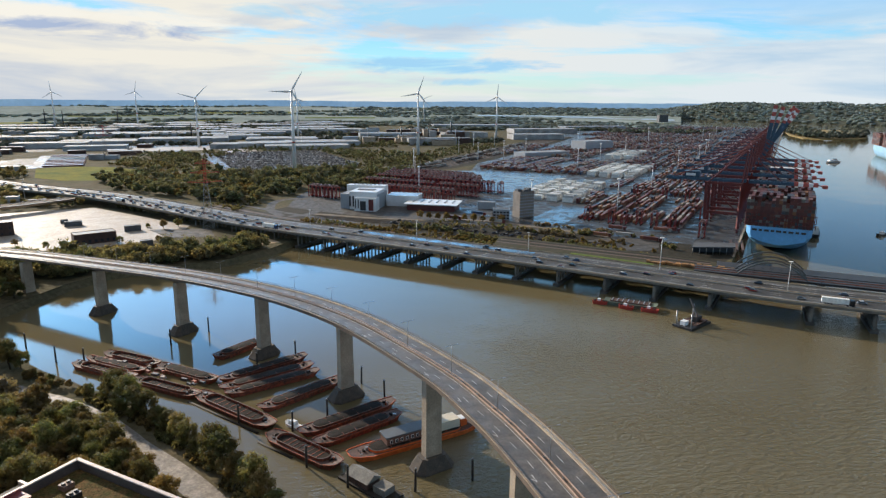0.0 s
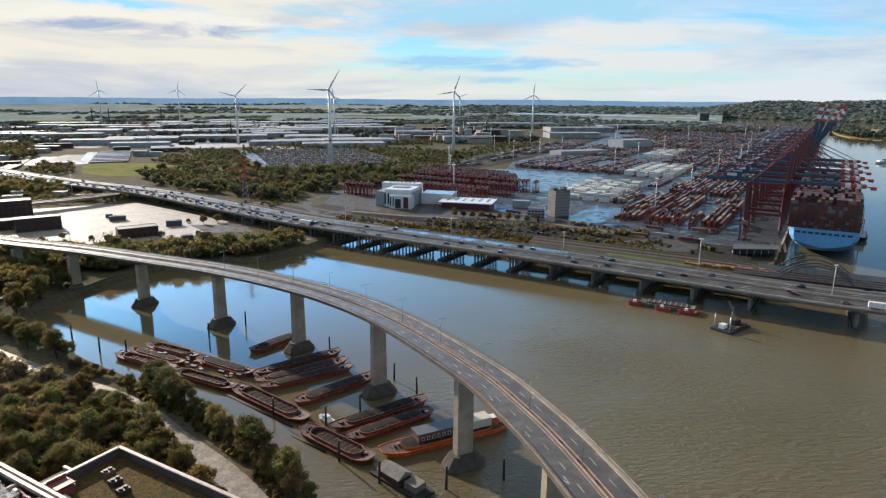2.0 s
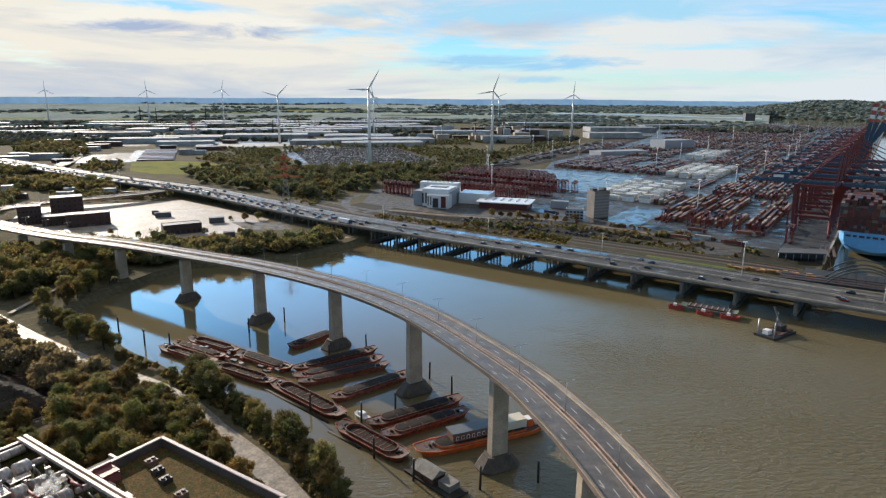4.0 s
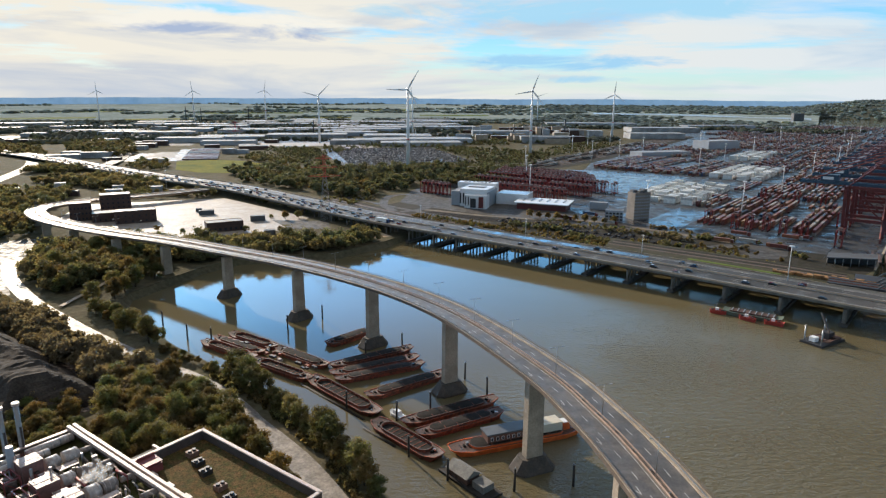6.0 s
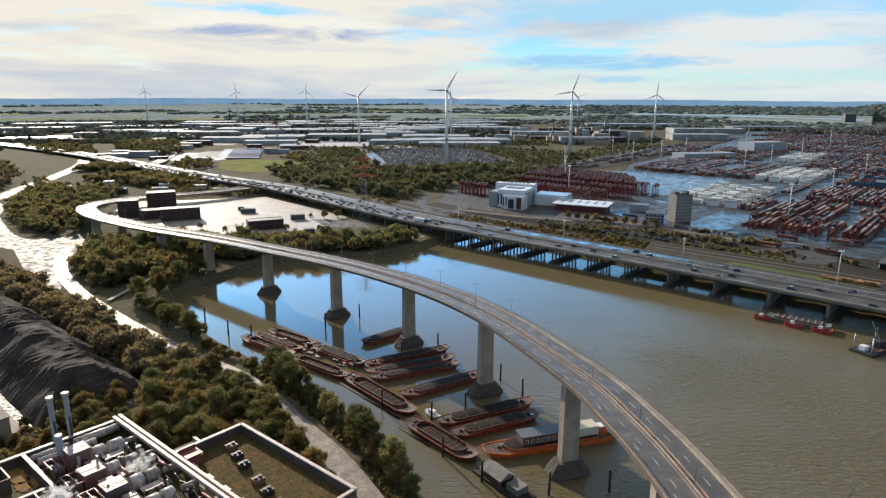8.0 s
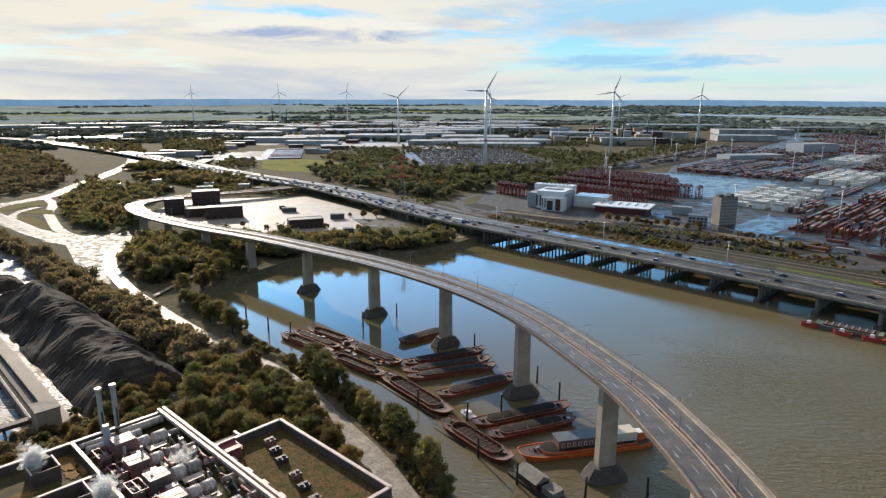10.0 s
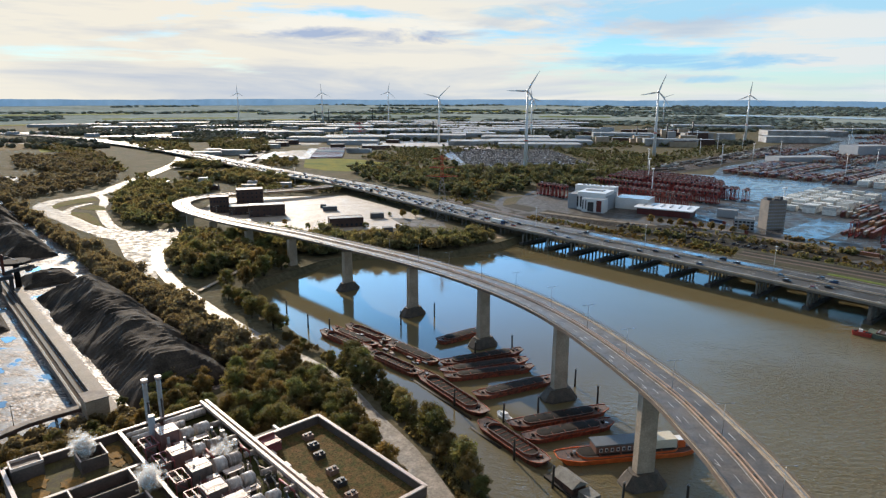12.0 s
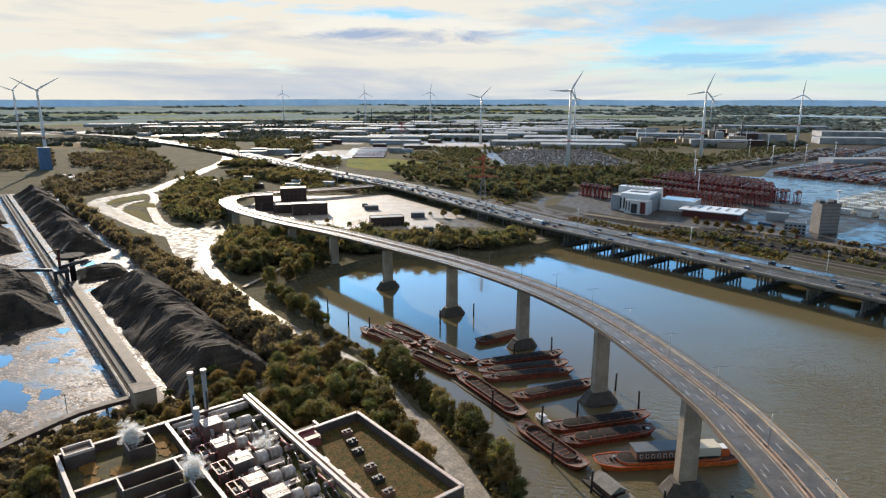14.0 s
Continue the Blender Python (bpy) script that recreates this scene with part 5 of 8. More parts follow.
def barge(a, b, width, kind, label):
    """A harbour barge between its two ends a and b: hull, deck rim, hold or round hatch covers, bollards."""
    a, b = Vector((*a, 0)), Vector((*b, 0))
    d = b - a
    l = d.length
    c = (a + b) / 2
    t = thing("harbour_barge", label, "barge", pose(c.x, c.y, 0, 0, 0, math.degrees(math.atan2(d.y, d.x))), "moored barges")
    h = 1.6
    hull = ORANGE if kind == "orange" else RUST
    part("hull", Shape().loft(hull_rings(l, width, h, 0.5)), hull, t, "rusty riveted hull" if kind != "orange" else "orange painted hull")
    deck = [[(x, y * 0.94, zz + 0.05 if zz > 0 else zz) for x, y, zz in r[1:3]] for r in hull_rings(l * 0.985, width, h, 0.5)]
    part("deck", Shape().loft(deck, closed=False, caps=False), DECK_GREY, t, "worn deck plates")
    rim = Shape()
    for r0, r1 in zip(hull_rings(l, width, h, 0.5), hull_rings(l, width, h, 0.5)[1:]):
        for k in (1, 2):
            rim.beam(Vector(r0[k]) + Vector((0, 0, 0.12)), Vector(r1[k]) + Vector((0, 0, 0.12)), 0.28, 0.3)
    part("rub_rail", rim, hull, t)
    hl, hw = l * 0.70, width * 0.74

    def oval(k, z, grow=0.0):
        r = (hw / 2 + grow) * k
        ends = hl / 2 - hw / 2
        return [(ends + r * math.cos(q), r * math.sin(q), z) for q in np.linspace(-math.pi / 2, math.pi / 2, 9)] + [(-ends - r * math.cos(q), -r * math.sin(q), z) for q in np.linspace(-math.pi / 2, math.pi / 2, 9)]

    lip = h + (1.0 if kind == "open" else 0.8)
    part("coaming", Shape().loft([oval(1, h, 0.15), oval(1, lip, 0.12), oval(1, lip, -0.12), oval(1, h + 0.1, -0.15)], caps=False), hull, t, "rust-red rounded hold coaming")
    part("coaming_lip", Shape().loft([oval(1, lip, 0.2), oval(1, lip + 0.1, 0.2), oval(1, lip + 0.1, -0.1), oval(1, lip, -0.1)], caps=False), DECK_GREY, t)
    if kind == "open":
        # floor lies above the deck; its near-black colour paints the shade of a deep hold
        part("hold", Shape().loft([oval(1, h + 0.08, -0.1), oval(1, h + 0.14, -0.1)]), RUST_DARK, t, "shallow hold floor painted near-black as deep shade")
        for k in range(8):
            x = (-0.5 + (k + 0.5) / 8) * (hl - hw)
            part("rib", Shape().box((x, hw / 2 - 0.3, h + 0.1), (0.18, 0.35, 0.8)).box((x, -hw / 2 + 0.3, h + 0.1), (0.18, 0.35, 0.8)).box((x, 0, h + 0.14), (0.2, hw - 0.5, 0.12)), RUST, t)
    else:
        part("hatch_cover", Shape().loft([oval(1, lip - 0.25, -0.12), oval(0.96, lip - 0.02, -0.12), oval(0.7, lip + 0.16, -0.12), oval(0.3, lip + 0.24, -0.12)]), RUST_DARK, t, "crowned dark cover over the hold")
        for k in range(4):
            x = (-0.5 + (k + 0.5) / 4) * (hl - hw)
            part("hatch_rib", Shape().box((x, 0, lip + 0.02), (0.16, hw + 0.3, 0.2)), RUST, t)
    gear = random.Random(int(a.x * 7 + a.y))
    for s in (-1, 1):
        for _ in range(2):
            x, y = s * l * gear.uniform(0.36, 0.44), gear.uniform(-0.28, 0.28) * width
            sx, sy, sz = gear.uniform(0.5, 1.6), gear.uniform(0.5, 1.4), gear.uniform(0.3, 1.0)
            part("deck_gear", Shape().box((x, y, h + 0.04), (sx, sy, sz), gear.uniform(0, 90), 0.85), gear.choice((RUST, DECK_GREY, DARK_STEEL, STEEL, RUST)), t, "rusty deck gear")
    for s in (-1, 1):
        for y in (-0.9, 0.9):
            part("bollard", Shape().rod((s * l * 0.42, y, h), (s * l * 0.42, y, h + 0.7), 0.18, n=8), DARK_STEEL, t)
        part("winch", Shape().rod((s * l * 0.39, -0.7, h + 0.5), (s * l * 0.39, 0.7, h + 0.5), 0.4, n=8).box((s * l * 0.39, 0, h), (0.9, 1.7, 0.25)), RUST_DARK, t)
    return t


TARP = material("pale_tarpaulin", (0.40, 0.34, 0.31), 0.7, vary=0.4, big=1, fine=0.2, bump=0.5)
old = "rusty red harbour barge with a dark covered hold"
opened = "rusty open-hold harbour barge moored in the basin"
random.seed(12)
for a, b, w, kind, label in (((-164, 266), (-130, 251), 6.5, "open", opened), ((-130, 250), (-97, 235), 6.5, "open", opened), ((-156, 278), (-126, 265), 6.5, "open", opened), ((-125, 264), (-95, 249), 6.5, "closed", old), ((-161, 272), (-129, 257.5), 5.0, "closed", old),
                             ((-104, 273), (-88, 297), 7.5, "closed", old), ((-94, 249), (-63, 277), 6.5, "closed", old), ((-91, 241), (-58, 267), 6.5, "closed", old), ((-87, 236), (-54, 260), 6.0, "closed", old), ((-70, 224), (-43, 252), 7.0, "closed", old),
                             ((-98, 237), (-61, 211), 8.0, "open", opened), ((-61, 206), (-33, 186), 8.0, "open", opened), ((-51, 206), (-19, 232), 7.0, "closed", old), ((-44, 199), (-16, 222), 7.0, "closed", old)):
    barge(a, b, w, kind, label)
# heaps of gear and tarpaulins on the far raft
for k in range(26):
    u = random.random()
    x, y = -158 + 62 * u + random.uniform(-3, 3), 272 - 29 * u + random.uniform(-3, 3)
    solid("gear_crate", Shape().box((x, y, 1.7), (random.uniform(1, 4), random.uniform(0.8, 2), random.uniform(0.5, 1.3)), random.uniform(-35, -15), random.uniform(0.7, 0.95)), random.choice((RUST, DECK_GREY, TARP, RUST, DARK_STEEL)), "rusty crate of gear lying on the moored barges", "deck gear", "raft gear", "")
# the orange work barge with its long cabin
work = barge((-31, 191), (13, 216), 9.0, "orange", "orange work barge with a long brown cabin and grey roof")
CABIN = material("brown_cabin", (0.17, 0.085, 0.06), 0.6, vary=0.25, big=3, fine=0.4)
part("cabin", Shape().box((-2, 0.6, 1.6), (20, 5.4, 3.6)), CABIN, work, "long brown cabin wall")
part("cabin_roof", Shape().box((-2, 0.6, 5.2), (20.8, 6.0, 0.5)), material("slate_roof", (0.10, 0.115, 0.135), 0.6, vary=0.2, big=4, fine=0.5), work, "slate grey cabin roof")
for k in range(9):
    part("cabin_window", Shape().box((-10.4 + 2.0 * k, -2.14, 3.1), (1.0, 0.1, 1.3)), WHITE, work, "white framed window")
    part("cabin_pane", Shape().box((-10.4 + 2.0 * k, -2.2, 3.25), (0.7, 0.1, 1.0)), GLASS, work)
part("aft_house", Shape().box((13, 0.6, 1.6), (7.5, 5.4, 4.0)), material("cream_roof", (0.62, 0.56, 0.44), 0.6, vary=0.15, big=4, fine=0.5), work, "cream deck house")
part("wheelhouse", Shape().box((19, 0, 1.6), (2.6, 2.6, 3.0)), ORANGE, work, "orange wheelhouse").matrix_basis = Matrix.Identity(4)
part("wheelhouse_roof", Shape().box((19, 0, 4.6), (3.0, 3.0, 0.25)), WHITE, work)
# houseboat hut at the landing stage
hut = thing("landing_stage", "dark floating hut with a grey pitched roof", "houseboat", pose(-22, 176, 0, 0, 0, -40))
part("pontoon", Shape().box((0, 0, -0.5), (22, 7, 1.3)), TIMBER, hut)
part("hut_wall", Shape().box((-3, 0, 0.8), (9, 5.5, 2.4)), DECK_GREY, hut)
part("pitched_roof", Shape().loft([[(-8, -3.2, 3.1), (-8, 0, 5.0), (-8, 3.2, 3.1)], [(2, -3.2, 3.1), (2, 0, 5.0), (2, 3.2, 3.1)]], closed=True), material("weathered_roof", (0.22, 0.21, 0.19), 0.8, vary=0.35, big=2, fine=0.4), hut, "weathered pitched roof")
part("flat_shed", Shape().box((5.5, 0.5, 0.8), (5, 4.5, 2.2), 0, 1.0), material("weathered_roof", (0.22, 0.21, 0.19)), hut)
# small work boat tied up between the barges
boat = thing("motor_boat", "small white motor boat moored among barges", "boat", pose(-54, 213, 0, 0, 0, -35))
part("hull", Shape().loft(hull_rings(8, 2.8, 1.0, 0.3)), WHITE, boat)
part("cabin", Shape().box((-0.5, 0, 1.0), (3.2, 2.0, 1.5), 0, 0.85), WHITE, boat)


def mooring_pile(x, y, h):
    p = thing("mooring_pile", "dark tarred timber mooring pile in the water", "pile", pose(x, y, -3), "mooring piles")
    part("trunk", Shape().rod((0, 0, 0), (0, 0, h + 3), 0.42, 0.36, 10), TIMBER, p)
    part("cap", Shape().rod((0, 0, h + 3), (0, 0, h + 3.5), 0.42, 0.1, 10), STEEL, p, "pale cap")
    return p


pile0 = mooring_pile(-120, 310, 7.6)
for x, y in ((-34, 250), (-23, 237), (-68, 278), (-175, 270), (-198, 285), (-43, 220), (-44, 187), (-29, 176), (-8, 174), (10, 180), (-54, 210), (-132, 292), (-82, 264), (-161, 268), (-75, 215)):
    copy_thing(pile0, pose(x, y, -3, random.uniform(-1.5, 1.5), random.uniform(-1.5, 1.5), 0))

# log booms floating along the barges
for a, b in (((-100, 232), (-66, 208)), ((-64, 202), (-50, 192))):
    solid("floating_boom", Shape().rod((*a, 0.1), (*b, 0.1), 0.5, n=8), TIMBER, "long floating timber boom beside the barges", "boom")

# ---- craft under the highway bridge ----
RED_BOAT = material("red_boat_paint", (0.42, 0.05, 0.035), 0.5, vary=0.25, big=2, fine=0.4)
for x, y, turn, l, w in ((93, 360, -15, 9, 3.4), (106, 351, -35, 9, 3.4), (118, 346, -22, 10, 3.6)):
    t = thing("tug_boat", "small red tug with white wheelhouse by the bridge", "boat", pose(x, y, 0, 0, 0, turn), "red tugs")
    part("hull", Shape().loft(hull_rings(l, w, 1.6, 0.35)), RED_BOAT, t)
    part("wheelhouse", Shape().box((-0.6, 0, 1.6), (2.0, 1.7, 1.7), 0, 0.85), WHITE, t, "white wheelhouse")
    part("deck_gear", Shape().box((2.2, 0, 1.6), (1.6, 1.4, 0.7)).box((-2.8, 0.3, 1.6), (1.2, 1.0, 0.9)), DARK_STEEL, t)
    part("bulwark", Shape().box((0, w / 2 - 0.2, 1.6), (l * 0.7, 0.2, 0.6)).box((0, -w / 2 + 0.2, 1.6), (l * 0.7, 0.2, 0.6)), RED_BOAT, t)
    part("mast", Shape().rod((-1, 0, 4), (-1, 0, 7), 0.08, n=5), STEEL, t)
t = thing("hopper_barge", "grey-green hopper barge under the bridge edge", "barge", pose(110, 356, 0, 0, 0, -25))
part("hull", Shape().loft(hull_rings(30, 8, 2.2, 0.85)), material("grey_green_hull", (0.14, 0.18, 0.14), 0.6, vary=0.3, big=3, fine=0.5), t)
part("hold", Shape().box((0, 0, 2.2), (23, 5.6, 0.7)), DECK_GREY, t)
for k in range(8):
    part("hatch_rib", Shape().box((-10.5 + 3 * k, 0, 2.9), (0.5, 5.4, 0.35)), GREY_PANEL, t)
t = thing("crane_pontoon", "grey work pontoon with a dredging crane and spuds", "pontoon", pose(134, 325, 0, 0, 0, 40))
part("pontoon", Shape().box((0, 0, -0.6), (20, 11, 1.8)), DARK_STEEL, t)
part("deck_cargo", Shape().box((1, 2.5, 1.2), (9, 3, 0.8)).box((6, -3, 1.2), (4, 3, 1.2)).box((-1, -3.4, 1.2), (5, 2, 0.5)).box((-4, 3.6, 1.2), (2.4, 1.6, 1.5), 20).box((8, 3.6, 1.2), (2.0, 1.8, 2.0), 40).box((-2, -1, 1.2), (1.6, 3.0, 0.9), 10).beam((-3, -4.6, 1.6), (7, -4.8, 2.4), 0.5, 0.5).beam((0, 4.6, 1.8), (9, 1.6, 2.6), 0.4, 0.4).rod((2, -1.5, 1.2), (2, -1.5, 6.5), 0.3, n=6), DECK_GREY, t, "rusty gear on the deck")
part("deck_house", Shape().box((-6, 1, 1.2), (3.4, 3, 2.2)), WHITE, t, "white deck house")
part("crane_body", Shape().box((4, 0, 1.4), (5, 4, 3.0)), DARK_STEEL, t)
part("crane_boom", Shape().beam((5, 0, 4), (7, 6, 12), 0.6, 0.8), DARK_STEEL, t)
for x, y in ((-8.5, 4.2), (-8.5, -4.2), (8.5, 4.2)):
    part("spud", Shape().rod((x, y, -2), (x, y, 9), 0.35, n=8), STEEL, t, "steel spud leg")
t = thing("river_ferry", "small white ferry under way on the river", "boat", pose(757, 1247, 0, 0, 0, 20))
part("hull", Shape().loft(hull_rings(34, 8, 2.5, 0.3)), GREY_PANEL, t)
part("saloon", Shape().box((-2, 0, 2.5), (22, 6.5, 3.0), 0, 0.92), WHITE, t)
part("bridge_deck", Shape().box((3, 0, 5.5), (6, 4, 2.2), 0, 0.9), GLASS, t)
t = thing("bunker_boat", "dark bunker boat alongside the large ship", "boat", pose(334, 566, 0, 0, 0, 62))
part("hull", Shape().loft(hull_rings(46, 11, 3.0, 0.4)), DARK_STEEL, t)
part("deck_house", Shape().box((-14, 0, 3.0), (9, 8, 6.0), 0, 0.9), WHITE, t, "white deck house")
part("mast", Shape().rod((-14, 0, 9), (-14, 0, 28), 0.4, 0.2, n=6), DARK_STEEL, t)
part("pipes", Shape().beam((-6, 0, 3.6), (16, 0, 3.6), 1.5, 0.8), STEEL, t)
t = thing("launch", "small dark launch with a spreading wake", "boat", pose(395, 562, 0, 0, 0, 20))
part("hull", Shape().loft(hull_rings(14, 4, 1.4, 0.3)), DARK_STEEL, t)
part("wheelhouse", Shape().box((-1, 0, 1.4), (4, 2.6, 2.2), 0, 0.85), WHITE, t)

# rain water standing on the lanes of the highway
wet_fr = [f for f in high_fr if -80 < f[0].x < 60]
part("wet_film", Shape().sweep(wet_fr, [(-15.6, 0.075), (-7.6, 0.075), (-7.6, 0.085), (-15.6, 0.085)]), WET_LOT, highway, "wet lanes shining with sky light")

# ---- the arch bridge beside the highway ----
arch = thing("arch_bridge", "grey steel tied-arch rail bridge beside the highway", "bridge")
A0, A1 = Vector((184.5, 387, 10.5)), Vector((220.5, 371, 10.5))
AD = (A1 - A0).normalized()
AN = Vector((-AD.y, AD.x, 0))
part("deck", Shape().beam(A0 - AD * 25 + AN * 7, A1 + AD * 200 + AN * 7, 15, 1.4), DARK_STEEL, arch)
part("deck", Shape().beam(A0 - AD * 12 + AN * 24, A1 + AD * 200 + AN * 24, 15, 1.4), DARK_STEEL, arch)
span = (A1 - A0).length
ARCH_GREY = material("grey_arch_paint", (0.09, 0.10, 0.105), 0.5, vary=0.2, big=4, fine=0.6)
for off in (0.0, 7.5, 17.0, 30.5):
    pts = [A0 + AD * span * k / 16 + AN * off + Vector((0, 0, 0.8 + 9.4 * (1 - (2 * k / 16 - 1) ** 2))) for k in range(17)]
    arch_rib = Shape()
    for p, q in zip(pts, pts[1:]):
        arch_rib.beam(p, q, 0.6, 0.85)
    rib = part("arch_rib", arch_rib, ARCH_GREY, arch, "slender grey steel arch")
    for k in range(2, 15, 2):
        part("hanger", Shape().rod(pts[k], (pts[k].x, pts[k].y, A0.z), 0.06, n=4), DARK_STEEL, rib)
for s in (2.0, 3.5, 8.0, 9.5):
    part("track_rail", Shape().beam(A0 - AD * 25 + AN * (s + 1) + Vector((0, 0, 0.8)), A1 + AD * 200 + AN * (s + 1) + Vector((0, 0, 0.8)), 0.16, 0.2), RUST, arch)
for k in (-20, span + 8, span + 50, span + 95, span + 150):
    c = A0 + AD * k + AN * 7
    part("pier", Shape().box((c.x, c.y, -3), (12, 2.4, 12.8), math.degrees(math.atan2(AN.y, AN.x))), DARK_CONCRETE, arch)
DECK_SOIL = material("brown_rail_soil", (0.075, 0.066, 0.046), 0.95, vary=0.5, big=6, fine=0.7, alt=(0.045, 0.048, 0.028), bump=0.5, spec=0.1)
solid("rail_embankment", Shape().prism([(36, 462), (60, 450), (104, 424), (140, 402), (166, 388), (182, 396), (187, 425), (152, 446), (104, 474), (46, 505)], -1.0, 9.4), DECK_SOIL, "low scrubby rail embankment behind the highway", "embankment", kind="structure")
for k in range(4):
    ribbon("railway_track", [(42 + 2.0 * k, 484 + 4.2 * k, 9.45), (102 + 2.0 * k, 453 + 4.2 * k, 9.45), (150 + 1.8 * k, 428 + 4.0 * k, 9.45), (178 + 1.6 * k, 412.5 + 3.4 * k, 9.45)], 2.4, RUST_DARK if k % 2 else DECK_GREY, "brown railway track on the embankment", category="railway")
sheet("gate_apron", [(40, 525), (60, 505), (110, 478), (155, 452), (190, 432), (217, 462), (205, 500), (150, 522), (100, 545)], LAND + 0.09, TRACKBED, "dark gravel before the terminal gate")
sheet("gate_road", [(118, 512), (140, 528), (165, 525), (178, 512), (170, 490), (158, 478), (134, 480), (122, 494)], LAND + 0.18, WET, "wet turning circle at the terminal gate")
FRESH_TIMBER = material("fresh_timber", (0.42, 0.215, 0.075), 0.85, vary=0.6, big=3, fine=0.6, alt=(0.22, 0.11, 0.045), obj=0.4)
rnd = random.Random(44)
for k in range(34):
    # stacked boards laid along the deck, broader towards the arches
    a, b = Vector((139.0, 423.4, 0)), Vector((189.6, 400.0, 0))
    f = (k // 2 + rnd.uniform(0, 0.5)) / 17.5
    p, q = a.lerp(b, f), a.lerp(b, min(1.0, f + rnd.uniform(0.04, 0.075)))
    side = Vector((0.42, 0.907, 0)) * ((k % 2 - 0.5) * (2.2 + 3.2 * f) + rnd.uniform(-0.5, 0.5))
    h = rnd.uniform(0.8, 2.2)
    solid("timber_pack", Shape().beam(Vector((p.x, p.y, 9.4 + h / 2)) + side, Vector((q.x, q.y, 9.4 + h / 2)) + side * rnd.uniform(0.9, 1.1), rnd.uniform(1.6, 2.2 + 2.0 * f), h), FRESH_TIMBER, "pack of fresh orange timber on the rail deck", "timber", "timber packs on the rail deck")
shed = thing("wharf_shed", "low dark open shed at the end of the quay", "shed")
part("roof", Shape().prism([(187, 467), (219.5, 467), (226, 482), (194, 482)], 9.4, 10.2), ROOF_DARK, shed, "flat dark roof")
part("wall", Shape().prism([(191, 475), (222, 475), (224.5, 481), (194, 481)], LAND, 9.4), DARK_STEEL, shed, "dark back wall")
for k in range(7):
    part("post", Shape().rod((188 + 5.1 * k, 467.6, LAND), (188 + 5.1 * k, 467.6, 9.4), 0.3, n=6), STEEL, shed)
for k in range(3):
    solid("dock_timber", Shape().beam(Vector((222 + 4.5 * k, 478, LAND + 0.9)), Vector((236 + 4.5 * k, 512, LAND + 0.9)), 1.6, 1.4), DECK_GREY, "long brown beam lying along the quay edge", "beam", "beams on the quay")


# ---- the industrial building with the planted roof ----
E1, E2 = Vector((0.893, -0.450, 0)), Vector((0.450, 0.893, 0))
B0 = Vector((-138.0, 151.5, 0))
BT = math.degrees(math.atan2(E1.y, E1.x))
RZ = 18.0


def plant(a, b, z=0.0):
    """a metres along the street front, b metres back from the front wall."""
    return B0 + E1 * a - E2 * b + Vector((0, 0, z))


SEDUM = material("planted_roof", (0.135, 0.078, 0.032), 0.95, vary=0.9, big=2.2, fine=0.5, alt=(0.058, 0.060, 0.020), bump=0.8, spec=0.1)
MOSS = material("orange_moss", (0.27, 0.135, 0.018), 0.95, vary=0.7, big=2, fine=0.4, alt=(0.13, 0.08, 0.02), bump=0.8)
SEDUM_Y = material("brown_moss_roof", (0.045, 0.034, 0.018), 0.95, vary=0.6, big=3, fine=0.5, alt=(0.085, 0.075, 0.02), bump=0.6)
COPING = material("pale_coping", (0.60, 0.49, 0.43), 0.5, vary=0.3, big=3, fine=0.5, alt=(0.47, 0.37, 0.325))
PLANT_WALL = material("plant_wall", (0.125, 0.092, 0.078), 0.7, vary=0.35, big=6, fine=0.6, alt=(0.075, 0.057, 0.05))
factory = thing("power_plant", "low industrial plant with planted roofs and pale parapets", "building")


def pbox(name, a0, a1, b0, b1, z0, z1, mat, parent=None, label="", taper=1.0):
    c = plant((a0 + a1) / 2, (b0 + b1) / 2, z0)
    return part(name, Shape().box(tuple(c), (abs(a1 - a0), abs(b1 - b0), z1 - z0), BT, taper), mat, factory if parent is None else parent, label)


pbox("wall", 0, 120, 0, 56, LAND - 0.5, RZ, PLANT_WALL)
pbox("wall", 31.5, 82, -22.5, -0.05, LAND - 0.5, RZ, PLANT_WALL)
pbox("roof", 32.5, 81.2, -21.7, -0.3, RZ, RZ + 0.3, SEDUM, label="brown-green planted roof")
pbox("roof", 1, 119, 0.8, 26.2, RZ, RZ + 0.3, material("mossy_roof", (0.062, 0.066, 0.018), 0.92, vary=0.6, big=3, fine=0.4, alt=(0.04, 0.036, 0.02), spec=0.08, bump=0.5), label="mossy roof between the machines")
pbox("roof", 1, 119, 27, 55, RZ, RZ + 0.3, SEDUM_Y, label="roof with yellow moss")
for a0, a1, b0, b1 in ((31.5, 82.5, -22.6, -22.0), (31.2, 31.8, -22.0, 0), (81.9, 82.5, -22.0, 0), (0.6, 31.2, -0.1, 0.5), (0, 0.6, 0.5, 56), (0, 120, 55.6, 56.2), (0.6, 62, 26.4, 27.0)):
    pbox("parapet", a0, a1, b0, b1, RZ, RZ + 2.6, PLANT_WALL, label="parapet wall")
    pbox("coping", a0 - 0.2, a1 + 0.2, b0 - 0.2, b1 + 0.2, RZ + 2.6, RZ + 2.95, COPING, label="pale metal coping")
for k in (0.0, 1.6):
    pbox("pipe_bridge", -0.3, 120, -0.4 + k, 0.45 + k, RZ + 2.98, RZ + 4.0, COPING, label="long pale pipe duct over the parapet")
COOLER = material("brown_cooler", (0.26, 0.15, 0.11), 0.6, vary=0.35, big=1, fine=0.2)
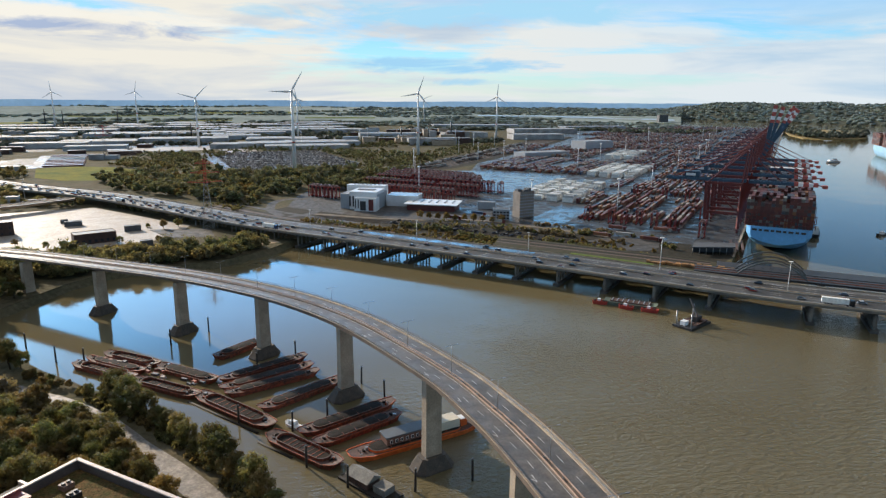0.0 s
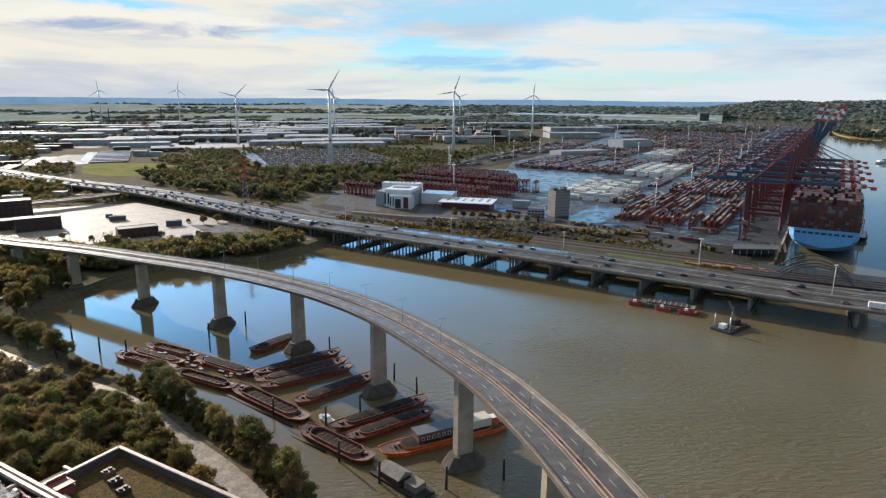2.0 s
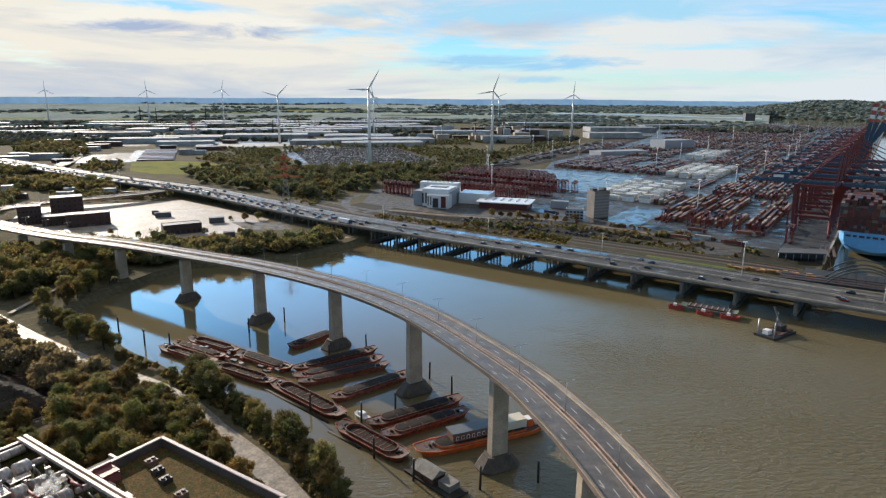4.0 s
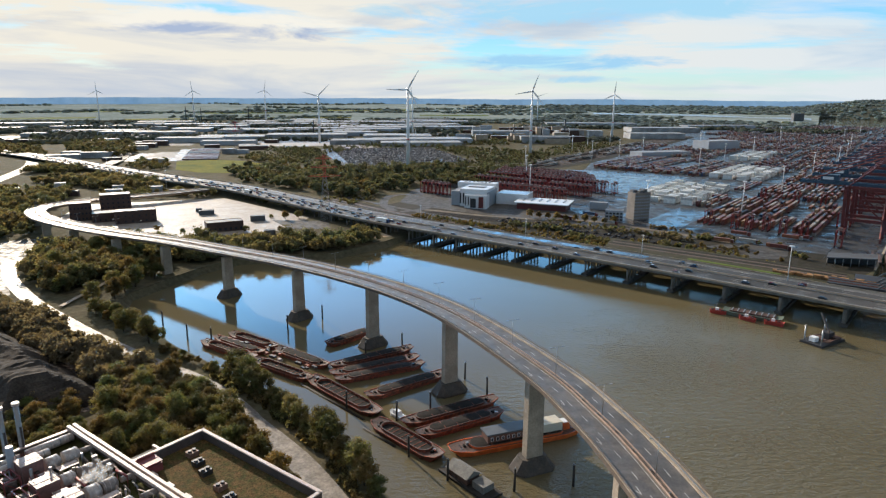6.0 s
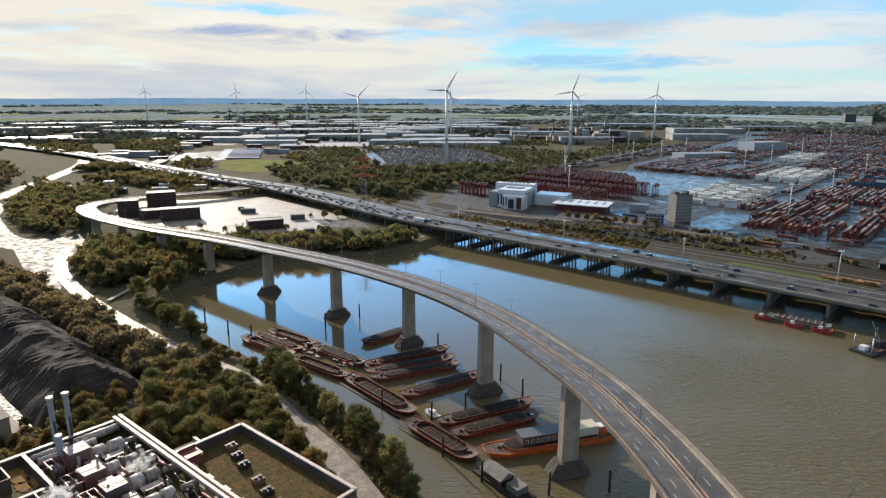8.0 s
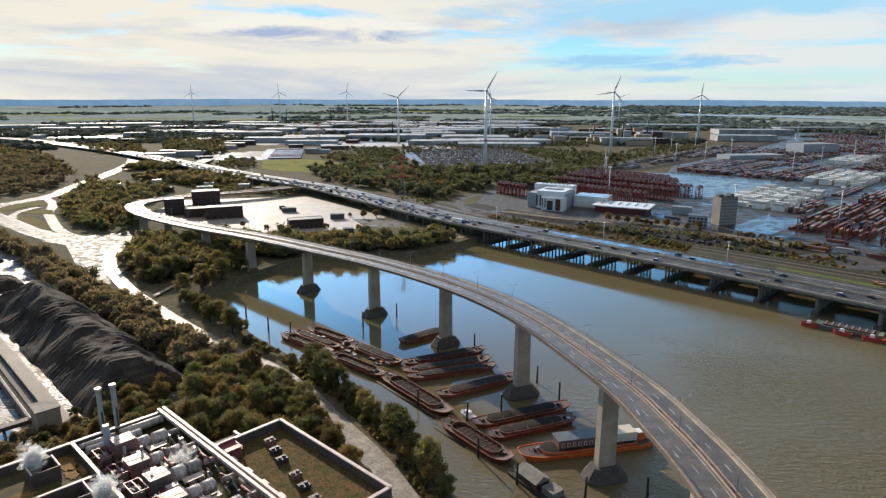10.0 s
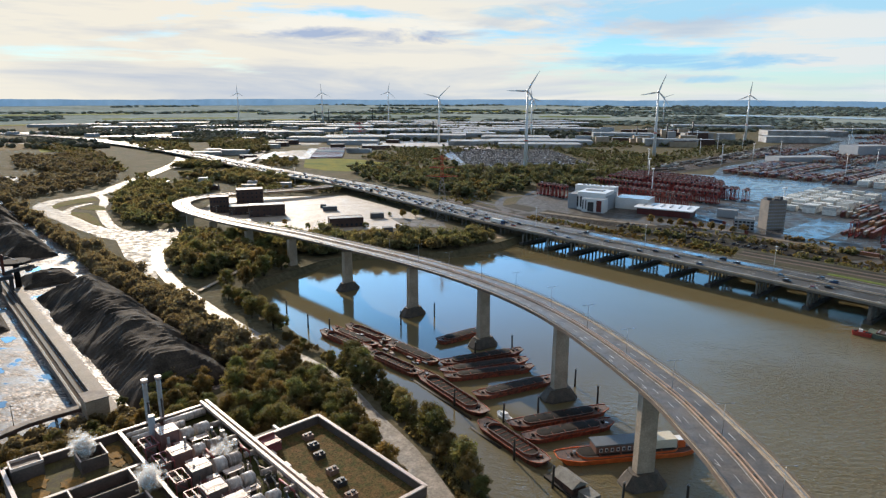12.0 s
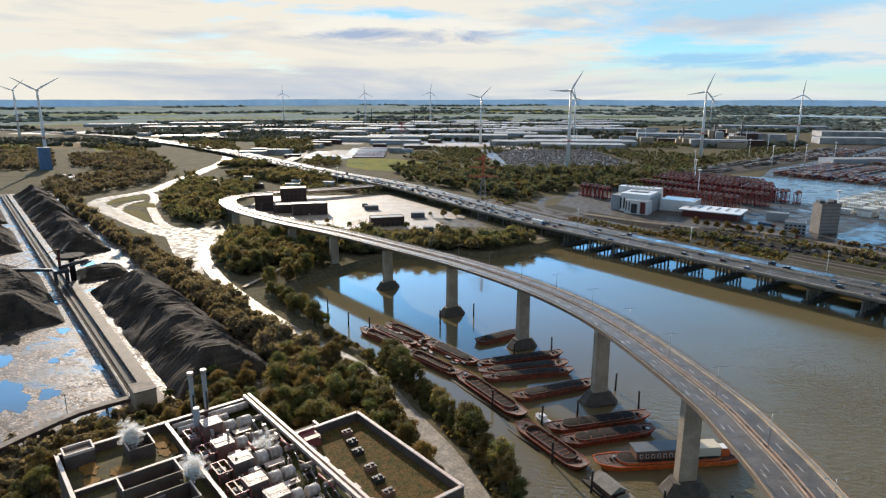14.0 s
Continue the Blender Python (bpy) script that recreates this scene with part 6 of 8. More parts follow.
# rooftop coolers on the planted roof
for k, (a, b) in enumerate(((38, -14.6), (43.5, -13.0), (49, -11.6), (58, -10.0), (64, -8.6), (70.5, -7.4))):
    u = pbox("cooler", a - 1.2, a + 1.2, b - 1.4, b + 1.4, RZ + 0.3, RZ + 1.7, DARK_STEEL if k in (1, 2, 4) else COOLER, label="rooftop cooler unit")
    for s in (-0.7, 0.7):
        c = plant(a, b + s, RZ + 1.7)
        part("fan_cowl", Shape().rod(c, c + Vector((0, 0, 0.5)), 0.55, 0.5, 10), DARK_STEEL, u)
for a in (40, 48, 56, 64, 72):
    c = plant(a, -0.9, RZ + 0.3)
    pbox("duct_end", a - 1.4, a + 1.4, -2.6, -0.7, RZ + 0.3, RZ + 1.9, COPING, label="pale duct end")
# big horizontal silencers, tanks and boxes
WRAP = material("silvery_wrap", (0.60, 0.55, 0.52), 0.4, vary=0.45, big=1.2, fine=0.3, alt=(0.33, 0.29, 0.27), bump=0.6)
DULL = material("dull_red_casing", (0.24, 0.13, 0.115), 0.6, vary=0.35, big=2, fine=0.3)
CASING = material("machine_casing", (0.17, 0.14, 0.128), 0.6, vary=0.5, big=1.6, fine=0.3, alt=(0.09, 0.07, 0.064))
TANK = material("pale_tank", (0.34, 0.29, 0.26), 0.45, vary=0.5, big=1.5, fine=0.3, alt=(0.19, 0.155, 0.14))
PINK_STEEL = material("red_steelwork", (0.28, 0.075, 0.075), 0.5, vary=0.3, big=2, fine=0.3)
for a, b0, b1, r in ((3.4, 2.2, 14.5, 1.25), (6.8, 10, 25, 1.1), (3.2, 16, 25.5, 0.8)):
    t = part("silencer", Shape().rod(plant(a, b0, RZ + 2.0), plant(a, b1, RZ + 2.0), r, n=16), WRAP, factory, "long silvery duct along the parapet")
    for k in range(5):
        c = plant(a, b0 + (b1 - b0) * (k + 0.5) / 5, RZ + 2.0)
        part("strap", Shape().rod(c - E2 * 0.08, c + E2 * 0.08, r + 0.07, n=16), STEEL, t)


def machine_unit(a, jog):
    """A gas-engine unit: tall casing, wrapped exhaust tanks across the roof, frames and pipes."""
    rnd = random.Random(int(a * 10))
    h = rnd.uniform(4.2, 6.6)
    house = pbox("filter_house", a - 2.6, a + 2.2, 15.2 + jog, 20.4 + jog, RZ + 0.3, RZ + h, rnd.choice((CASING, CASING, TANK, DULL)), label="tall brown-grey machine casing")
    pbox("casing_roof", a - 2.7, a + 2.3, 15.1 + jog, 20.5 + jog, RZ + h, RZ + h + 0.2, COPING, house)
    for sx, sy in ((-1, 0), (1, 0), (0, -1), (0, 1)):
        p = plant(a - 0.2 + sx * 2.3 - (2.3 if sy else 0), 17.8 + jog + sy * 2.5 - (2.5 if sx else 0), RZ + h + 1.2)
        q = plant(a - 0.2 + sx * 2.3 + (2.3 if sy else 0), 17.8 + jog + sy * 2.5 + (2.5 if sx else 0), RZ + h + 1.2)
        rail = Shape().rod(p, q, 0.07, n=4).rod(p - Vector((0, 0, 0.5)), q - Vector((0, 0, 0.5)), 0.05, n=4)
        for u in (0, 0.33, 0.66, 1):
            rail.rod(p.lerp(q, u) - Vector((0, 0, 1.1)), p.lerp(q, u), 0.05, n=4)
        part("handrail", rail, PINK_STEEL if sx else COPING, house)
    for k, (b0, b1, r) in enumerate(((11.2 + rnd.uniform(-0.4, 0.6), 14.6 - rnd.uniform(0, 1), rnd.uniform(1.6, 2.1)), (6.6 + rnd.uniform(-0.8, 1.0), 10.2 + rnd.uniform(-0.6, 0.3), rnd.uniform(1.3, 1.9)))):
        t = part("silencer", Shape().rod(plant(a, b0 + jog, RZ + 2.9), plant(a, b1 + jog, RZ + 2.9), r, n=16).rod(plant(a, b0 - 0.5 + jog, RZ + 2.9), plant(a, b0 + jog, RZ + 2.9), r * 0.6, r, 16), rnd.choice((WRAP, WRAP, WRAP, TANK)), factory, "white-wrapped exhaust silencer")
        for u in (0.15, 0.5, 0.85):
            c = plant(a, b0 + jog + (b1 - b0) * u, RZ + 2.9)
            part("strap", Shape().rod(c - E2 * 0.07, c + E2 * 0.07, r + 0.05, n=16), WRAP, t)
        c = plant(a, (b0 + b1) / 2 + jog, RZ + 0.3)
        part("saddle", Shape().box(tuple(c), (2.4, 2.2, 1.4), BT), DARK_STEEL, t)
    part("exhaust_pipe", Shape().rod(plant(a, 1.6, RZ + 2.6), plant(a, 5.2 + jog, RZ + 2.8), 0.8, n=12).rod(plant(a, 1.9, RZ + 0.3), plant(a, 1.9, RZ + 2.6), 0.5, n=10), TANK, factory, "pale exhaust pipe")
    frame_ = Shape()
    for da in (-3.2, 3.0):
        for b in (21.2, 25.0):
            frame_.beam(plant(a + da, b, RZ + 0.3), plant(a + da, b, RZ + 4.2), 0.25, 0.25)
        frame_.beam(plant(a + da, 21.2, RZ + 4.2), plant(a + da, 25.0, RZ + 4.2), 0.3, 0.3).beam(plant(a + da, 21.2, RZ + 0.6), plant(a + da, 25.0, RZ + 4.0), 0.18, 0.18)
    for b in (21.2, 23.1, 25.0):
        frame_.beam(plant(a - 3.2, b, RZ + 4.2), plant(a + 3.0, b, RZ + 4.2), 0.3, 0.3)
    part("pipe_rack", frame_, PINK_STEEL, factory, "dark red steel pipe rack")
    part("fan_box", Shape().box(tuple(plant(a + 0.2, 23.1, RZ + 1.0)), (4.2, 2.6, 2.2), BT).rod(plant(a + 0.2, 23.1, RZ + 3.2), plant(a + 0.2, 23.1, RZ + 3.8), 1.0, n=12), CASING, factory, "grey fan box")
    plat = pbox("platform", a + 3.2, a + 5.6, 8 + jog, 13 + jog, RZ + 2.6, RZ + 2.8, COPING, label="pale grating platform")
    rail = Shape()
    for p, q in (((a + 3.2, 8), (a + 5.6, 8)), ((a + 5.6, 8), (a + 5.6, 13)), ((a + 5.6, 13), (a + 3.2, 13))):
        for zz in (0.6, 1.1):
            rail.rod(plant(p[0], p[1] + jog, RZ + 2.8 + zz), plant(q[0], q[1] + jog, RZ + 2.8 + zz), 0.05, n=4)
        rail.rod(plant(p[0], p[1] + jog, RZ + 0.3), plant(p[0], p[1] + jog, RZ + 3.9), 0.07, n=4)
    part("handrail", rail, COPING, plat)
    for _ in range(7):
        x, y = a + rnd.uniform(-4.6, 5.6), rnd.uniform(2.4, 25)
        s1, s2, s3 = rnd.uniform(0.4, 1.5), rnd.uniform(0.4, 1.5), rnd.uniform(0.6, 3.4)
        pbox("small_unit", x, x + s1, y, y + s2, RZ + 0.3, RZ + 0.3 + s3, rnd.choice((WRAP, TANK, CASING, PINK_STEEL, DARK_STEEL, COPING)))
    for _ in range(3):
        x, y = a + rnd.uniform(-4, 5), rnd.uniform(4, 22)
        part("flue", Shape().rod(plant(x, y, RZ + 0.3), plant(x, y, RZ + rnd.uniform(3, 7)), rnd.uniform(0.15, 0.4), n=8), rnd.choice((STEEL, TANK, DARK_STEEL)), factory, "upright flue pipe")
    pbox("control_box", a + 3.6, a + 5.4, 14.5 + jog, 17.5 + jog, RZ + 0.3, RZ + 3.2, WRAP, label="white control cabinet")
    for k in range(4):
        b = 3.4 + 2.1 * k
        part("branch_pipe", Shape().rod(plant(a + 1.9, b + jog, RZ + 2.2), plant(a + 4.4, b + jog, RZ + 1.6), 0.22, n=8).rod(plant(a + 4.4, b + jog, RZ + 0.3), plant(a + 4.4, b + jog, RZ + 1.7), 0.24, n=8), TANK if k % 2 else STEEL, factory)


for k in range(9):
    machine_unit(15.0 + 11.2 * k, 0.8 * (k % 2))
random.seed(8)
for k in range(40):
    a, b = random.uniform(8, 100), random.choice((2.6, 4.0, 21, 22.5, 24, 25.4, 12, 9))
    l = random.uniform(2, 9)
    if k % 2:
        pq = (plant(a, b, RZ + random.uniform(0.8, 3.6)), plant(a + l, b, RZ + random.uniform(0.8, 3.6)))
    else:
        pq = (plant(a, b, RZ + 1.2), plant(a, min(25.5, b + l), RZ + 1.2))
    part("pipe_run", Shape().rod(*pq, random.uniform(0.15, 0.4), n=8).rod((pq[0].x, pq[0].y, RZ + 0.2), pq[0], 0.12, n=5).rod((pq[1].x, pq[1].y, RZ + 0.2), pq[1], 0.12, n=5), random.choice((TANK, STEEL, PINK_STEEL, COPING)), factory, "rooftop pipe on props")
# red stair tower by the parapet
for k in range(3):
    pbox("stair_frame", 33.5 + 2 * k, 33.8 + 2 * k, -6, -1.2, RZ + 0.3, RZ + 4.2 - 0.8 * k, PINK_STEEL)
pbox("stair_platform", 33.5, 38, -6, -1.2, RZ + 3.0, RZ + 3.3, PINK_STEEL, label="red steel stair platform")
# chimneys
for a, b in ((-0.9, 17.8), (-0.7, 13.8)):
    c = plant(a, b, LAND)
    ch = part("chimney", Shape().rod(c, c + Vector((0, 0, 30)), 0.75, 0.7, 14), STEEL, factory, "slim grey steel chimney")
    part("chimney_rim", Shape().rod(c + Vector((0, 0, 29.4)), c + Vector((0, 0, 30.3)), 0.98, 0.98, 14), COPING, ch)
    part("ladder_cage", Shape().box(tuple(plant(a + 0.9, b, RZ)), (0.5, 0.5, 9), BT), DARK_STEEL, ch)
c = plant(11, 20.5, RZ)
part("vent_pipe", Shape().rod(c, c + Vector((0, 0, 10)), 0.95, n=12), GREY_PANEL, factory, "short blue-grey vent pipe")
# sunken cooling bays and louvred houses on the moss roof
for a0, a1, b0, b1 in ((6, 13, 33.2, 40), (24.5, 32, 31.5, 46), (38, 46, 31.5, 46), (52, 60, 31.5, 46), (66, 74, 31.5, 46)):
    for e in ((a0, a1, b0, b0 + 0.4), (a0, a1, b1 - 0.4, b1), (a0, a0 + 0.4, b0 + 0.4, b1 - 0.4), (a1 - 0.4, a1, b0 + 0.4, b1 - 0.4)):
        pbox("bay_wall", *e, RZ + 0.3, RZ + 4.0, PLANT_WALL)
    pbox("bay_floor", a0 + 0.4, a1 - 0.4, b0 + 0.4, b1 - 0.4, RZ + 0.3, RZ + 0.7, DARK_STEEL, label="dark louvred bay")
    pbox("bay_coping", a0 - 0.15, a1 + 0.15, b0 - 0.1, b0 + 0.25, RZ + 4.0, RZ + 4.2, COPING)
    pbox("bay_coping", a0 - 0.15, a1 + 0.15, b1 - 0.25, b1 + 0.1, RZ + 4.0, RZ + 4.2, COPING)
moss_rnd = random.Random(5)
for ca, cb, ra, rb in ((7, 30, 5.0, 2.2), (13.5, 31, 3.0, 1.8), (15.5, 43, 3.2, 3.0), (9, 49.5, 4.6, 2.2), (16, 50.5, 2.6, 2.2), (13, 28.6, 4.0, 1.0)):
    ring = []
    for k in range(22):
        q = 2 * math.pi * k / 22
        w = moss_rnd.uniform(0.72, 1.12)
        ring.append(tuple(plant(ca + ra * w * math.cos(q), cb + rb * w * math.sin(q))[:2]))
    part("moss_bed", Shape().prism(ring, RZ + 0.2, RZ + 0.5), MOSS, factory, "orange-yellow moss bed")
pbox("cross_wall", 20.2, 20.8, 27.2, 55, RZ + 0.3, RZ + 1.6, PLANT_WALL)
pbox("cross_coping", 20.0, 21.0, 27.2, 55, RZ + 1.6, RZ + 1.8, COPING)
pbox("stair_house", 0.8, 6, 47.2, 54.6, RZ + 0.3, RZ + 4.0, PLANT_WALL, label="dark stair house with pale rim")
for e in ((0.7, 6.1, 47.1, 47.5), (0.7, 6.1, 54.3, 54.7), (0.7, 1.1, 47.5, 54.3), (5.7, 6.1, 47.5, 54.3)):
    pbox("stair_rim", *e, RZ + 4.0, RZ + 4.8, COPING)
for a, b in ((8, 38), (30, 29), (38, 39), (60, 29.5)):
    c = plant(a, b, RZ + 0.3)
    part("vent", Shape().rod(c, c + Vector((0, 0, 2.6)), 1.3, 1.1, 12).rod(c + Vector((0, 0, 2.6)), c + Vector((0, 0, 3.0)), 1.3, 1.3, 12), STEEL, factory, "round steam vent")
# garden behind the green roof wall
pbox("terrace", 20, 31, -13, -0.8, LAND - 0.5, RZ - 3, DARK_CONCRETE, label="lower dark terrace roof")
pbox("terrace_coping", 19.6, 31.1, -13.4, -12.6, RZ - 3, RZ - 2, COPING)

# ---- coal yard ----
MUD = mud_material("wet_muddy_yard")
CD = Vector((0.88, -0.475, 0))  # towards the near end of the conveyor
CN = Vector((0.475, 0.88, 0))
C0 = Vector((-196.3, 156.1, LAND))


def yardc(u, v, z=0.0):
    """u metres back along the conveyor from its near end, v metres to the road side."""
    return C0 - CD * u + CN * v + Vector((0, 0, z))


sheet("coal_yard", [tuple(yardc(u, v)[:2]) for u, v in ((-6, 10), (-14, 58), (60, 60), (240, 50), (520, 60), (660, 60), (660, -160), (-30, -160), (-26, -100), (-12, -50), (-3, -22), (-3, 0))], LAND + 0.06, MUD, "wet muddy coal yard with pale dried patches")
PUDDLE = material("puddle_water", (0.05, 0.05, 0.05), 0.04, vary=0.1, big=5, fine=1)
random.seed(14)
for u, v, ru, rv in ((36, -40, 17, 9), (46, -58, 24, 12), (30, -26, 6, 4), (110, -33, 15, 4), (106, -11, 5, 3), (80, -38, 9, 4), (-2, -10.5, 5, 3.4), (248, 22, 14, 5), (150, -100, 30, 9), (66, -20, 4, 2.4)):
    pts = []
    ph = random.uniform(0, 6)
    for k in range(72):
        q = 2 * math.pi * k / 72
        s = 0.9 + 0.16 * math.sin(3 * q + ph) + 0.1 * math.sin(7 * q + 2 * ph) + random.uniform(-0.09, 0.09)
        pts.append(tuple(yardc(u + ru * s * math.cos(q), v + rv * s * math.sin(q))[:2]))
    solid("puddle", Shape().prism(pts, LAND - 0.1, LAND + 0.10), PUDDLE, "shallow puddle mirroring the sky", "puddle", "yard puddles", "structure")
WALL_PALE = material("pale_dusty_wall", (0.23, 0.19, 0.165), 0.75, vary=0.4, big=4, fine=0.5, alt=(0.13, 0.108, 0.092), spec=0.2)
TRACK_DUST = material("dusty_track_bed", (0.085, 0.066, 0.052), 0.9, vary=0.5, big=3, fine=0.4, alt=(0.045, 0.037, 0.031), spec=0.08, bump=0.4)
material("pale_service_road", (0.22, 0.19, 0.165), 0.7, vary=0.4, big=9, fine=0.7, alt=(0.15, 0.13, 0.114), bump=0.4, spec=0.2)
conv = thing("conveyor_track", "long walled stacker track through the coal yard", "conveyor")
part("bed", Shape().beam(yardc(3, 0, 0.9), yardc(640, 0, 0.9), 5.6, 1.8), TRACK_DUST, conv, "dusty track bed")
for s in (-1, 1):
    part("side_wall", Shape().beam(yardc(3, s * 3.0, 1.6), yardc(640, s * 3.0, 1.6), 0.5, 3.2), WALL_PALE, conv, "pale side wall")
    part("rail", Shape().beam(yardc(3, s * 2.0, 1.9), yardc(640, s * 2.0, 1.9), 0.25, 0.25), DARK_STEEL, conv)
part("belt", Shape().beam(yardc(3, 0.3, 2.0), yardc(640, 0.3, 2.0), 1.4, 0.4), RUBBER, conv, "dark conveyor belt")
part("side_road", Shape().beam(yardc(-5, 6.6, 0.1), yardc(200, 5.6, 0.1), 5.6, 0.12), MATS["pale_service_road"], conv, "pale dusty service road")
part("head_house", Shape().box(tuple(yardc(-1.6, 1.6, 0)), (9, 7.6, 7.0), math.degrees(math.atan2(CD.y, CD.x))), CONCRETE, conv, "concrete end block")
part("head_roof", Shape().box(tuple(yardc(-1.6, 1.6, 7.0)), (9.4, 8.0, 0.4), math.degrees(math.atan2(CD.y, CD.x))), WALL_PALE, conv)
# raised curving belt away from the end block
belt = [yardc(-1, -3, 3.4), yardc(-2, -20, 3.4), yardc(-8, -34, 3.4), yardc(-15, -47, 3.6), yardc(-34, -80, 4), yardc(-60, -120, 4.5)]
fr = framed([tuple(p) for p in spline([tuple(p) for p in belt], 6)])
bridge_belt = thing("belt_bridge", "raised covered conveyor bridge curving past the plant", "conveyor")
part("gallery", Shape().sweep(fr, [(-1.2, -0.9), (1.2, -0.9), (1.2, 0.5), (-1.2, 0.5)]), DECK_GREY, bridge_belt)
part("gallery_roof", Shape().sweep(fr, [(-1.5, 0.5), (1.5, 0.5), (1.5, 0.7), (-1.5, 0.7)]), WALL_PALE, bridge_belt, "pale gallery roof")
for s in range(8, int(length_of(fr)), 22):
    p, sd, d = at_length(fr, s)
    part("trestle", Shape().beam(p - Vector((0, 0, 0.8)) - sd * 1.2, Vector((p.x, p.y, LAND)) - sd * 1.8, 0.4, 0.4).beam(p - Vector((0, 0, 0.8)) + sd * 1.2, Vector((p.x, p.y, LAND)) + sd * 1.8, 0.4, 0.4), DARK_STEEL, bridge_belt)


def coal_heap(u0, u1, v0, v1, h, seed, label="ridged heap of black coal in the yard"):
    """A long ridged heap with furrowed flanks."""
    noise_at = Vector((seed * 7.3, 0, 0))
    nu, nv = max(10, int((u1 - u0) / 1.6)), max(10, int((v1 - v0) / 1.3))
    rows = []
    for i in range(nu + 1):
        row = []
        for j in range(nv + 1):
            a, b = i / nu, j / nv
            ea, eb = min(a, 1 - a) * (u1 - u0), min(b, 1 - b) * (v1 - v0)
            rim = min(ea, eb * 1.05)
            zz = min(h, rim * 0.72)
            cap = h * (0.82 + 0.18 * math.sin(a * 9 + seed))
            zz = min(zz, cap) if zz < cap else cap + 0.25 * (zz - cap)
            p = yardc(u0 + (u1 - u0) * a, v0 + (v1 - v0) * b)
            k = min(1, rim / 2.0)
            furrow = 0.5 * math.sin((u1 - u0) * a * 1.9 + 0.6 * math.sin(b * 9)) * max(0, 1 - abs(zz / h - 0.5) * 1.7)
            zz += k * (1.1 * noise.noise(p * 0.09 + noise_at) * 2 + 0.5 * noise.noise(p * 0.35) + furrow)
            row.append((p.x, p.y, LAND - 0.1 + max(0, zz)))
        rows.append(row)
    return solid("coal_mound", Shape().loft(rows, closed=False, caps=False), COAL, label, "coal heap", "coal heaps", "")


coal_heap(-8, 92, 12, 55, 13, 1)
coal_heap(62, 170, 11, 54, 17, 2)
coal_heap(194, 228, 9, 40, 6, 4, "low mound of coal in the yard")
coal_heap(276, 432, 8, 44, 16, 5)
coal_heap(440, 640, 8, 46, 18, 6)
coal_heap(118, 236, -84, -8, 15, 7)
coal_heap(312, 424, -84, -9, 14, 8)
coal_heap(448, 600, -90, -9, 16, 9)
for k in range(24):
    c = yardc(-2 + 5 * k, 57 - 0.07 * k)
    solid("fence_slab", Shape().box((c.x, c.y, LAND - 0.2), (4.7, 0.4, 2.0), math.degrees(math.atan2(CD.y, CD.x))), WALL_PALE, "pale concrete slab of the coal yard wall", "wall", "coal yard wall", "")
# stacker on its track
st = thing("stacker", "dark stacker-reclaimer straddling the conveyor track", "machine", Matrix.Translation(yardc(190, 0, 2)) @ pose(0, 0, 0, 0, 0, math.degrees(math.atan2(CD.y, CD.x))))
part("portal", Shape().box((-4, -3, 0), (1.2, 1.2, 8)).box((4, -3, 0), (1.2, 1.2, 8)).box((-4, 3, 0), (1.2, 1.2, 8)).box((4, 3, 0), (1.2, 1.2, 8)).box((0, 0, 8), (11, 8, 2)), DARK_STEEL, st)
part("boom", Shape().beam((0, 0, 9), (-14, -24, 10), 1.6, 1.8).rod((-14, -24, 7.6), (-14, -24, 10.6), 2.4, n=10), DARK_STEEL, st)
part("counter_boom", Shape().beam((0, 0, 11), (-4, 14, 12), 2.2, 2.0), DARK_STEEL, st)
part("mast", Shape().beam((0, 0, 10), (0, 0, 22), 1.4, 1.4), RUST, st)
part("stay", Shape().rod((0, 0, 22), (-14, -24, 10.8), 0.15, n=5).rod((0, 0, 22), (-4, 14, 12.6), 0.15, n=5), DARK_STEEL, st)
part("round_hopper", Shape().rod((-14, 8, 13), (-14, 8, 14.4), 8.5, 8.0, 22).rod((-14, 8, -2), (-14, 8, 13), 1.7, n=10), RUST_DARK, st, "flat round hopper on a post")
c = yardc(5, -23)
t = thing("lamp_post", "dark yard lamp post with crossed arms", "lamp", pose(c.x, c.y, LAND))
part("pole", Shape().rod((0, 0, 0), (0, 0, 9), 0.16, 0.12, 7), DARK_STEEL, t)
part("arm", Shape().rod((-1.3, 0, 8.6), (1.3, 0, 8.6), 0.08, n=5).rod((0, -1.3, 8.6), (0, 1.3, 8.6), 0.08, n=5), DARK_STEEL, t)
# blue silo building at the far end of the yard
block("blue_bunker", "tall blue clad bunker house beside the coal yard", -985, 668, 22, 16, 34, -30, material("blue_cladding", (0.08, 0.16, 0.30), 0.5, vary=0.2, big=8, fine=1), ROOF_DARK)
block("pale_roof_shed", "long low shed at the end of the yard", -820, 590, 90, 12, 5, -28, DARK_STEEL, ROOF_PALE)

# steam drifting from the roof vents
STEAM = bpy.data.materials.new("white_steam")
STEAM.use_nodes = True
sn, sl = STEAM.node_tree.nodes, STEAM.node_tree.links
sn.clear()
s_out, s_mix, s_clear, s_half = sn.new("ShaderNodeOutputMaterial"), sn.new("ShaderNodeMixShader"), sn.new("ShaderNodeBsdfTransparent"), sn.new("ShaderNodeMixShader")
s_d, s_t = sn.new("ShaderNodeBsdfDiffuse"), sn.new("ShaderNodeBsdfTranslucent")
s_d.inputs["Color"].default_value = s_t.inputs["Color"].default_value = (0.97, 0.96, 0.94, 1)
s_mix.inputs[0].default_value = 0.22
sl.new(s_d.outputs[0], s_half.inputs[1]); sl.new(s_t.outputs[0], s_half.inputs[2])
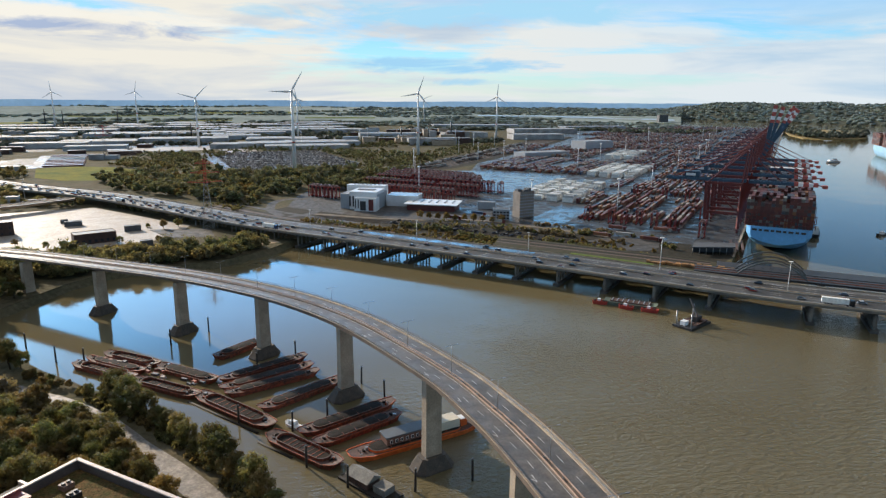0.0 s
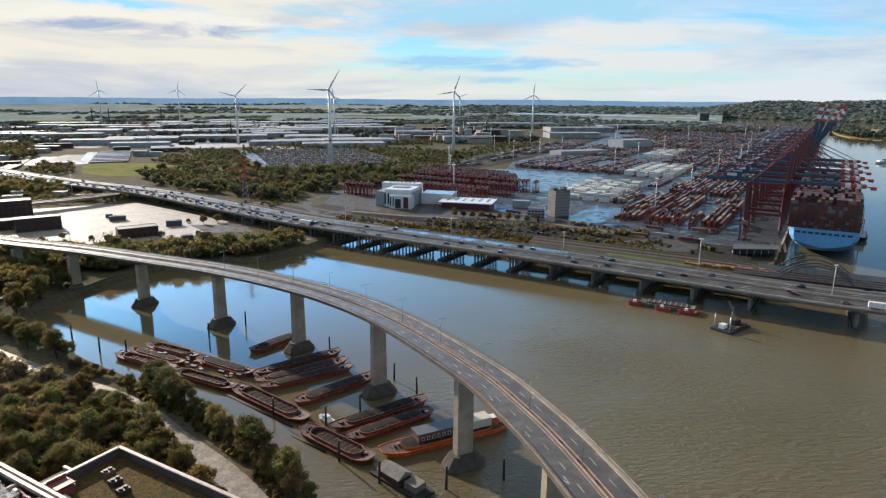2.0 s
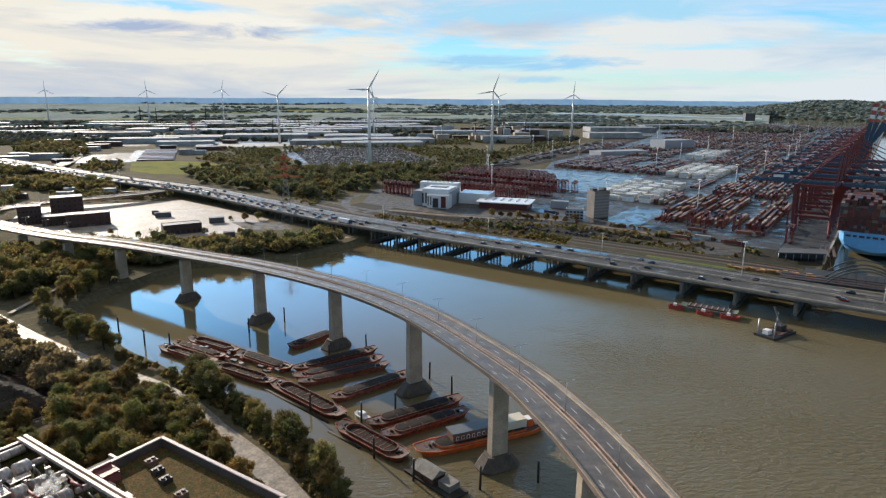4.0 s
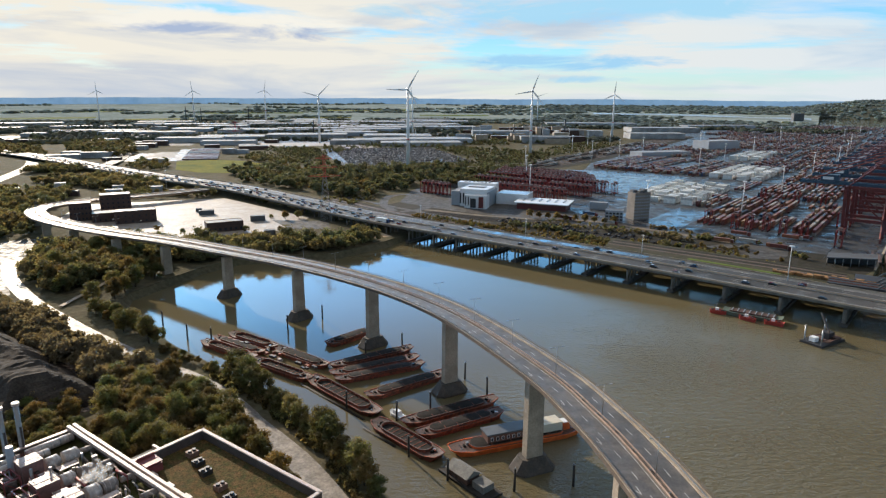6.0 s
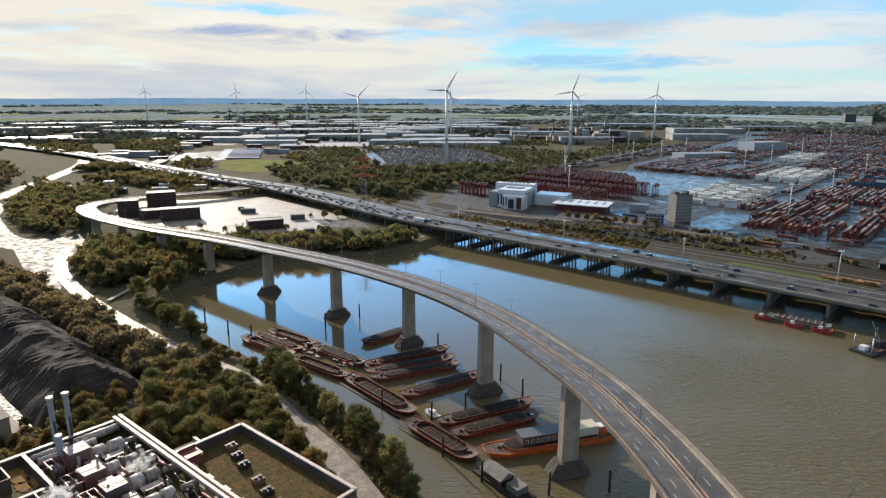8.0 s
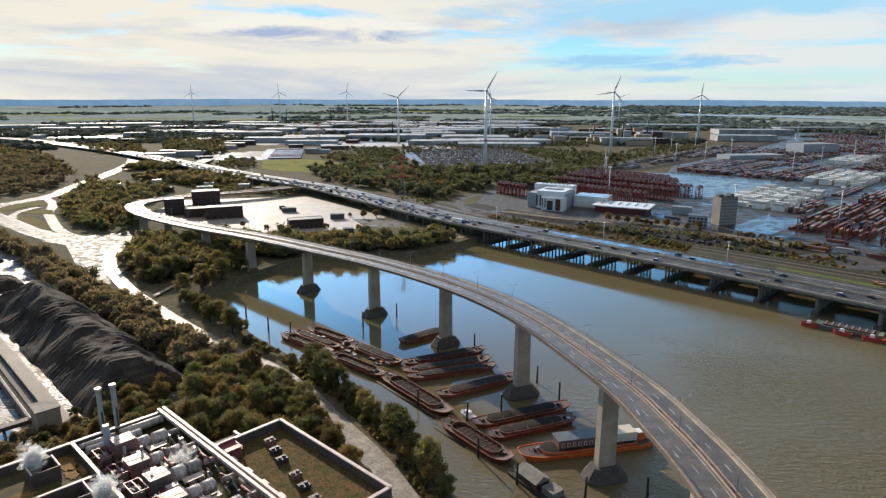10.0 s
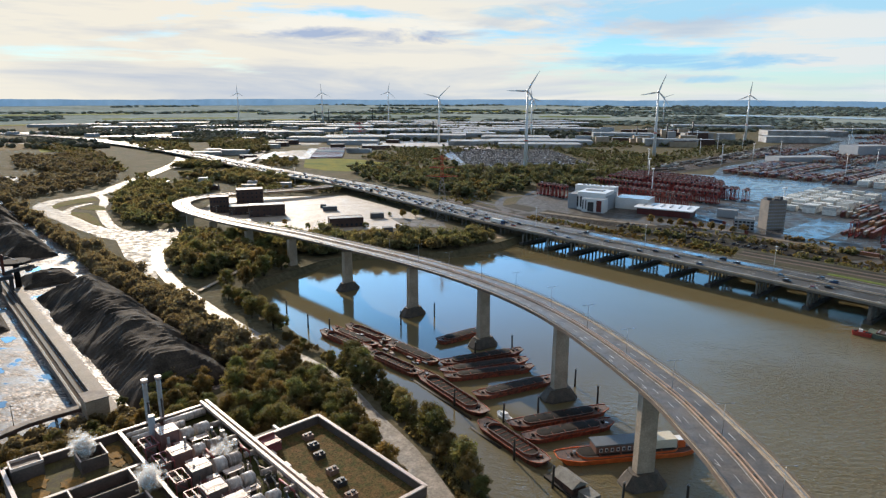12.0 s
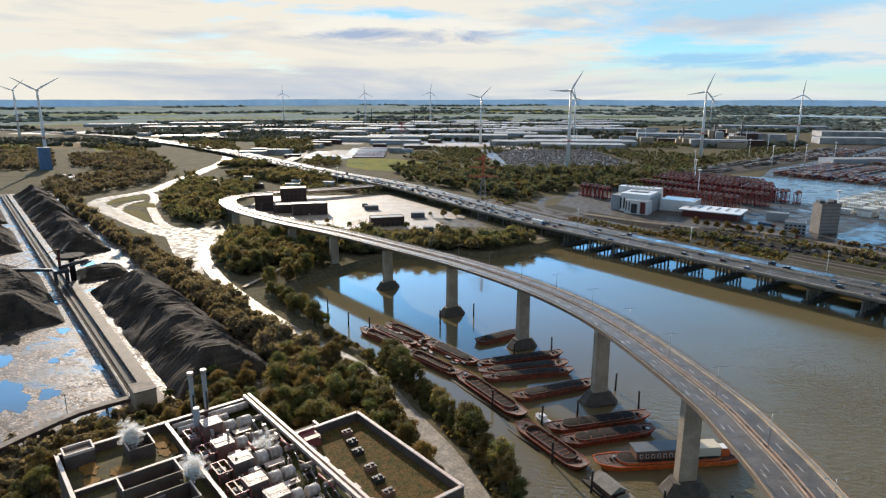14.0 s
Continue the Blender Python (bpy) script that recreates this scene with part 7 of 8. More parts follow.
sl.new(s_clear.outputs[0], s_mix.inputs[1]); sl.new(s_half.outputs[0], s_mix.inputs[2]); sl.new(s_mix.outputs[0], s_out.inputs[0])
MATS["white_steam"] = STEAM
rnd = random.Random(77)
for a, b, drift, count in ((9, 38, (-3.0, 2.0, 3.6), 1000), (31, 30, (4.0, -1.0, 3.4), 1000), (30, 12, (5.0, 2.0, 2.6), 260)):
    sh = Shape()
    base = plant(a, b, RZ + 2.5)
    for k in range(count):
        u = rnd.random() ** 0.8
        c = base + Vector(drift) * u + Vector([max(-1.5, min(1.5, rnd.gauss(0, 0.8))) for _ in range(3)]) * (0.5 + 1.5 * u)
        t1 = Vector((rnd.gauss(0, 1), rnd.gauss(0, 1), rnd.gauss(0, 1))).normalized()
        t2 = t1.orthogonal().normalized()
        r = rnd.uniform(0.25, 0.75) * (0.6 + 0.7 * u)
        sh.add([c + (t1 * math.cos(q) + t2 * math.sin(q)) * r * rnd.uniform(0.8, 1.1) for q in np.linspace(0, 2 * math.pi, 11)[:10]], [tuple(range(10))])
    solid("steam_plume", sh, STEAM, "thin white steam drifting from a roof vent", "steam", "steam plumes", "stuff")

# ---- trees ----
def leaf_crown(seed, height, spread, leaves, lean=0.0):
    """A crown of many small leaf sprays gathered in clumps round the limbs; returns leaf and wood shapes."""
    rnd = random.Random(seed)
    leafs, wood = Shape(), Shape()
    trunk_top = Vector((lean, 0, height * 0.42))
    wood.rod((0, 0, -0.4), trunk_top, height * 0.026, height * 0.016, 7)
    clumps = []
    n = 15
    for i in range(n):
        a = 2.4 * i + rnd.uniform(-0.5, 0.5)
        k = (i + 0.5) / n
        z = height * (0.30 + 0.62 * k)
        r = spread * (0.25 + 0.75 * math.sin(math.pi * min(0.95, 0.18 + 0.78 * k))) * rnd.uniform(0.55, 0.95)
        c = Vector((lean + r * math.cos(a), r * math.sin(a), z + rnd.uniform(-0.6, 0.6)))
        clumps.append((c, spread * rnd.uniform(0.30, 0.48)))
        if i % 2 == 0:
            wood.rod(trunk_top - Vector((0, 0, height * 0.12 * rnd.random())), c, height * 0.009, height * 0.003, 5)
    clumps.append((Vector((lean, 0, height * 0.86)), spread * 0.42))
    clumps.append((Vector((lean, 0, height * 0.62)), spread * 0.5))
    for c, r in clumps:
        for _ in range(leaves // len(clumps)):
            d = Vector((rnd.gauss(0, 1), rnd.gauss(0, 1), rnd.gauss(0, 0.8)))
            d.normalize()
            p = c + d * r * rnd.uniform(0.45, 1.08)
            s = rnd.uniform(0.17, 0.42) * (spread / 4.0) ** 0.5
            n1 = (d + Vector((rnd.uniform(-.7, .7), rnd.uniform(-.7, .7), rnd.uniform(-.2, .9)))).normalized()
            t1 = n1.cross(Vector((rnd.uniform(-1, 1), rnd.uniform(-1, 1), rnd.uniform(-1, 1)))).normalized()
            t2 = n1.cross(t1)
            leafs.add([p - t1 * s, p + t1 * s * 0.9 - t2 * s * 0.5, p + t1 * s * 0.5 + t2 * s * 0.7], [(0, 1, 2)])
        # solid core added inside the clump to keep light from passing through
        leafs.add([c + Vector(q) * r * 0.5 for q in ((1, 0, 0), (-1, 0, 0), (0, 1, 0), (0, -1, 0), (0, 0, 0.8), (0, 0, -0.8))], [(0, 2, 4), (2, 1, 4), (1, 3, 4), (3, 0, 4), (2, 0, 5), (1, 2, 5), (3, 1, 5), (0, 3, 5)])
    return leafs, wood


TREE_KINDS = []
for seed, height, spread, mat, label in ((1, 11.5, 4.6, LEAF, "broad green riverside tree with dense crown"), (2, 9.5, 4.0, LEAF, "round green tree with uneven crown"), (3, 13.0, 4.4, LEAF, "tall dark green tree with full crown"), (4, 8.0, 3.6, LEAF_YELLOW, "small tree turning yellow in autumn"), (5, 6.0, 3.4, LEAF, "low bushy green tree"), (6, 10.5, 4.4, LEAF_YELLOW, "yellow-brown autumn tree with thinning leaves")):
    lf, wd = leaf_crown(seed, height, spread, 3700, 0.3 * (seed % 3 - 1))
    TREE_KINDS.append((lf.mesh("crown", mat), wd.mesh("trunk", BARK), label, height))


def tree(kind, x, y, z, size, turn):
    crown, trunk, label, _ = TREE_KINDS[kind]
    t = thing("tree", label, "tree", pose(x, y, z, 0, 0, turn) @ Matrix.Diagonal((size, size, size * random.uniform(0.85, 1.12), 1)), "trees")
    for name, me in (("crown", crown), ("trunk", trunk)):
        ob = new(name, me)
        ob.parent = t
    return t


def planted(poly, count, kinds, lo, hi, gap, avoid=()):
    """Trees strewn over an area, at least gap metres apart."""
    xs, ys = [p[0] for p in poly], [p[1] for p in poly]
    done, tries = [], 0
    while len(done) < count and tries < count * 40:
        tries += 1
        p = (random.uniform(min(xs), max(xs)), random.uniform(min(ys), max(ys)))
        if not inside(p, poly) or any((p[0] - q[0]) ** 2 + (p[1] - q[1]) ** 2 < gap * gap for q in done) or any(inside(p, a) for a in avoid):
            continue
        done.append(p)
        tree(random.choice(kinds), p[0], p[1], LAND - 0.1, random.uniform(lo, hi), random.uniform(0, 360))


random.seed(31)
# bank strip between road and water
for x, y, kind, size in ((-118, 219, 0, 1.35), (-124, 223, 2, 1.25), (-113, 214, 1, 1.3), (-107, 212, 0, 0.9), (-101, 207, 1, 0.8), (-96, 204, 4, 1.2), (-90, 198, 0, 0.85), (-85, 193, 1, 0.9), (-79, 188, 4, 1.1), (-72, 183, 0, 1.15), (-68, 177, 2, 1.1), (-63, 172, 5, 1.05), (-56, 168, 0, 1.05), (-52, 163, 5, 0.95), (-130, 227, 4, 0.9), (-138, 229, 4, 0.7), (-47, 158, 1, 0.8), (-188, 258, 2, 0.95), (-184, 253, 2, 1.0), (-180, 254, 1, 0.9), (-197, 264, 1, 0.9), (-203, 268, 2, 0.9)):
    tree(kind, x, y, LAND - 0.1, size, x * 7.3)
planted([(-128, 222), (-150, 232), (-176, 244), (-174, 250), (-150, 238), (-130, 229)], 12, (4, 3), 0.35, 0.6, 3.0)
planted([(-190, 254), (-212, 264), (-236, 283), (-232, 294), (-210, 277)], 9, (0, 1, 4, 3), 0.6, 0.95, 4.0)
# bushes on the verge of the harbour road
planted([(-62, 148), (-80, 166), (-94, 180), (-99, 183), (-88, 168), (-72, 152)], 16, (4, 3, 4, 5), 0.38, 0.7, 2.6, ([(-98, 158), (-52, 136), (-60, 118), (-140, 148)],))
planted([(-240, 290), (-290, 316), (-325, 345), (-345, 400), (-320, 392), (-280, 372), (-246, 362), (-243, 320)], 58, (0, 1, 2, 2, 3, 5), 0.95, 1.3, 5.6, (RAMP_CLEAR,))
# wood between road and plant
planted([(-76, 158), (-93, 178), (-110, 193), (-122, 203), (-152, 219), (-170, 212), (-150, 172), (-140, 156), (-122, 160), (-98, 160), (-84, 152)], 106, (0, 1, 4, 3, 5, 2), 0.72, 1.05, 3.4, ([(-98, 158), (-52, 136), (-60, 118), (-140, 148)],))
planted([(-150, 168), (-178, 196), (-196, 190), (-172, 160), (-168, 140), (-190, 120), (-180, 95), (-168, 100), (-162, 130)], 66, (4, 1, 5, 3, 4), 0.65, 0.95, 3.6)

planted([(-150, 160), (-172, 172), (-196, 166), (-192, 140), (-182, 105), (-200, 70), (-172, 92), (-168, 112), (-164, 140)], 30, (4, 5, 3, 4), 0.5, 0.8, 4.0)

# ---- woods farther off: joined clumps ----
ICO = [(0, 0, 1), (0.894, 0, 0.447), (0.276, 0.851, 0.447), (-0.724, 0.526, 0.447), (-0.724, -0.526, 0.447), (0.276, -0.851, 0.447), (0.724, 0.526, -0.447), (-0.276, 0.851, -0.447), (-0.894, 0, -0.447), (-0.276, -0.851, -0.447), (0.724, -0.526, -0.447), (0, 0, -1)]
ICO_F = [(0, 1, 2), (0, 2, 3), (0, 3, 4), (0, 4, 5), (0, 5, 1), (1, 6, 2), (2, 7, 3), (3, 8, 4), (4, 9, 5), (5, 10, 1), (2, 6, 7), (3, 7, 8), (4, 8, 9), (5, 9, 10), (1, 10, 6), (11, 7, 6), (11, 8, 7), (11, 9, 8), (11, 10, 9), (11, 6, 10)]


def clump(sh, x, y, z, r, h, rnd, sprays=0):
    k = 0.66 if sprays else 1.0
    pts = [(x + a * r * k * rnd.uniform(0.6, 1.25), y + b * r * k * rnd.uniform(0.6, 1.25), z + h * 0.5 + c * h * 0.5 * k * rnd.uniform(0.7, 1.2)) for a, b, c in ICO]
    sh.add(pts, ICO_F)
    for _ in range(int(sprays * 1.5)):
        a, b = rnd.uniform(0, 6.28), rnd.uniform(-0.3, 1.2)
        o = rnd.uniform(0.62, 1.1)
        p = Vector((x + r * math.cos(a) * math.cos(b) * o, y + r * math.sin(a) * math.cos(b) * o, z + h * 0.5 + h * 0.5 * math.sin(b) * o))
        s = rnd.uniform(0.4, 0.9)
        t1 = Vector((rnd.uniform(-1, 1), rnd.uniform(-1, 1), rnd.uniform(-1, 1))).normalized() * s
        t2 = t1.cross(Vector((rnd.uniform(-1, 1), rnd.uniform(-1, 1), rnd.uniform(-1, 1)))).normalized() * s
        sh.add([p - t1, p + t1 * 0.8 - t2 * 0.7, p + t1 * 0.4 + t2], [(0, 1, 2)])


GREEN_WOOD = material("dark_green_foliage", (0.125, 0.148, 0.080), 0.8, vary=0.45, big=16, fine=2.0, alt=(0.142, 0.126, 0.074), island=0.5, spec=0.15, through_light=0.45)
BROWN_WOOD = material("brown_foliage", (0.170, 0.148, 0.104), 0.8, vary=0.3, big=12, fine=1.6, alt=(0.195, 0.160, 0.115), island=0.2, spec=0.15, through_light=0.5)
MID_WOOD = material("mid_foliage", (0.122, 0.140, 0.072), 0.8, vary=0.5, big=25, fine=2.0, alt=(0.215, 0.170, 0.090), island=0.6, spec=0.15, through_light=0.5)


def wood(name, polys, per_tree, size, seed, label, mat=MID_WOOD, parts=4, sprays=14, avoid=()):
    """A wood of joined tree clumps; per_tree square metres for each tree."""
    rnd = random.Random(seed)
    sh = Shape()
    for poly in polys:
        xs, ys = [p[0] for p in poly], [p[1] for p in poly]
        area = abs(sum(poly[i][0] * poly[i - 1][1] - poly[i - 1][0] * poly[i][1] for i in range(len(poly)))) / 2
        left, tries = int(area / per_tree), 0
        while left > 0 and tries < 200000:
            tries += 1
            x, y = rnd.uniform(min(xs), max(xs)), rnd.uniform(min(ys), max(ys))
            if not inside((x, y), poly) or any(inside((x, y), a) for a in avoid):
                continue
            left -= 1
            s = size * rnd.uniform(0.55, 1.2) * (1.35 if rnd.random() < 0.14 else 1.0)
            z0 = rise(math.hypot(x, y)) - 0.4
            for k in range(parts):
                clump(sh, x + rnd.uniform(-.3, .3) * s, y + rnd.uniform(-.3, .3) * s, z0 + s * (0.45 * k / parts + rnd.uniform(0.0, 0.12)), s * rnd.uniform(0.26, 0.40), s * rnd.uniform(0.45, 0.68), rnd, sprays)
    return solid(name, sh, mat, label, "trees", kind="stuff")


wood("roadside_wood", [[(-140, 210), (-164, 222), (-195, 237), (-244, 263), (-296, 289), (-339, 309), (-405, 343), (-477, 375), (-578, 424), (-680, 478), (-720, 496), (-600, 428), (-473, 363), (-411, 333), (-315, 273), (-250, 246), (-203, 221), (-148, 194)]], 26, 8.6, 40, "brown-green wood between the road and the coal yard", parts=6, sprays=60, mat=BROWN_WOOD)
wood("yard_bushes", [[(-166, 158), (-180, 166), (-192, 150), (-203, 134), (-212, 116), (-226, 84), (-236, 40), (-200, 30), (-182, 60), (-168, 96), (-152, 130), (-146, 150)]], 9, 3.6, 39, "brown scrub between the belt bridge and the plant", parts=4, sprays=16, mat=BROWN_WOOD)
wood("shore_wood", [[(-240, 385), (-221, 411), (-156, 443), (-137, 478), (-150, 492), (-175, 470), (-215, 452), (-262, 440), (-330, 432), (-340, 415), (-300, 400), (-262, 385)], [(-352, 374), (-338, 350), (-312, 326), (-285, 312), (-262, 330), (-262, 352), (-300, 385), (-356, 400), (-372, 410), (-368, 392)]], 24, 11, 41, "dense bank wood below the bridge", sprays=30, avoid=(RAMP_CLEAR,))
wood("highway_wood", [[(-470, 862), (-400, 775), (-232, 690), (-200, 680), (-196, 720), (-170, 770), (-190, 830), (-280, 900), (-400, 960), (-440, 930)], [(-160, 780), (-60, 800), (-60, 850), (-200, 900)], [(-260, 880), (-60, 900), (-40, 990), (-240, 960)]], 140, 14, 42, "mixed autumn wood behind the motorway", mat=GREEN_WOOD, parts=5, sprays=22)
wood("autumn_clumps", [[(-425, 830), (-400, 785), (-232, 695), (-200, 690), (-180, 770), (-280, 890), (-400, 950)], [(-300, 405), (-221, 411), (-160, 446), (-150, 480), (-215, 450)], [(-540, 600), (-480, 500), (-440, 450), (-520, 500), (-600, 600)], [(-330, 285), (-420, 335), (-520, 385), (-400, 338), (-290, 274)]], 420, 9, 38, "yellow and brown autumn trees scattered through the woods", mat=LEAF_YELLOW, parts=5, sprays=30)
wood("junction_wood", [[(-604, 552), (-532, 480), (-478, 440), (-436, 430), (-424, 446), (-440, 470), (-470, 500), (-490, 530), (-515, 546), (-632, 655), (-660, 648), (-630, 590)], [(-490, 540), (-515, 556), (-600, 640), (-560, 660), (-520, 600)], [(-560, 690), (-470, 700), (-500, 740), (-600, 790), (-680, 720)], [(-760, 800), (-690, 820), (-700, 860), (-780, 880)]], 40, 10.5, 43, "wood inside the road junction", parts=4, sprays=24)
wood("yard_wood", [[(-690, 520), (-680, 500), (-740, 500), (-836, 560), (-840, 640), (-800, 690), (-745, 690), (-690, 610)], [(-1345, 822), (-1252, 864), (-978, 676), (-1030, 625)], [(-1140, 818), (-1050, 940), (-800, 730), (-845, 680), (-989, 718)]], 70, 10, 44, "brown-green woods beyond the coal yard", mat=BROWN_WOOD, parts=4, sprays=12)
wood("front_bushes", [[(-150, 600), (0, 540), (70, 505), (120, 478), (150, 455), (140, 445), (90, 470), (0, 520), (-150, 585)], [(95, 500), (150, 480), (165, 470), (150, 495), (110, 515)]], 46, 3.8, 45, "low autumn bushes along the tracks", parts=3, sprays=8, mat=LEAF_YELLOW)
wood("gate_bushes", [[(118, 470), (150, 452), (165, 446), (150, 462), (128, 484)], [(60, 512), (116, 486), (120, 494), (66, 522)], [(168, 486), (186, 478), (182, 496), (174, 500)], [(96, 540), (150, 528), (176, 516), (180, 522), (120, 548)]], 24, 4.4, 35, "autumn bushes round the terminal gate", parts=3, sprays=14)
wood("track_scrub", [[(-135, 590), (-45, 538), (34, 498), (44, 506), (-36, 548), (-126, 604)]], 26, 2.4, 34, "low brown scrub between the tracks", parts=2, sprays=10, mat=LEAF_YELLOW)
wood("scrub_front", [[(-260, 668), (-210, 640), (-196, 690), (-220, 720)], [(-120, 575), (-50, 535), (28, 492), (98, 456), (146, 432), (156, 440), (96, 466), (18, 516), (-110, 590)], [(-20, 575), (95, 535), (110, 550), (0, 595)]], 34, 3.2, 46, "low scrub between the tracks and the dock road", parts=3, sprays=8)
wood("siding_scrub", [[(-330, 960), (-120, 900), (-60, 1000), (0, 1180), (-60, 1300), (-130, 1000)], [(-60, 1300), (40, 1290), (150, 1560), (60, 1600)], [(-420, 1380), (-100, 1500), (-140, 1560), (-460, 1450)], [(-560, 1060), (-450, 1020), (-420, 1300), (-600, 1290)], [(-1250, 1250), (-950, 1290), (-1000, 1420), (-1300, 1400)]], 150, 8, 47, "scrub and small trees along the sidings", mat=GREEN_WOOD, parts=3, sprays=6)
wood("green_fringe", [[(-330, 985), (-100, 1085), (-60, 1060), (-130, 960), (-300, 930)], [(-130, 1100), (-70, 1080), (20, 1290), (-60, 1310), (-260, 1420), (-500, 1320), (-480, 1300), (-275, 1395)], [(-440, 1010), (-360, 1000), (-500, 1300), (-560, 1280)], [(60, 1600), (-350, 1480), (-420, 1560), (0, 1700)]], 110, 9, 36, "bushes and trees round the new-car park", mat=GREEN_WOOD, parts=3, sprays=8)
wood("lot_trees", [[(-482, 612), (-405, 650), (-378, 668), (-420, 690), (-500, 725), (-520, 660)], [(-356, 660), (-230, 575), (-224, 582), (-300, 640), (-345, 668)]], 75, 6.5, 63, "small autumn trees between the paved lot and the motorway", parts=4, sprays=16)
wood("bank_scrub", [[(-33, 133), (-49, 158), (-59, 168), (-75, 185), (-105, 211), (-142, 232), (-145, 229), (-109, 208), (-78, 182), (-62, 166), (-52, 155), (-37, 131)]], 3.5, 2.2, 64, "dark green scrub under the trees along the bank", parts=3, sprays=16)
wood("motorway_hedge", [[(10, 528), (28, 512), (48, 500), (76, 482), (82, 488), (54, 507), (34, 520), (17, 537)], [(-40, 566), (4, 543), (9, 550), (-34, 574)], [(92, 484), (122, 466), (128, 472), (98, 490)]], 11, 4.6, 61, "thick autumn hedge behind the motorway", parts=3, sprays=14, mat=GREEN_WOOD)
wood("dock_road_bushes", [[(48, 556), (66, 553), (84, 541), (100, 528), (110, 520), (112, 526), (98, 540), (84, 550), (66, 560), (50, 563)], [(84, 572), (106, 566), (124, 544), (146, 538), (150, 546), (126, 553), (108, 573), (88, 580)], [(128, 500), (146, 506), (150, 514), (132, 508)]], 14, 3.8, 62, "brown and green bushes along the dock road", parts=3, sprays=14, mat=BROWN_WOOD)
# belts of far trees over the flat country
rnd = random.Random(50)
belts = []
for k in range(150):
    az, r = rnd.uniform(-62, 19), rnd.uniform(1150, 3000)
    if (az > 2 and r < 2300) or r < 1620:
        continue
    l, w = rnd.uniform(120, 420) * min(1, r / 2000), rnd.uniform(18, 60) * min(1, r / 2000)
    c = polar(az, r)
    t = radians(rnd.uniform(-25, 25) + 10)
    ca, sa = math.cos(t), math.sin(t)
    belts.append([(c[0] + a * ca - b * sa, c[1] + a * sa + b * ca) for a, b in ((-l / 2, -w / 2), (l / 2, -w / 2), (l / 2, w / 2), (-l / 2, w / 2))])


def wide_wood(name, polys, per_clump, seed, label, mat, lo, hi, tall=1.0):
    """Closed far woods: broad low clumps side by side."""
    rnd = random.Random(seed)
    sh = Shape()
    for poly in polys:
        xs, ys = [p[0] for p in poly], [p[1] for p in poly]
        area = abs(sum(poly[i][0] * poly[i - 1][1] - poly[i - 1][0] * poly[i][1] for i in range(len(poly)))) / 2
        left, tries = int(area / per_clump), 0
        while left > 0 and tries < 60000:
            tries += 1
            x, y = rnd.uniform(min(xs), max(xs)), rnd.uniform(min(ys), max(ys))
            if inside((x, y), poly):
                left -= 1
                r = rnd.uniform(lo, hi)
                clump(sh, x, y, rise(math.hypot(x, y)) - 1.5, r, rnd.uniform(0.5, 1.15) * (9 + 0.5 * r) * tall, rnd)
    return solid(name, sh, mat, label, "trees", kind="stuff")


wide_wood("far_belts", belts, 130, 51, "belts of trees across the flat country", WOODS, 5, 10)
belts = []
for k in range(64):
    az, r = rnd.uniform(-66, 20), rnd.uniform(2500, 4700)
    if az > 0 and r > 3250:
        continue
    l, w = rnd.uniform(250, 900), rnd.uniform(40, 140)
    c = polar(az, r)
    t = radians(-az + rnd.uniform(-12, 12))
    ca, sa = math.cos(t), math.sin(t)
    belts.append([(c[0] + a * ca - b * sa, c[1] + a * sa + b * ca) for a, b in ((-l / 2, -w / 2), (l / 2, -w / 2), (l / 2, w / 2), (-l / 2, w / 2))])
belts.append([polar(a, r) for a, r in ((-1, 3260), (10, 3230), (10, 3400), (-1, 3480))])
belts.append([polar(a, r) for a, r in ((-1, 3760), (10, 3740), (20, 3760), (20, 4660), (10, 4680), (-1, 4660))])
belts.append([polar(a, r) for a, r in ((-2, 2300), (19, 2700), (20, 2950), (19, 3120), (-2, 3280))])
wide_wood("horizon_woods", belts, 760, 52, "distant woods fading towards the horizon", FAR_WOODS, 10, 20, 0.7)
rnd = random.Random(60)
sh = Shape()
for k in range(2600):
    a = rnd.uniform(18, 47)
    f = rnd.random()
    s = min(1.0, max(0.0, (a - 17.0) / 7.0))
    rr = 3740 + 1000 * f
    rr2 = rr + 480 * max(0, 1 - (a - 17) / 17) * (1 - (rr - 3730) / 1150)
    kk = np.interp(rr, (3730, 3800, 4000, 4250, 4500, 4700, 4880), (0, 0.10, 0.42, 0.72, 0.94, 1.0, 1.02))
    zz = -1 + kk * (94 * (0.45 + 0.55 * s) + 5 * math.sin(a * 0.9) + 3 * math.sin(a * 2.3))
    clump(sh, *polar(a, rr2), zz - 2, rnd.uniform(9, 17), rnd.uniform(9, 16), rnd)
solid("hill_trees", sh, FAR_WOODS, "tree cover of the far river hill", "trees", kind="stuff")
ISLAND = [(1300, 2500), (1170, 2190), (1126, 2030), (1150, 1978), (1220, 1958), (1322, 2023), (1500, 2296), (1640, 2560), (1500, 2620)]
solid("river_spit", Shape().prism(ISLAND, -3, 1.6), material("dry_grass", (0.30, 0.22, 0.08), 0.9, vary=0.35, big=40, fine=4), "low grassy spit in the river", "island", kind="structure")
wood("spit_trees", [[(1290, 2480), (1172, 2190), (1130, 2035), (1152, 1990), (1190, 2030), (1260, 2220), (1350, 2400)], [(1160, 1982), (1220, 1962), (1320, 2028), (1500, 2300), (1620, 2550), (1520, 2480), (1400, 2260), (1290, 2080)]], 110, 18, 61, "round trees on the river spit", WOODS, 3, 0)
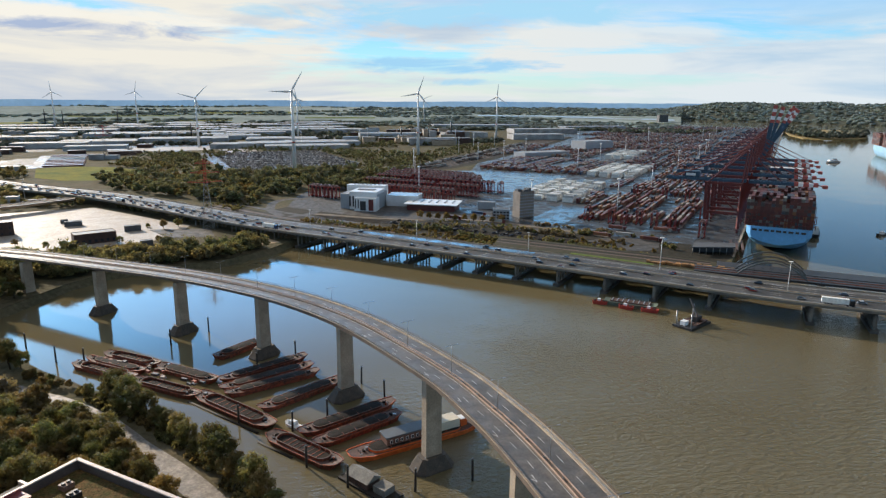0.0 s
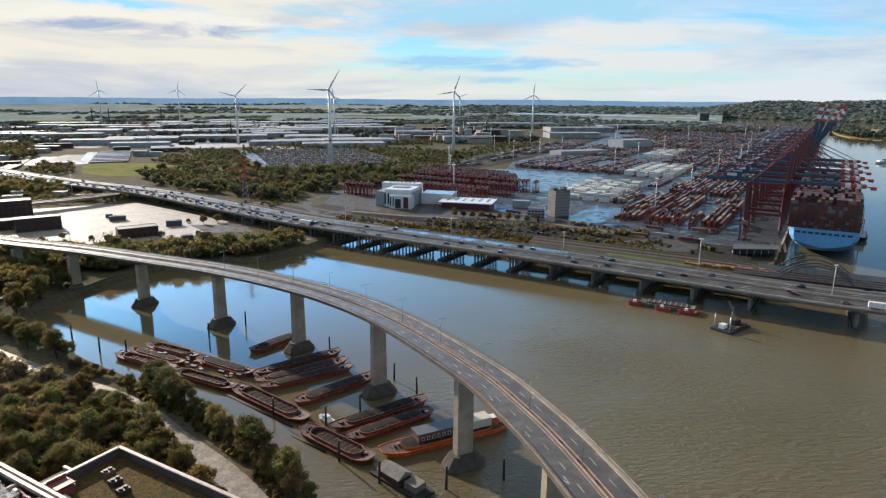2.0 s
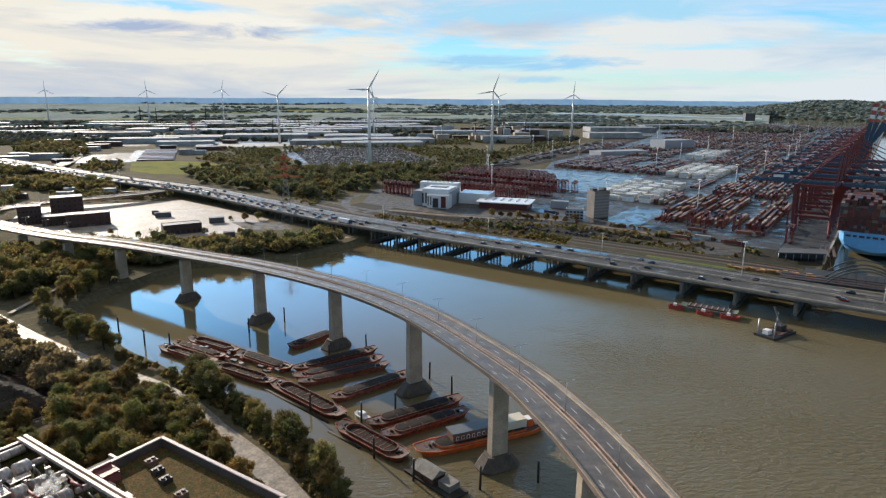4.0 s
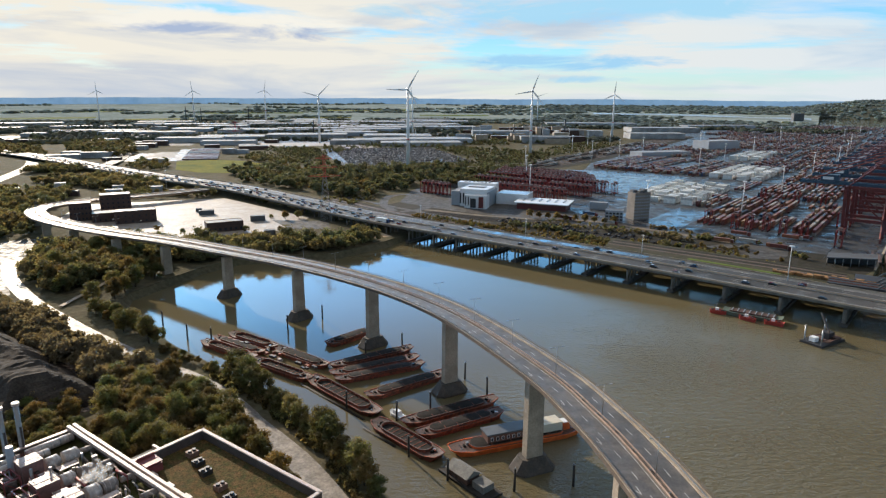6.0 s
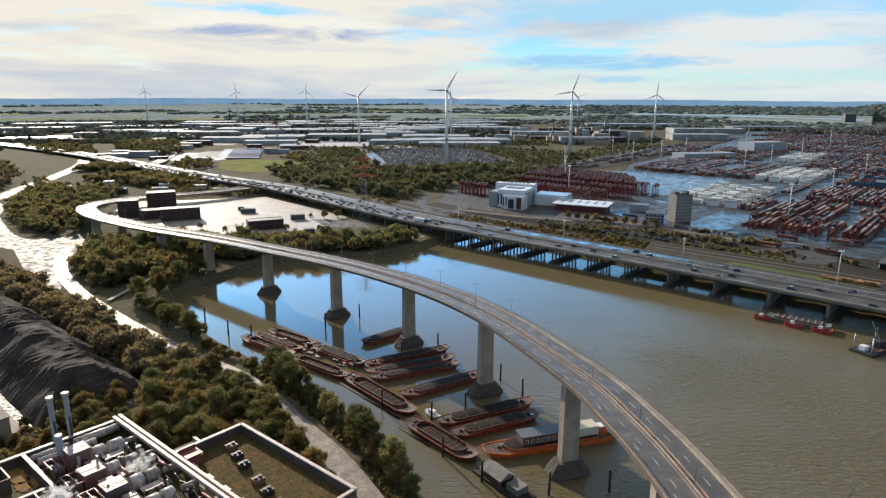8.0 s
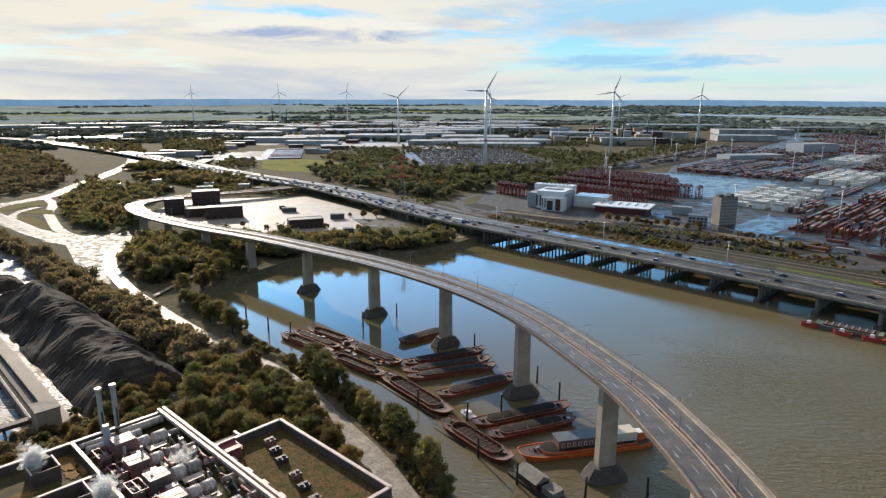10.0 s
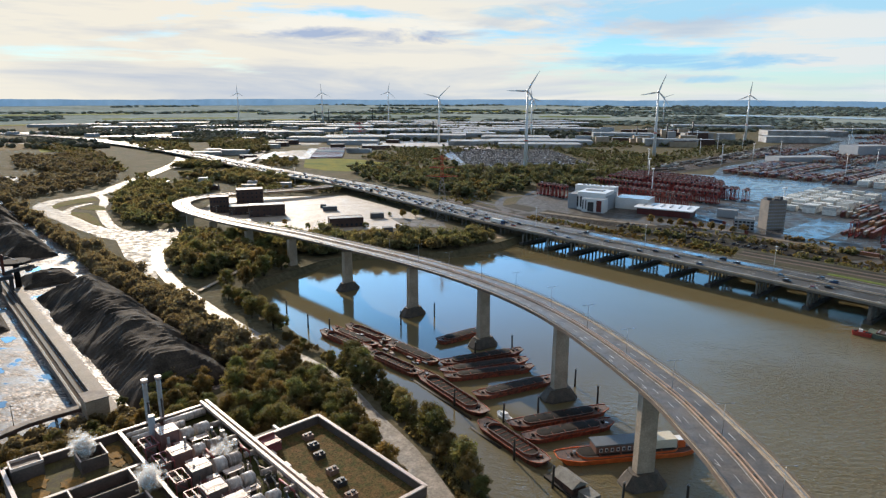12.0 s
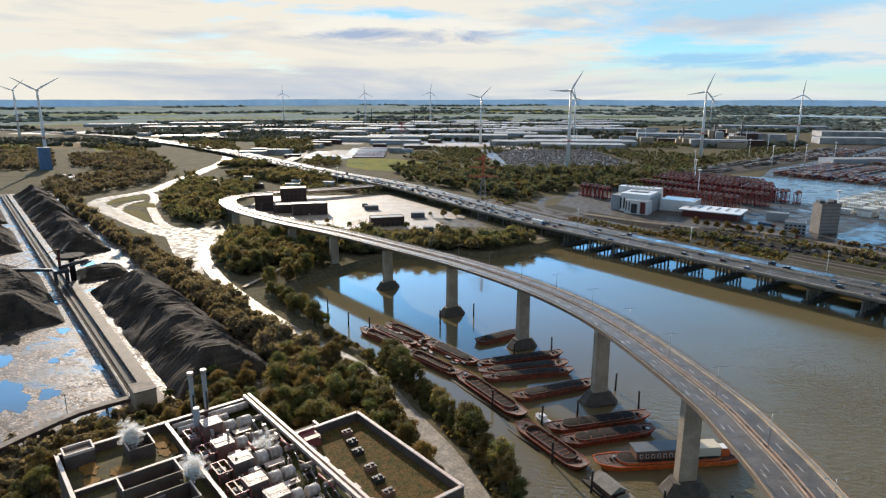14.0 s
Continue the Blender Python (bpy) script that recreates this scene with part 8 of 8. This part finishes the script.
# street trees before the office
for k in range(10):
    p = (-22 + 8.5 * k, 607 - 2.2 * k + 1.5 * (k % 2))
    tree(3 if k % 3 else 5, p[0], p[1], LAND, 0.75, 40 * k)
for x, y in ((-262, 556), (-246, 552), (-236, 560), (-255, 492), (-228, 500), (-300, 470), (-330, 480)):
    tree(random.choice((1, 4, 5)), x, y, LAND, random.uniform(0.5, 0.85), x)

# ---- fields, far river and far sheds ----
YELLOW = material("yellow_meadow", (0.22, 0.20, 0.04), 0.95, vary=0.35, big=30, fine=4, alt=(0.11, 0.14, 0.04), spec=0.02)
GREENF = material("green_meadow", (0.13, 0.17, 0.05), 0.95, vary=0.3, big=60, fine=6, alt=(0.09, 0.12, 0.045), spec=0.02)
# pale sky tone put into the base colour; the near water is brown
FARWATER = material("sky_tinted_far_water", (0.30, 0.37, 0.42), 0.35, vary=0.15, big=100, fine=10)
sheet("meadow", [(-574, 896), (-640, 1005), (-615, 1050), (-540, 1040), (-450, 985), (-440, 900), (-478, 870), (-520, 868)], LAND + 0.1, YELLOW, "yellow-green meadow beside the motorway", "field")
sheet("meadow", [(-1392, 1061), (-1277, 1074), (-1196, 1005), (-1211, 934)], LAND + 0.1, YELLOW, "yellow meadow beyond the yard", "field")
sheet("meadow", [(-1593, 1096), (-1425, 1086), (-1307, 988), (-1338, 924)], LAND + 0.12, material("brown_stubble", (0.20, 0.145, 0.085), 0.95, vary=0.3, big=30, fine=4, alt=(0.15, 0.12, 0.06), spec=0.02), "brown stubble field beyond the yard", "field")
sheet("meadow", [(-1605, 983), (-1500, 1031), (-1352, 934), (-1452, 888)], LAND + 0.1, GREENF, "green meadow beyond the yard", "field")
for a0, a1, r0, r1, mat, label in ((-36, -30, 3050, 3150, YELLOW, "far yellow field"), (-48, -38, 3200, 3320, GREENF, "far green field"), (-62, -50, 2900, 3000, YELLOW, "far yellow field"), (-20, -13, 3750, 3950, YELLOW, "far yellow field"), (-30, -22, 3500, 3600, GREENF, "far green field"), (-44, -36, 3700, 3800, GREENF, "far green field"), (-12, -6, 3300, 3400, GREENF, "far green field"), (-58, -46, 3600, 3750, GREENF, "far green field"), (-26, -18, 3120, 3200, YELLOW, "far yellow field")):
    far_patch("far_field", a0, a1, r0, r1, mat, label)
wood("ramp_woods", [[(-775, 735), (-850, 745), (-1000, 830), (-1150, 930), (-1380, 1030), (-1340, 1070), (-1120, 970), (-900, 828)], [(-1483, 907), (-1400, 950), (-1068, 704), (-1084, 658), (-1300, 700)], [(-605, 850), (-665, 905), (-700, 980), (-655, 1000), (-592, 905)], [(-540, 1045), (-440, 990), (-420, 1010), (-450, 1060), (-560, 1110)], [(-700, 700), (-740, 712), (-690, 650), (-672, 660)], [(-1000, 1010), (-940, 1060), (-1060, 1180), (-1200, 1240), (-1180, 1130)]], 85, 10, 33, "brown-green woods between the motorway ramps", parts=3, sprays=10)
wood("knob_wood", [[(-915, 1090), (-785, 1032), (-800, 1120), (-900, 1260), (-1050, 1340), (-1060, 1250)]], 70, 13, 37, "dark round wood inside the interchange", parts=4, sprays=10)
sheet("storage_lot", [(-660, 1020), (-590, 1048), (-695, 1240), (-770, 1230)], LAND + 0.12, YARD, "dark storage yard beside the motorway")
rows_ = Shape()
for k in range(9):
    p = Vector((-655, 1035, 0)).lerp(Vector((-750, 1222, 0)), k / 8)
    rows_.box((p.x + 34, p.y + 12, LAND + 0.1), (60, 9, 2.2), 18)
solid("storage_rows", rows_, CONTAINER, "long rows of goods stored in the yard", "goods", kind="stuff")
sheet("car_lot", [(-345, 995), (-130, 1095), (-275, 1400), (-490, 1300)], LAND + 0.08, YARD, "dark asphalt of the new-car park")
rows = []
for k in range(5):
    rows.append([(*polar(a, 3560 - max(0, a - 8) * 17 + 30 * math.sin(a * 0.9) + k * (26 + 3.2 * max(0, a - 8) + 10 * math.sin(a * 0.5 + 1) + 6 * math.sin(a * 1.7))), rise(3560 - max(0, a - 8) * 17 + 26 * k) + 1.5) for a in np.linspace(3.0, 19.5, 40)])
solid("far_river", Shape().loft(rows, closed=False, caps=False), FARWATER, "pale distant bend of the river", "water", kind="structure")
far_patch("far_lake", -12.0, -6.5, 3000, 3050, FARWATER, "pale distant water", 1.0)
random.seed(70)
for x, y, w, d, h, t in ((-866, 1428, 150, 60, 11, 20), (-740, 1377, 120, 50, 9, 20), (-657, 1645, 210, 90, 10, 18), (-871, 1846, 260, 110, 10, 18), (-620, 1950, 280, 100, 10, 16), (-806, 2436, 420, 130, 11, 14), (-503, 2575, 300, 110, 11, 10), (-1049, 1605, 160, 50, 12, 22), (-1238, 2085, 260, 90, 11, 22), (-1029, 2181, 240, 80, 11, 20), (-1300, 1700, 170, 60, 9, 25), (-1500, 1900, 240, 70, 9, 28), (-400, 2150, 220, 90, 10, 12), (262, 1850, 150, 60, 14, 12), (330, 2180, 220, 80, 14, 12), (200, 1310, 110, 40, 8, 28), (340, 1480, 80, 50, 20, 28), (-30, 1600, 120, 40, 16, 12), (-160, 1850, 160, 60, 14, 12), (60, 1900, 130, 50, 15, 14), (-1750, 1700, 260, 80, 9, 30), (-1900, 2000, 320, 90, 9, 32), (-2100, 1750, 260, 70, 9, 34), (560, 2450, 260, 60, 12, 20), (120, 2500, 330, 80, 13, 8)):
    block("warehouse", "large low warehouse with a pale flat roof", x, y, w, d, h, t, random.choice((SHED_WALL, GREY_PANEL, SHED_WALL)), ROOF_PALE, None, 0.8)
for k in range(70):
    az, r = random.uniform(-58, -24), random.uniform(1150, 2300)
    p = polar(az, r)
    if p[1] < 950 or (p[0] < -900 and p[1] < 1250):
        continue
    block("far_shed", "small commercial shed in the far industrial area", p[0], p[1], random.uniform(20, 70), random.uniform(12, 30), random.uniform(5, 10), random.uniform(10, 35), random.choice((SHED_WALL, GREY_PANEL, BRICK)), random.choice((ROOF_PALE, ROOF_PALE, ROOF_DARK)), None, 0)
for k in range(34):
    az, r = random.uniform(-36, -8), random.uniform(1500, 2850)
    p = polar(az, r)
    block("warehouse", "large low warehouse with a pale flat roof", p[0], p[1], random.uniform(90, 240), random.uniform(50, 110), random.uniform(8, 12), random.uniform(12, 26), random.choice((SHED_WALL, GREY_PANEL)), ROOF_PALE, None, 0)
for k in range(46):
    az, r = random.uniform(-56, -8), random.uniform(1150, 2700)
    p = polar(az, r)
    if (p[0] > -420 and p[1] < 1500) or (az < -36 and r < 1750):
        continue
    w, d, t = random.uniform(30, 120), random.uniform(25, 80), radians(random.uniform(12, 30))
    ca, sa = math.cos(t), math.sin(t)
    sheet("far_lot", [(p[0] + a * ca - b * sa, p[1] + a * sa + b * ca) for a, b in ((-w, -d), (w, -d), (w, d), (-w, d))], LAND + 0.04 + 0.003 * k, random.choice((PAVED, WET, YARD)), "pale paved lot in the far industrial area")
for k in range(34):
    x, y = random.uniform(-260, 60), random.uniform(1540, 2100)
    block("works_building", "brown brick works building far behind the rails", x, y, random.uniform(20, 60), random.uniform(14, 26), random.uniform(8, 22), 12, random.choice((BRICK, GREY_PANEL, CONCRETE)), random.choice((ROOF_DARK, ROOF_PALE)), None, 0)
block("hotel_tower", "pale high-rise by the far river bank", 1040, 3100, 46, 24, 40, 10, ROOF_DARK, ROOF_DARK, (8, 1, 42, 1.8))
for x, y, h in ((-40, 1720, 46), (-110, 1680, 40), (20, 1760, 52), (-700, 1800, 40), (-1500, 2450, 60), (-1450, 2480, 55), (-1250, 2500, 60)):
    solid("works_chimney", Shape().rod((x, y, LAND), (x, y, LAND + h), 2.2, 1.5, 10), DARK_STEEL, "slim dark works chimney in the distance", "chimney")
# parked new cars and railway sidings
lot = Shape()
rnd = random.Random(80)
ED, EN = Vector((0.90, 0.42, 0)), Vector((-0.42, 0.90, 0))
for i in range(46):
    for j in range(70):
        if rnd.random() < 0.18 or i % 5 == 4:
            continue
        p = Vector((-330, 1010, LAND)) + ED * (j * 3.1) + EN * (i * 7.5)
        lot.box((p.x, p.y, LAND + 0.1), (1.9, 4.4, 0.9), 25, 0.97).box((p.x, p.y, LAND + 1.0), (1.7, 2.4, 0.5), 25, 0.8)
solid("parked_cars", lot, palette("lot_cars", [(0.06, 0.06, 0.062), (0.015, 0.015, 0.017), (0.04, 0.04, 0.045), (0.20, 0.20, 0.20), (0.02, 0.03, 0.05), (0.03, 0.03, 0.034)], 0.75, 0.0), "thousands of new cars parked in tight rows", "cars", kind="stuff")
MATS["lot_cars"].node_tree.nodes["Principled BSDF"].inputs["Specular IOR Level"].default_value = 0.12
ribbon("siding_ballast", [(-180, 952, LAND + 0.07), (-46, 1052, LAND + 0.07), (64, 1260, LAND + 0.07), (220, 1630, LAND + 0.07), (354, 1970, LAND + 0.07)], 92, TRACKBED, "dark ballast of the freight sidings", category="railway")
for k in range(6):
    off = 9 * k
    ribbon("railway_track", [(-200 + off * .9, 960 - off * .2, LAND + 0.16), (-68 + off, 1060 - off * 0.4, LAND + 0.16), (40 + off, 1270 - off * 0.4, LAND + 0.16), (196 + off, 1640 - off * .4, LAND + 0.16), (330 + off, 1980 - off * .4, LAND + 0.16)], 3.0, DECK_GREY, "rusty brown railway siding", category="railway")
rnd = random.Random(81)
wag = Shape()
for k in (0, 1, 3, 4):
    line = framed(spline([(-200 + 9 * k * .9, 960 - 9 * k * .2, LAND), (-68 + 9 * k, 1060 - 9 * k * 0.4, LAND), (40 + 9 * k, 1270 - 9 * k * 0.4, LAND), (196 + 9 * k, 1640 - 9 * k * .4, LAND)], 15))
    s = 40
    while s < length_of(line) - 20:
        p, sd, d = at_length(line, s)
        wag.box((p.x, p.y, LAND + 1.0), (14, 2.8, 3.2), math.degrees(math.atan2(d.y, d.x)))
        s += 15.2 if rnd.random() < 0.9 else 60
solid("freight_wagons", wag, palette("wagon_paint", [(0.20, 0.19, 0.175), (0.10, 0.06, 0.045), (0.30, 0.29, 0.27), (0.13, 0.11, 0.10), (0.07, 0.06, 0.055), (0.42, 0.41, 0.39)], 0.7), "lines of brown and pale freight wagons on the sidings", "wagons", kind="stuff")
for off, lab in ((26, "railway track beside the motorway"), (33, "railway track beside the motorway"), (40, "service road beside the tracks"), (62, "dock road before the terminal")):
    pts = []
    for x, y in ((-260, 640), (-182, 580), (-120, 540), (-71, 512), (-28, 490), (41, 452), (86, 428), (135, 404)):
        pts.append((x + 0.5 * (off - 5), y + 0.87 * (off - 5), LAND + 0.15))
    ribbon("dock_road" if off > 35 else "railway_track", pts, 7 if off > 35 else 3, WET if off > 35 else RUST_DARK, lab, category="road")

rnd = random.Random(95)
SD, SN = Vector((0.885, -0.465, 0)), Vector((0.465, 0.885, 0))
park = Shape()
for row in range(3, 6):
    for k in range(52):
        if rnd.random() < 0.6:
            continue
        p = Vector((-60, 560, 0)) + SD * (k * 2.9) + SN * (row * 7.6 + (2.0 if row % 2 else 0))
        park.box((p.x, p.y, LAND + 0.22), (1.85, 4.4, 0.85), 62.3 - 90, 0.97).box((p.x, p.y, LAND + 1.07), (1.6, 2.3, 0.5), 62.3 - 90, 0.8)
sheet("staff_car_park", [tuple((Vector((-66, 552, 0)) + SD * a + SN * b)[:2]) for a, b in ((0, 0), (165, 0), (165, 48), (0, 48))], LAND + 0.17, TRACKBED, "dark worn staff car park before the offices")
solid("staff_cars", park, MATS["lot_cars"], "staff cars parked in rows before the offices", "cars", kind="stuff")
lorries = Shape()
for k in range(20):
    p = yard(rnd.uniform(20, 85), rnd.uniform(40, 260))
    if rnd.random() < 0.6:
        corrugated(lorries, Vector((p.x, p.y, LAND + 1.2)), SD, SN, 12.2)
        lorries.box((p.x + SD.x * 7.8, p.y + SD.y * 7.8, LAND + 0.5), (2.2, 2.4, 2.8), math.degrees(math.atan2(SD.y, SD.x)))
solid("yard_lorries", lorries, CONTAINER, "container lorries waiting at the terminal gate", "lorries", kind="stuff")
ribbon("track_ballast", [(x + 15.5, y + 27, LAND + 0.11) for x, y in ((-260, 640), (-182, 580), (-120, 540), (-71, 512), (-28, 490), (41, 452))], 34, TRACKBED, "dark ballast bed of the freight tracks", category="railway")
for k in range(5):
    pts = [(x + 0.5 * (18 + 5.2 * k), y + 0.87 * (18 + 5.2 * k), LAND + 0.2 + 0.004 * k) for x, y in ((-260, 640), (-182, 580), (-120, 540), (-71, 512), (-28, 490), (41, 452), (86, 428), (135, 404))]
    ribbon("railway_track", pts, 2.6, RUST_DARK if k % 2 else DECK_GREY, "brown railway track beside the motorway", category="railway")

ribbon("dock_road", [(x, y, LAND + 0.3) for x, y in ((-128, 627), (-94, 616), (-72, 608), (-39, 601), (-8, 598), (26, 600), (53, 590), (74, 574), (94, 563), (112, 550), (129, 538), (141, 525))], 7.0, PALE_TRACK, "pale dry dock road before the offices", category="road")
for k in range(3):
    ribbon("railway_track", [(x + 2.3 * k, y + 4.6 * k, LAND + 0.3 + 0.004 * k) for x, y in ((-127, 609), (-69, 588), (-18, 569), (6, 555), (28, 537), (49, 530), (69, 523), (98, 508), (124, 492))], 2.8, RUST_DARK, "dark rusty freight track beside the dock road", category="railway")
ribbon("grass_verge", [(92, 447, 9.5), (108, 438, 9.5), (124, 428, 9.5), (142, 417, 9.5)], 4.0, GREENF, "yellow grass verge on the rail embankment", category="grass")

# ---- traffic ----
def car_parts(l, w, h, roof):
    body = Shape().loft([[(x, -w / 2 * k, z0), (x, -w / 2 * k, z1), (x, w / 2 * k, z1), (x, w / 2 * k, z0)] for x, k, z0, z1 in ((-l / 2, 0.86, 0.35, 0.75), (-l * 0.46, 0.98, 0.28, 0.92), (-l * 0.2, 1, 0.25, 0.95), (l * 0.2, 1, 0.25, 0.92), (l * 0.42, 0.97, 0.28, 0.78), (l / 2, 0.85, 0.35, 0.62))])
    glass = Shape().loft([[(x, -w / 2 * k, 0.9), (x2, -w / 2 * k2, z), (x2, w / 2 * k2, z), (x, w / 2 * k, 0.9)] for x, x2, k, k2, z in ((-l * 0.42, -l * 0.33, 0.94, 0.76, h - 0.06), (l * 0.26, l * 0.1, 0.94, 0.76, h - 0.06))])
    top = Shape().box((-l * 0.12, 0, h - 0.08), (l * 0.42, w * 0.78, 0.08))
    return body, glass, top


def road_car(name, l, w, h, label):
    c = thing(name, label, "car", group="motorway traffic")
    body, glass, top = car_parts(l, w, h, 0.4)
    part("body", body, CAR_PAINT, c)
    part("glazing", glass, GLASS, c)
    part("roof", top, CAR_PAINT, c)
    for sx in (-0.31, 0.31):
        for sy in (-1, 1):
            part("wheel", Shape().rod((l * sx, sy * (w / 2 - 0.2), 0.32), (l * sx, sy * w / 2, 0.32), 0.32, n=10), RUBBER, c)
    return c


def truck(label):
    c = thing("truck", label, "truck", group="motorway traffic")
    part("trailer", Shape().box((-1.5, 0, 1.1), (12.5, 2.5, 2.8)), REEFER, c, "pale box trailer")
    part("cab", Shape().box((6.3, 0, 0.6), (2.3, 2.45, 2.9), 0, 0.94), CAR_PAINT, c)
    part("windscreen", Shape().box((7.4, 0, 1.9), (0.2, 2.1, 1.0)), GLASS, c)
    for x in (-6, -4.6, -3.2, 4.2, 6.6):
        for s in (-1, 1):
            part("wheel", Shape().rod((x, s * 0.95, 0.5), (x, s * 1.25, 0.5), 0.5, n=10), RUBBER, c)
    return c


random.seed(90)
car_a = road_car("car", 4.5, 1.85, 1.5, "passenger car in motorway traffic")
car_b = road_car("car", 4.8, 1.95, 1.75, "estate car in motorway traffic")
lorry = truck("articulated lorry with pale box trailer")
models = [car_a, car_b]
used = set()


def drive(model, s, offs, way):
    p, sd, d = at_length(high_fr, s)
    if way < 0:
        d = -d
    m = Matrix.Translation(p + sd * offs + Vector((0, 0, 0.08))) @ pose(0, 0, 0, 0, 0, math.degrees(math.atan2(d.y, d.x)))
    if id(model) in used:
        copy_thing(model, m)
    else:
        model.matrix_basis = m
        used.add(id(model))


s_jam0, s_jam1, s_end = nearest_s(high_fr, -926, 1005), nearest_s(high_fr, -140, 530), nearest_s(high_fr, 330, 288)
for offs, way in ((3.4, 1), (7.0, 1), (10.8, 1), (14.5, 1)):
    s = s_jam0 + random.uniform(0, 15)
    while s < s_end:
        drive(lorry if random.random() < 0.06 and offs > 10 else random.choice(models), s, offs + random.uniform(-.3, .3), way)
        s += random.uniform(13, 30) if s < s_jam1 else random.uniform(40, 110)
for offs, way in ((-3.2, -1), (-7.0, -1), (-10.8, -1)):
    s = s_jam0 + random.uniform(0, 60)
    while s < s_end:
        drive(lorry if random.random() < 0.12 and offs < -10 else random.choice(models), s, offs + random.uniform(-.3, .3), way)
        s += random.uniform(50, 150)


# ---- motorway lamps and gantries ----
def motorway_lamp(h):
    t = thing("motorway_lamp", "tall pale lamp mast beside the motorway", "lamp", group="motorway lamps")
    part("pole", Shape().rod((0, 0, 0), (0, 0, h), 0.28, 0.16, 8), WHITE, t)
    part("lamp_head", Shape().box((0, 0, h), (2.6, 1.2, 0.4)), WHITE, t)
    return t


ml = motorway_lamp(21)
ml.matrix_basis = pose(137.8, 392, 12)
for x, y, z, k in ((-473, 716, 4, 1.0), (-640, 830, 4, 1.0), (197, 350, 12, 0.8), (-110, 520, 12, 0.7), (-20, 478, 12, 0.7), (60, 436, 12, 0.7)):
    copy_thing(ml, pose(x, y, z)).scale = (k, k, k)

# ---- the red and white power pylon with its lines ----
py = thing("power_pylon", "tall lattice pylon, red above and grey below", "pylon", pose(-206, 552, LAND, 0, 0, 20))
lat = Shape()
low = Shape()


def half(z):
    return 5.0 - 4.0 * min(1, z / 46)


for k in range(12):
    z0, z1 = k * 5.1, (k + 1) * 5.1
    tgt = low if k < 8 else lat
    a, b = half(z0), half(z1)
    for (x0, y0), (x1, y1) in (((-1, -1), (1, -1)), ((1, -1), (1, 1)), ((1, 1), (-1, 1)), ((-1, 1), (-1, -1))):
        tgt.rod((x0 * a, y0 * a, z0), (x0 * b, y0 * b, z1), 0.22, n=4)
        tgt.rod((x0 * a, y0 * a, z0), (x1 * b, y1 * b, z1), 0.12, n=4)
        tgt.rod((x1 * a, y1 * a, z0), (x0 * b, y0 * b, z1), 0.12, n=4)
part("lower_lattice", low, STEEL, py, "grey lattice legs")
part("upper_lattice", lat, material("pylon_red", (0.50, 0.07, 0.05), 0.5, vary=0.2, big=4, fine=0.5), py, "red lattice top")
for z, w in ((41, 15), (49, 12), (57, 8)):
    for s in (-1, 1):
        arm = Shape()
        arm.rod((0, -0.8, z), (s * w, 0, z + 0.6), 0.2, n=4).rod((0, 0.8, z), (s * w, 0, z + 0.6), 0.2, n=4).rod((0, 0, z + 2.6), (s * w, 0, z + 0.6), 0.16, n=4)
        for q in (0.3, 0.6, 0.85):
            arm.rod((s * w * q, 0, z + 0.3), (s * w * q, 0, z + 2.5 * (1 - q) + 0.5), 0.08, n=4)
        part("cross_arm", arm, MATS["pylon_red"], py, "red cross arm")
wires = []
m = py.matrix_basis
for z, w in ((41, 14.6), (49, 11.6), (57, 7.6)):
    for s in (-1, 1):
        a = m @ Vector((s * w, 0, z))
        b = a + Vector((-420, 640, -14))
        sh = Shape()
        pts = [a.lerp(b, k / 14) - Vector((0, 0, 15 * 4 * (k / 14) * (1 - k / 14))) for k in range(15)]
        for p, q in zip(pts, pts[1:]):
            sh.rod(p, q, 0.035, n=3, caps=False)
        part("power_line", sh, RUBBER, None)
        wires.append(bpy.context.scene.collection.objects[-1])
for wv in wires:
    tagged(wv, "thin sagging power line from the pylon", "cable", "power lines")
t = copy_thing(py, pose(-626, 1192, LAND, 0, 0, 32))
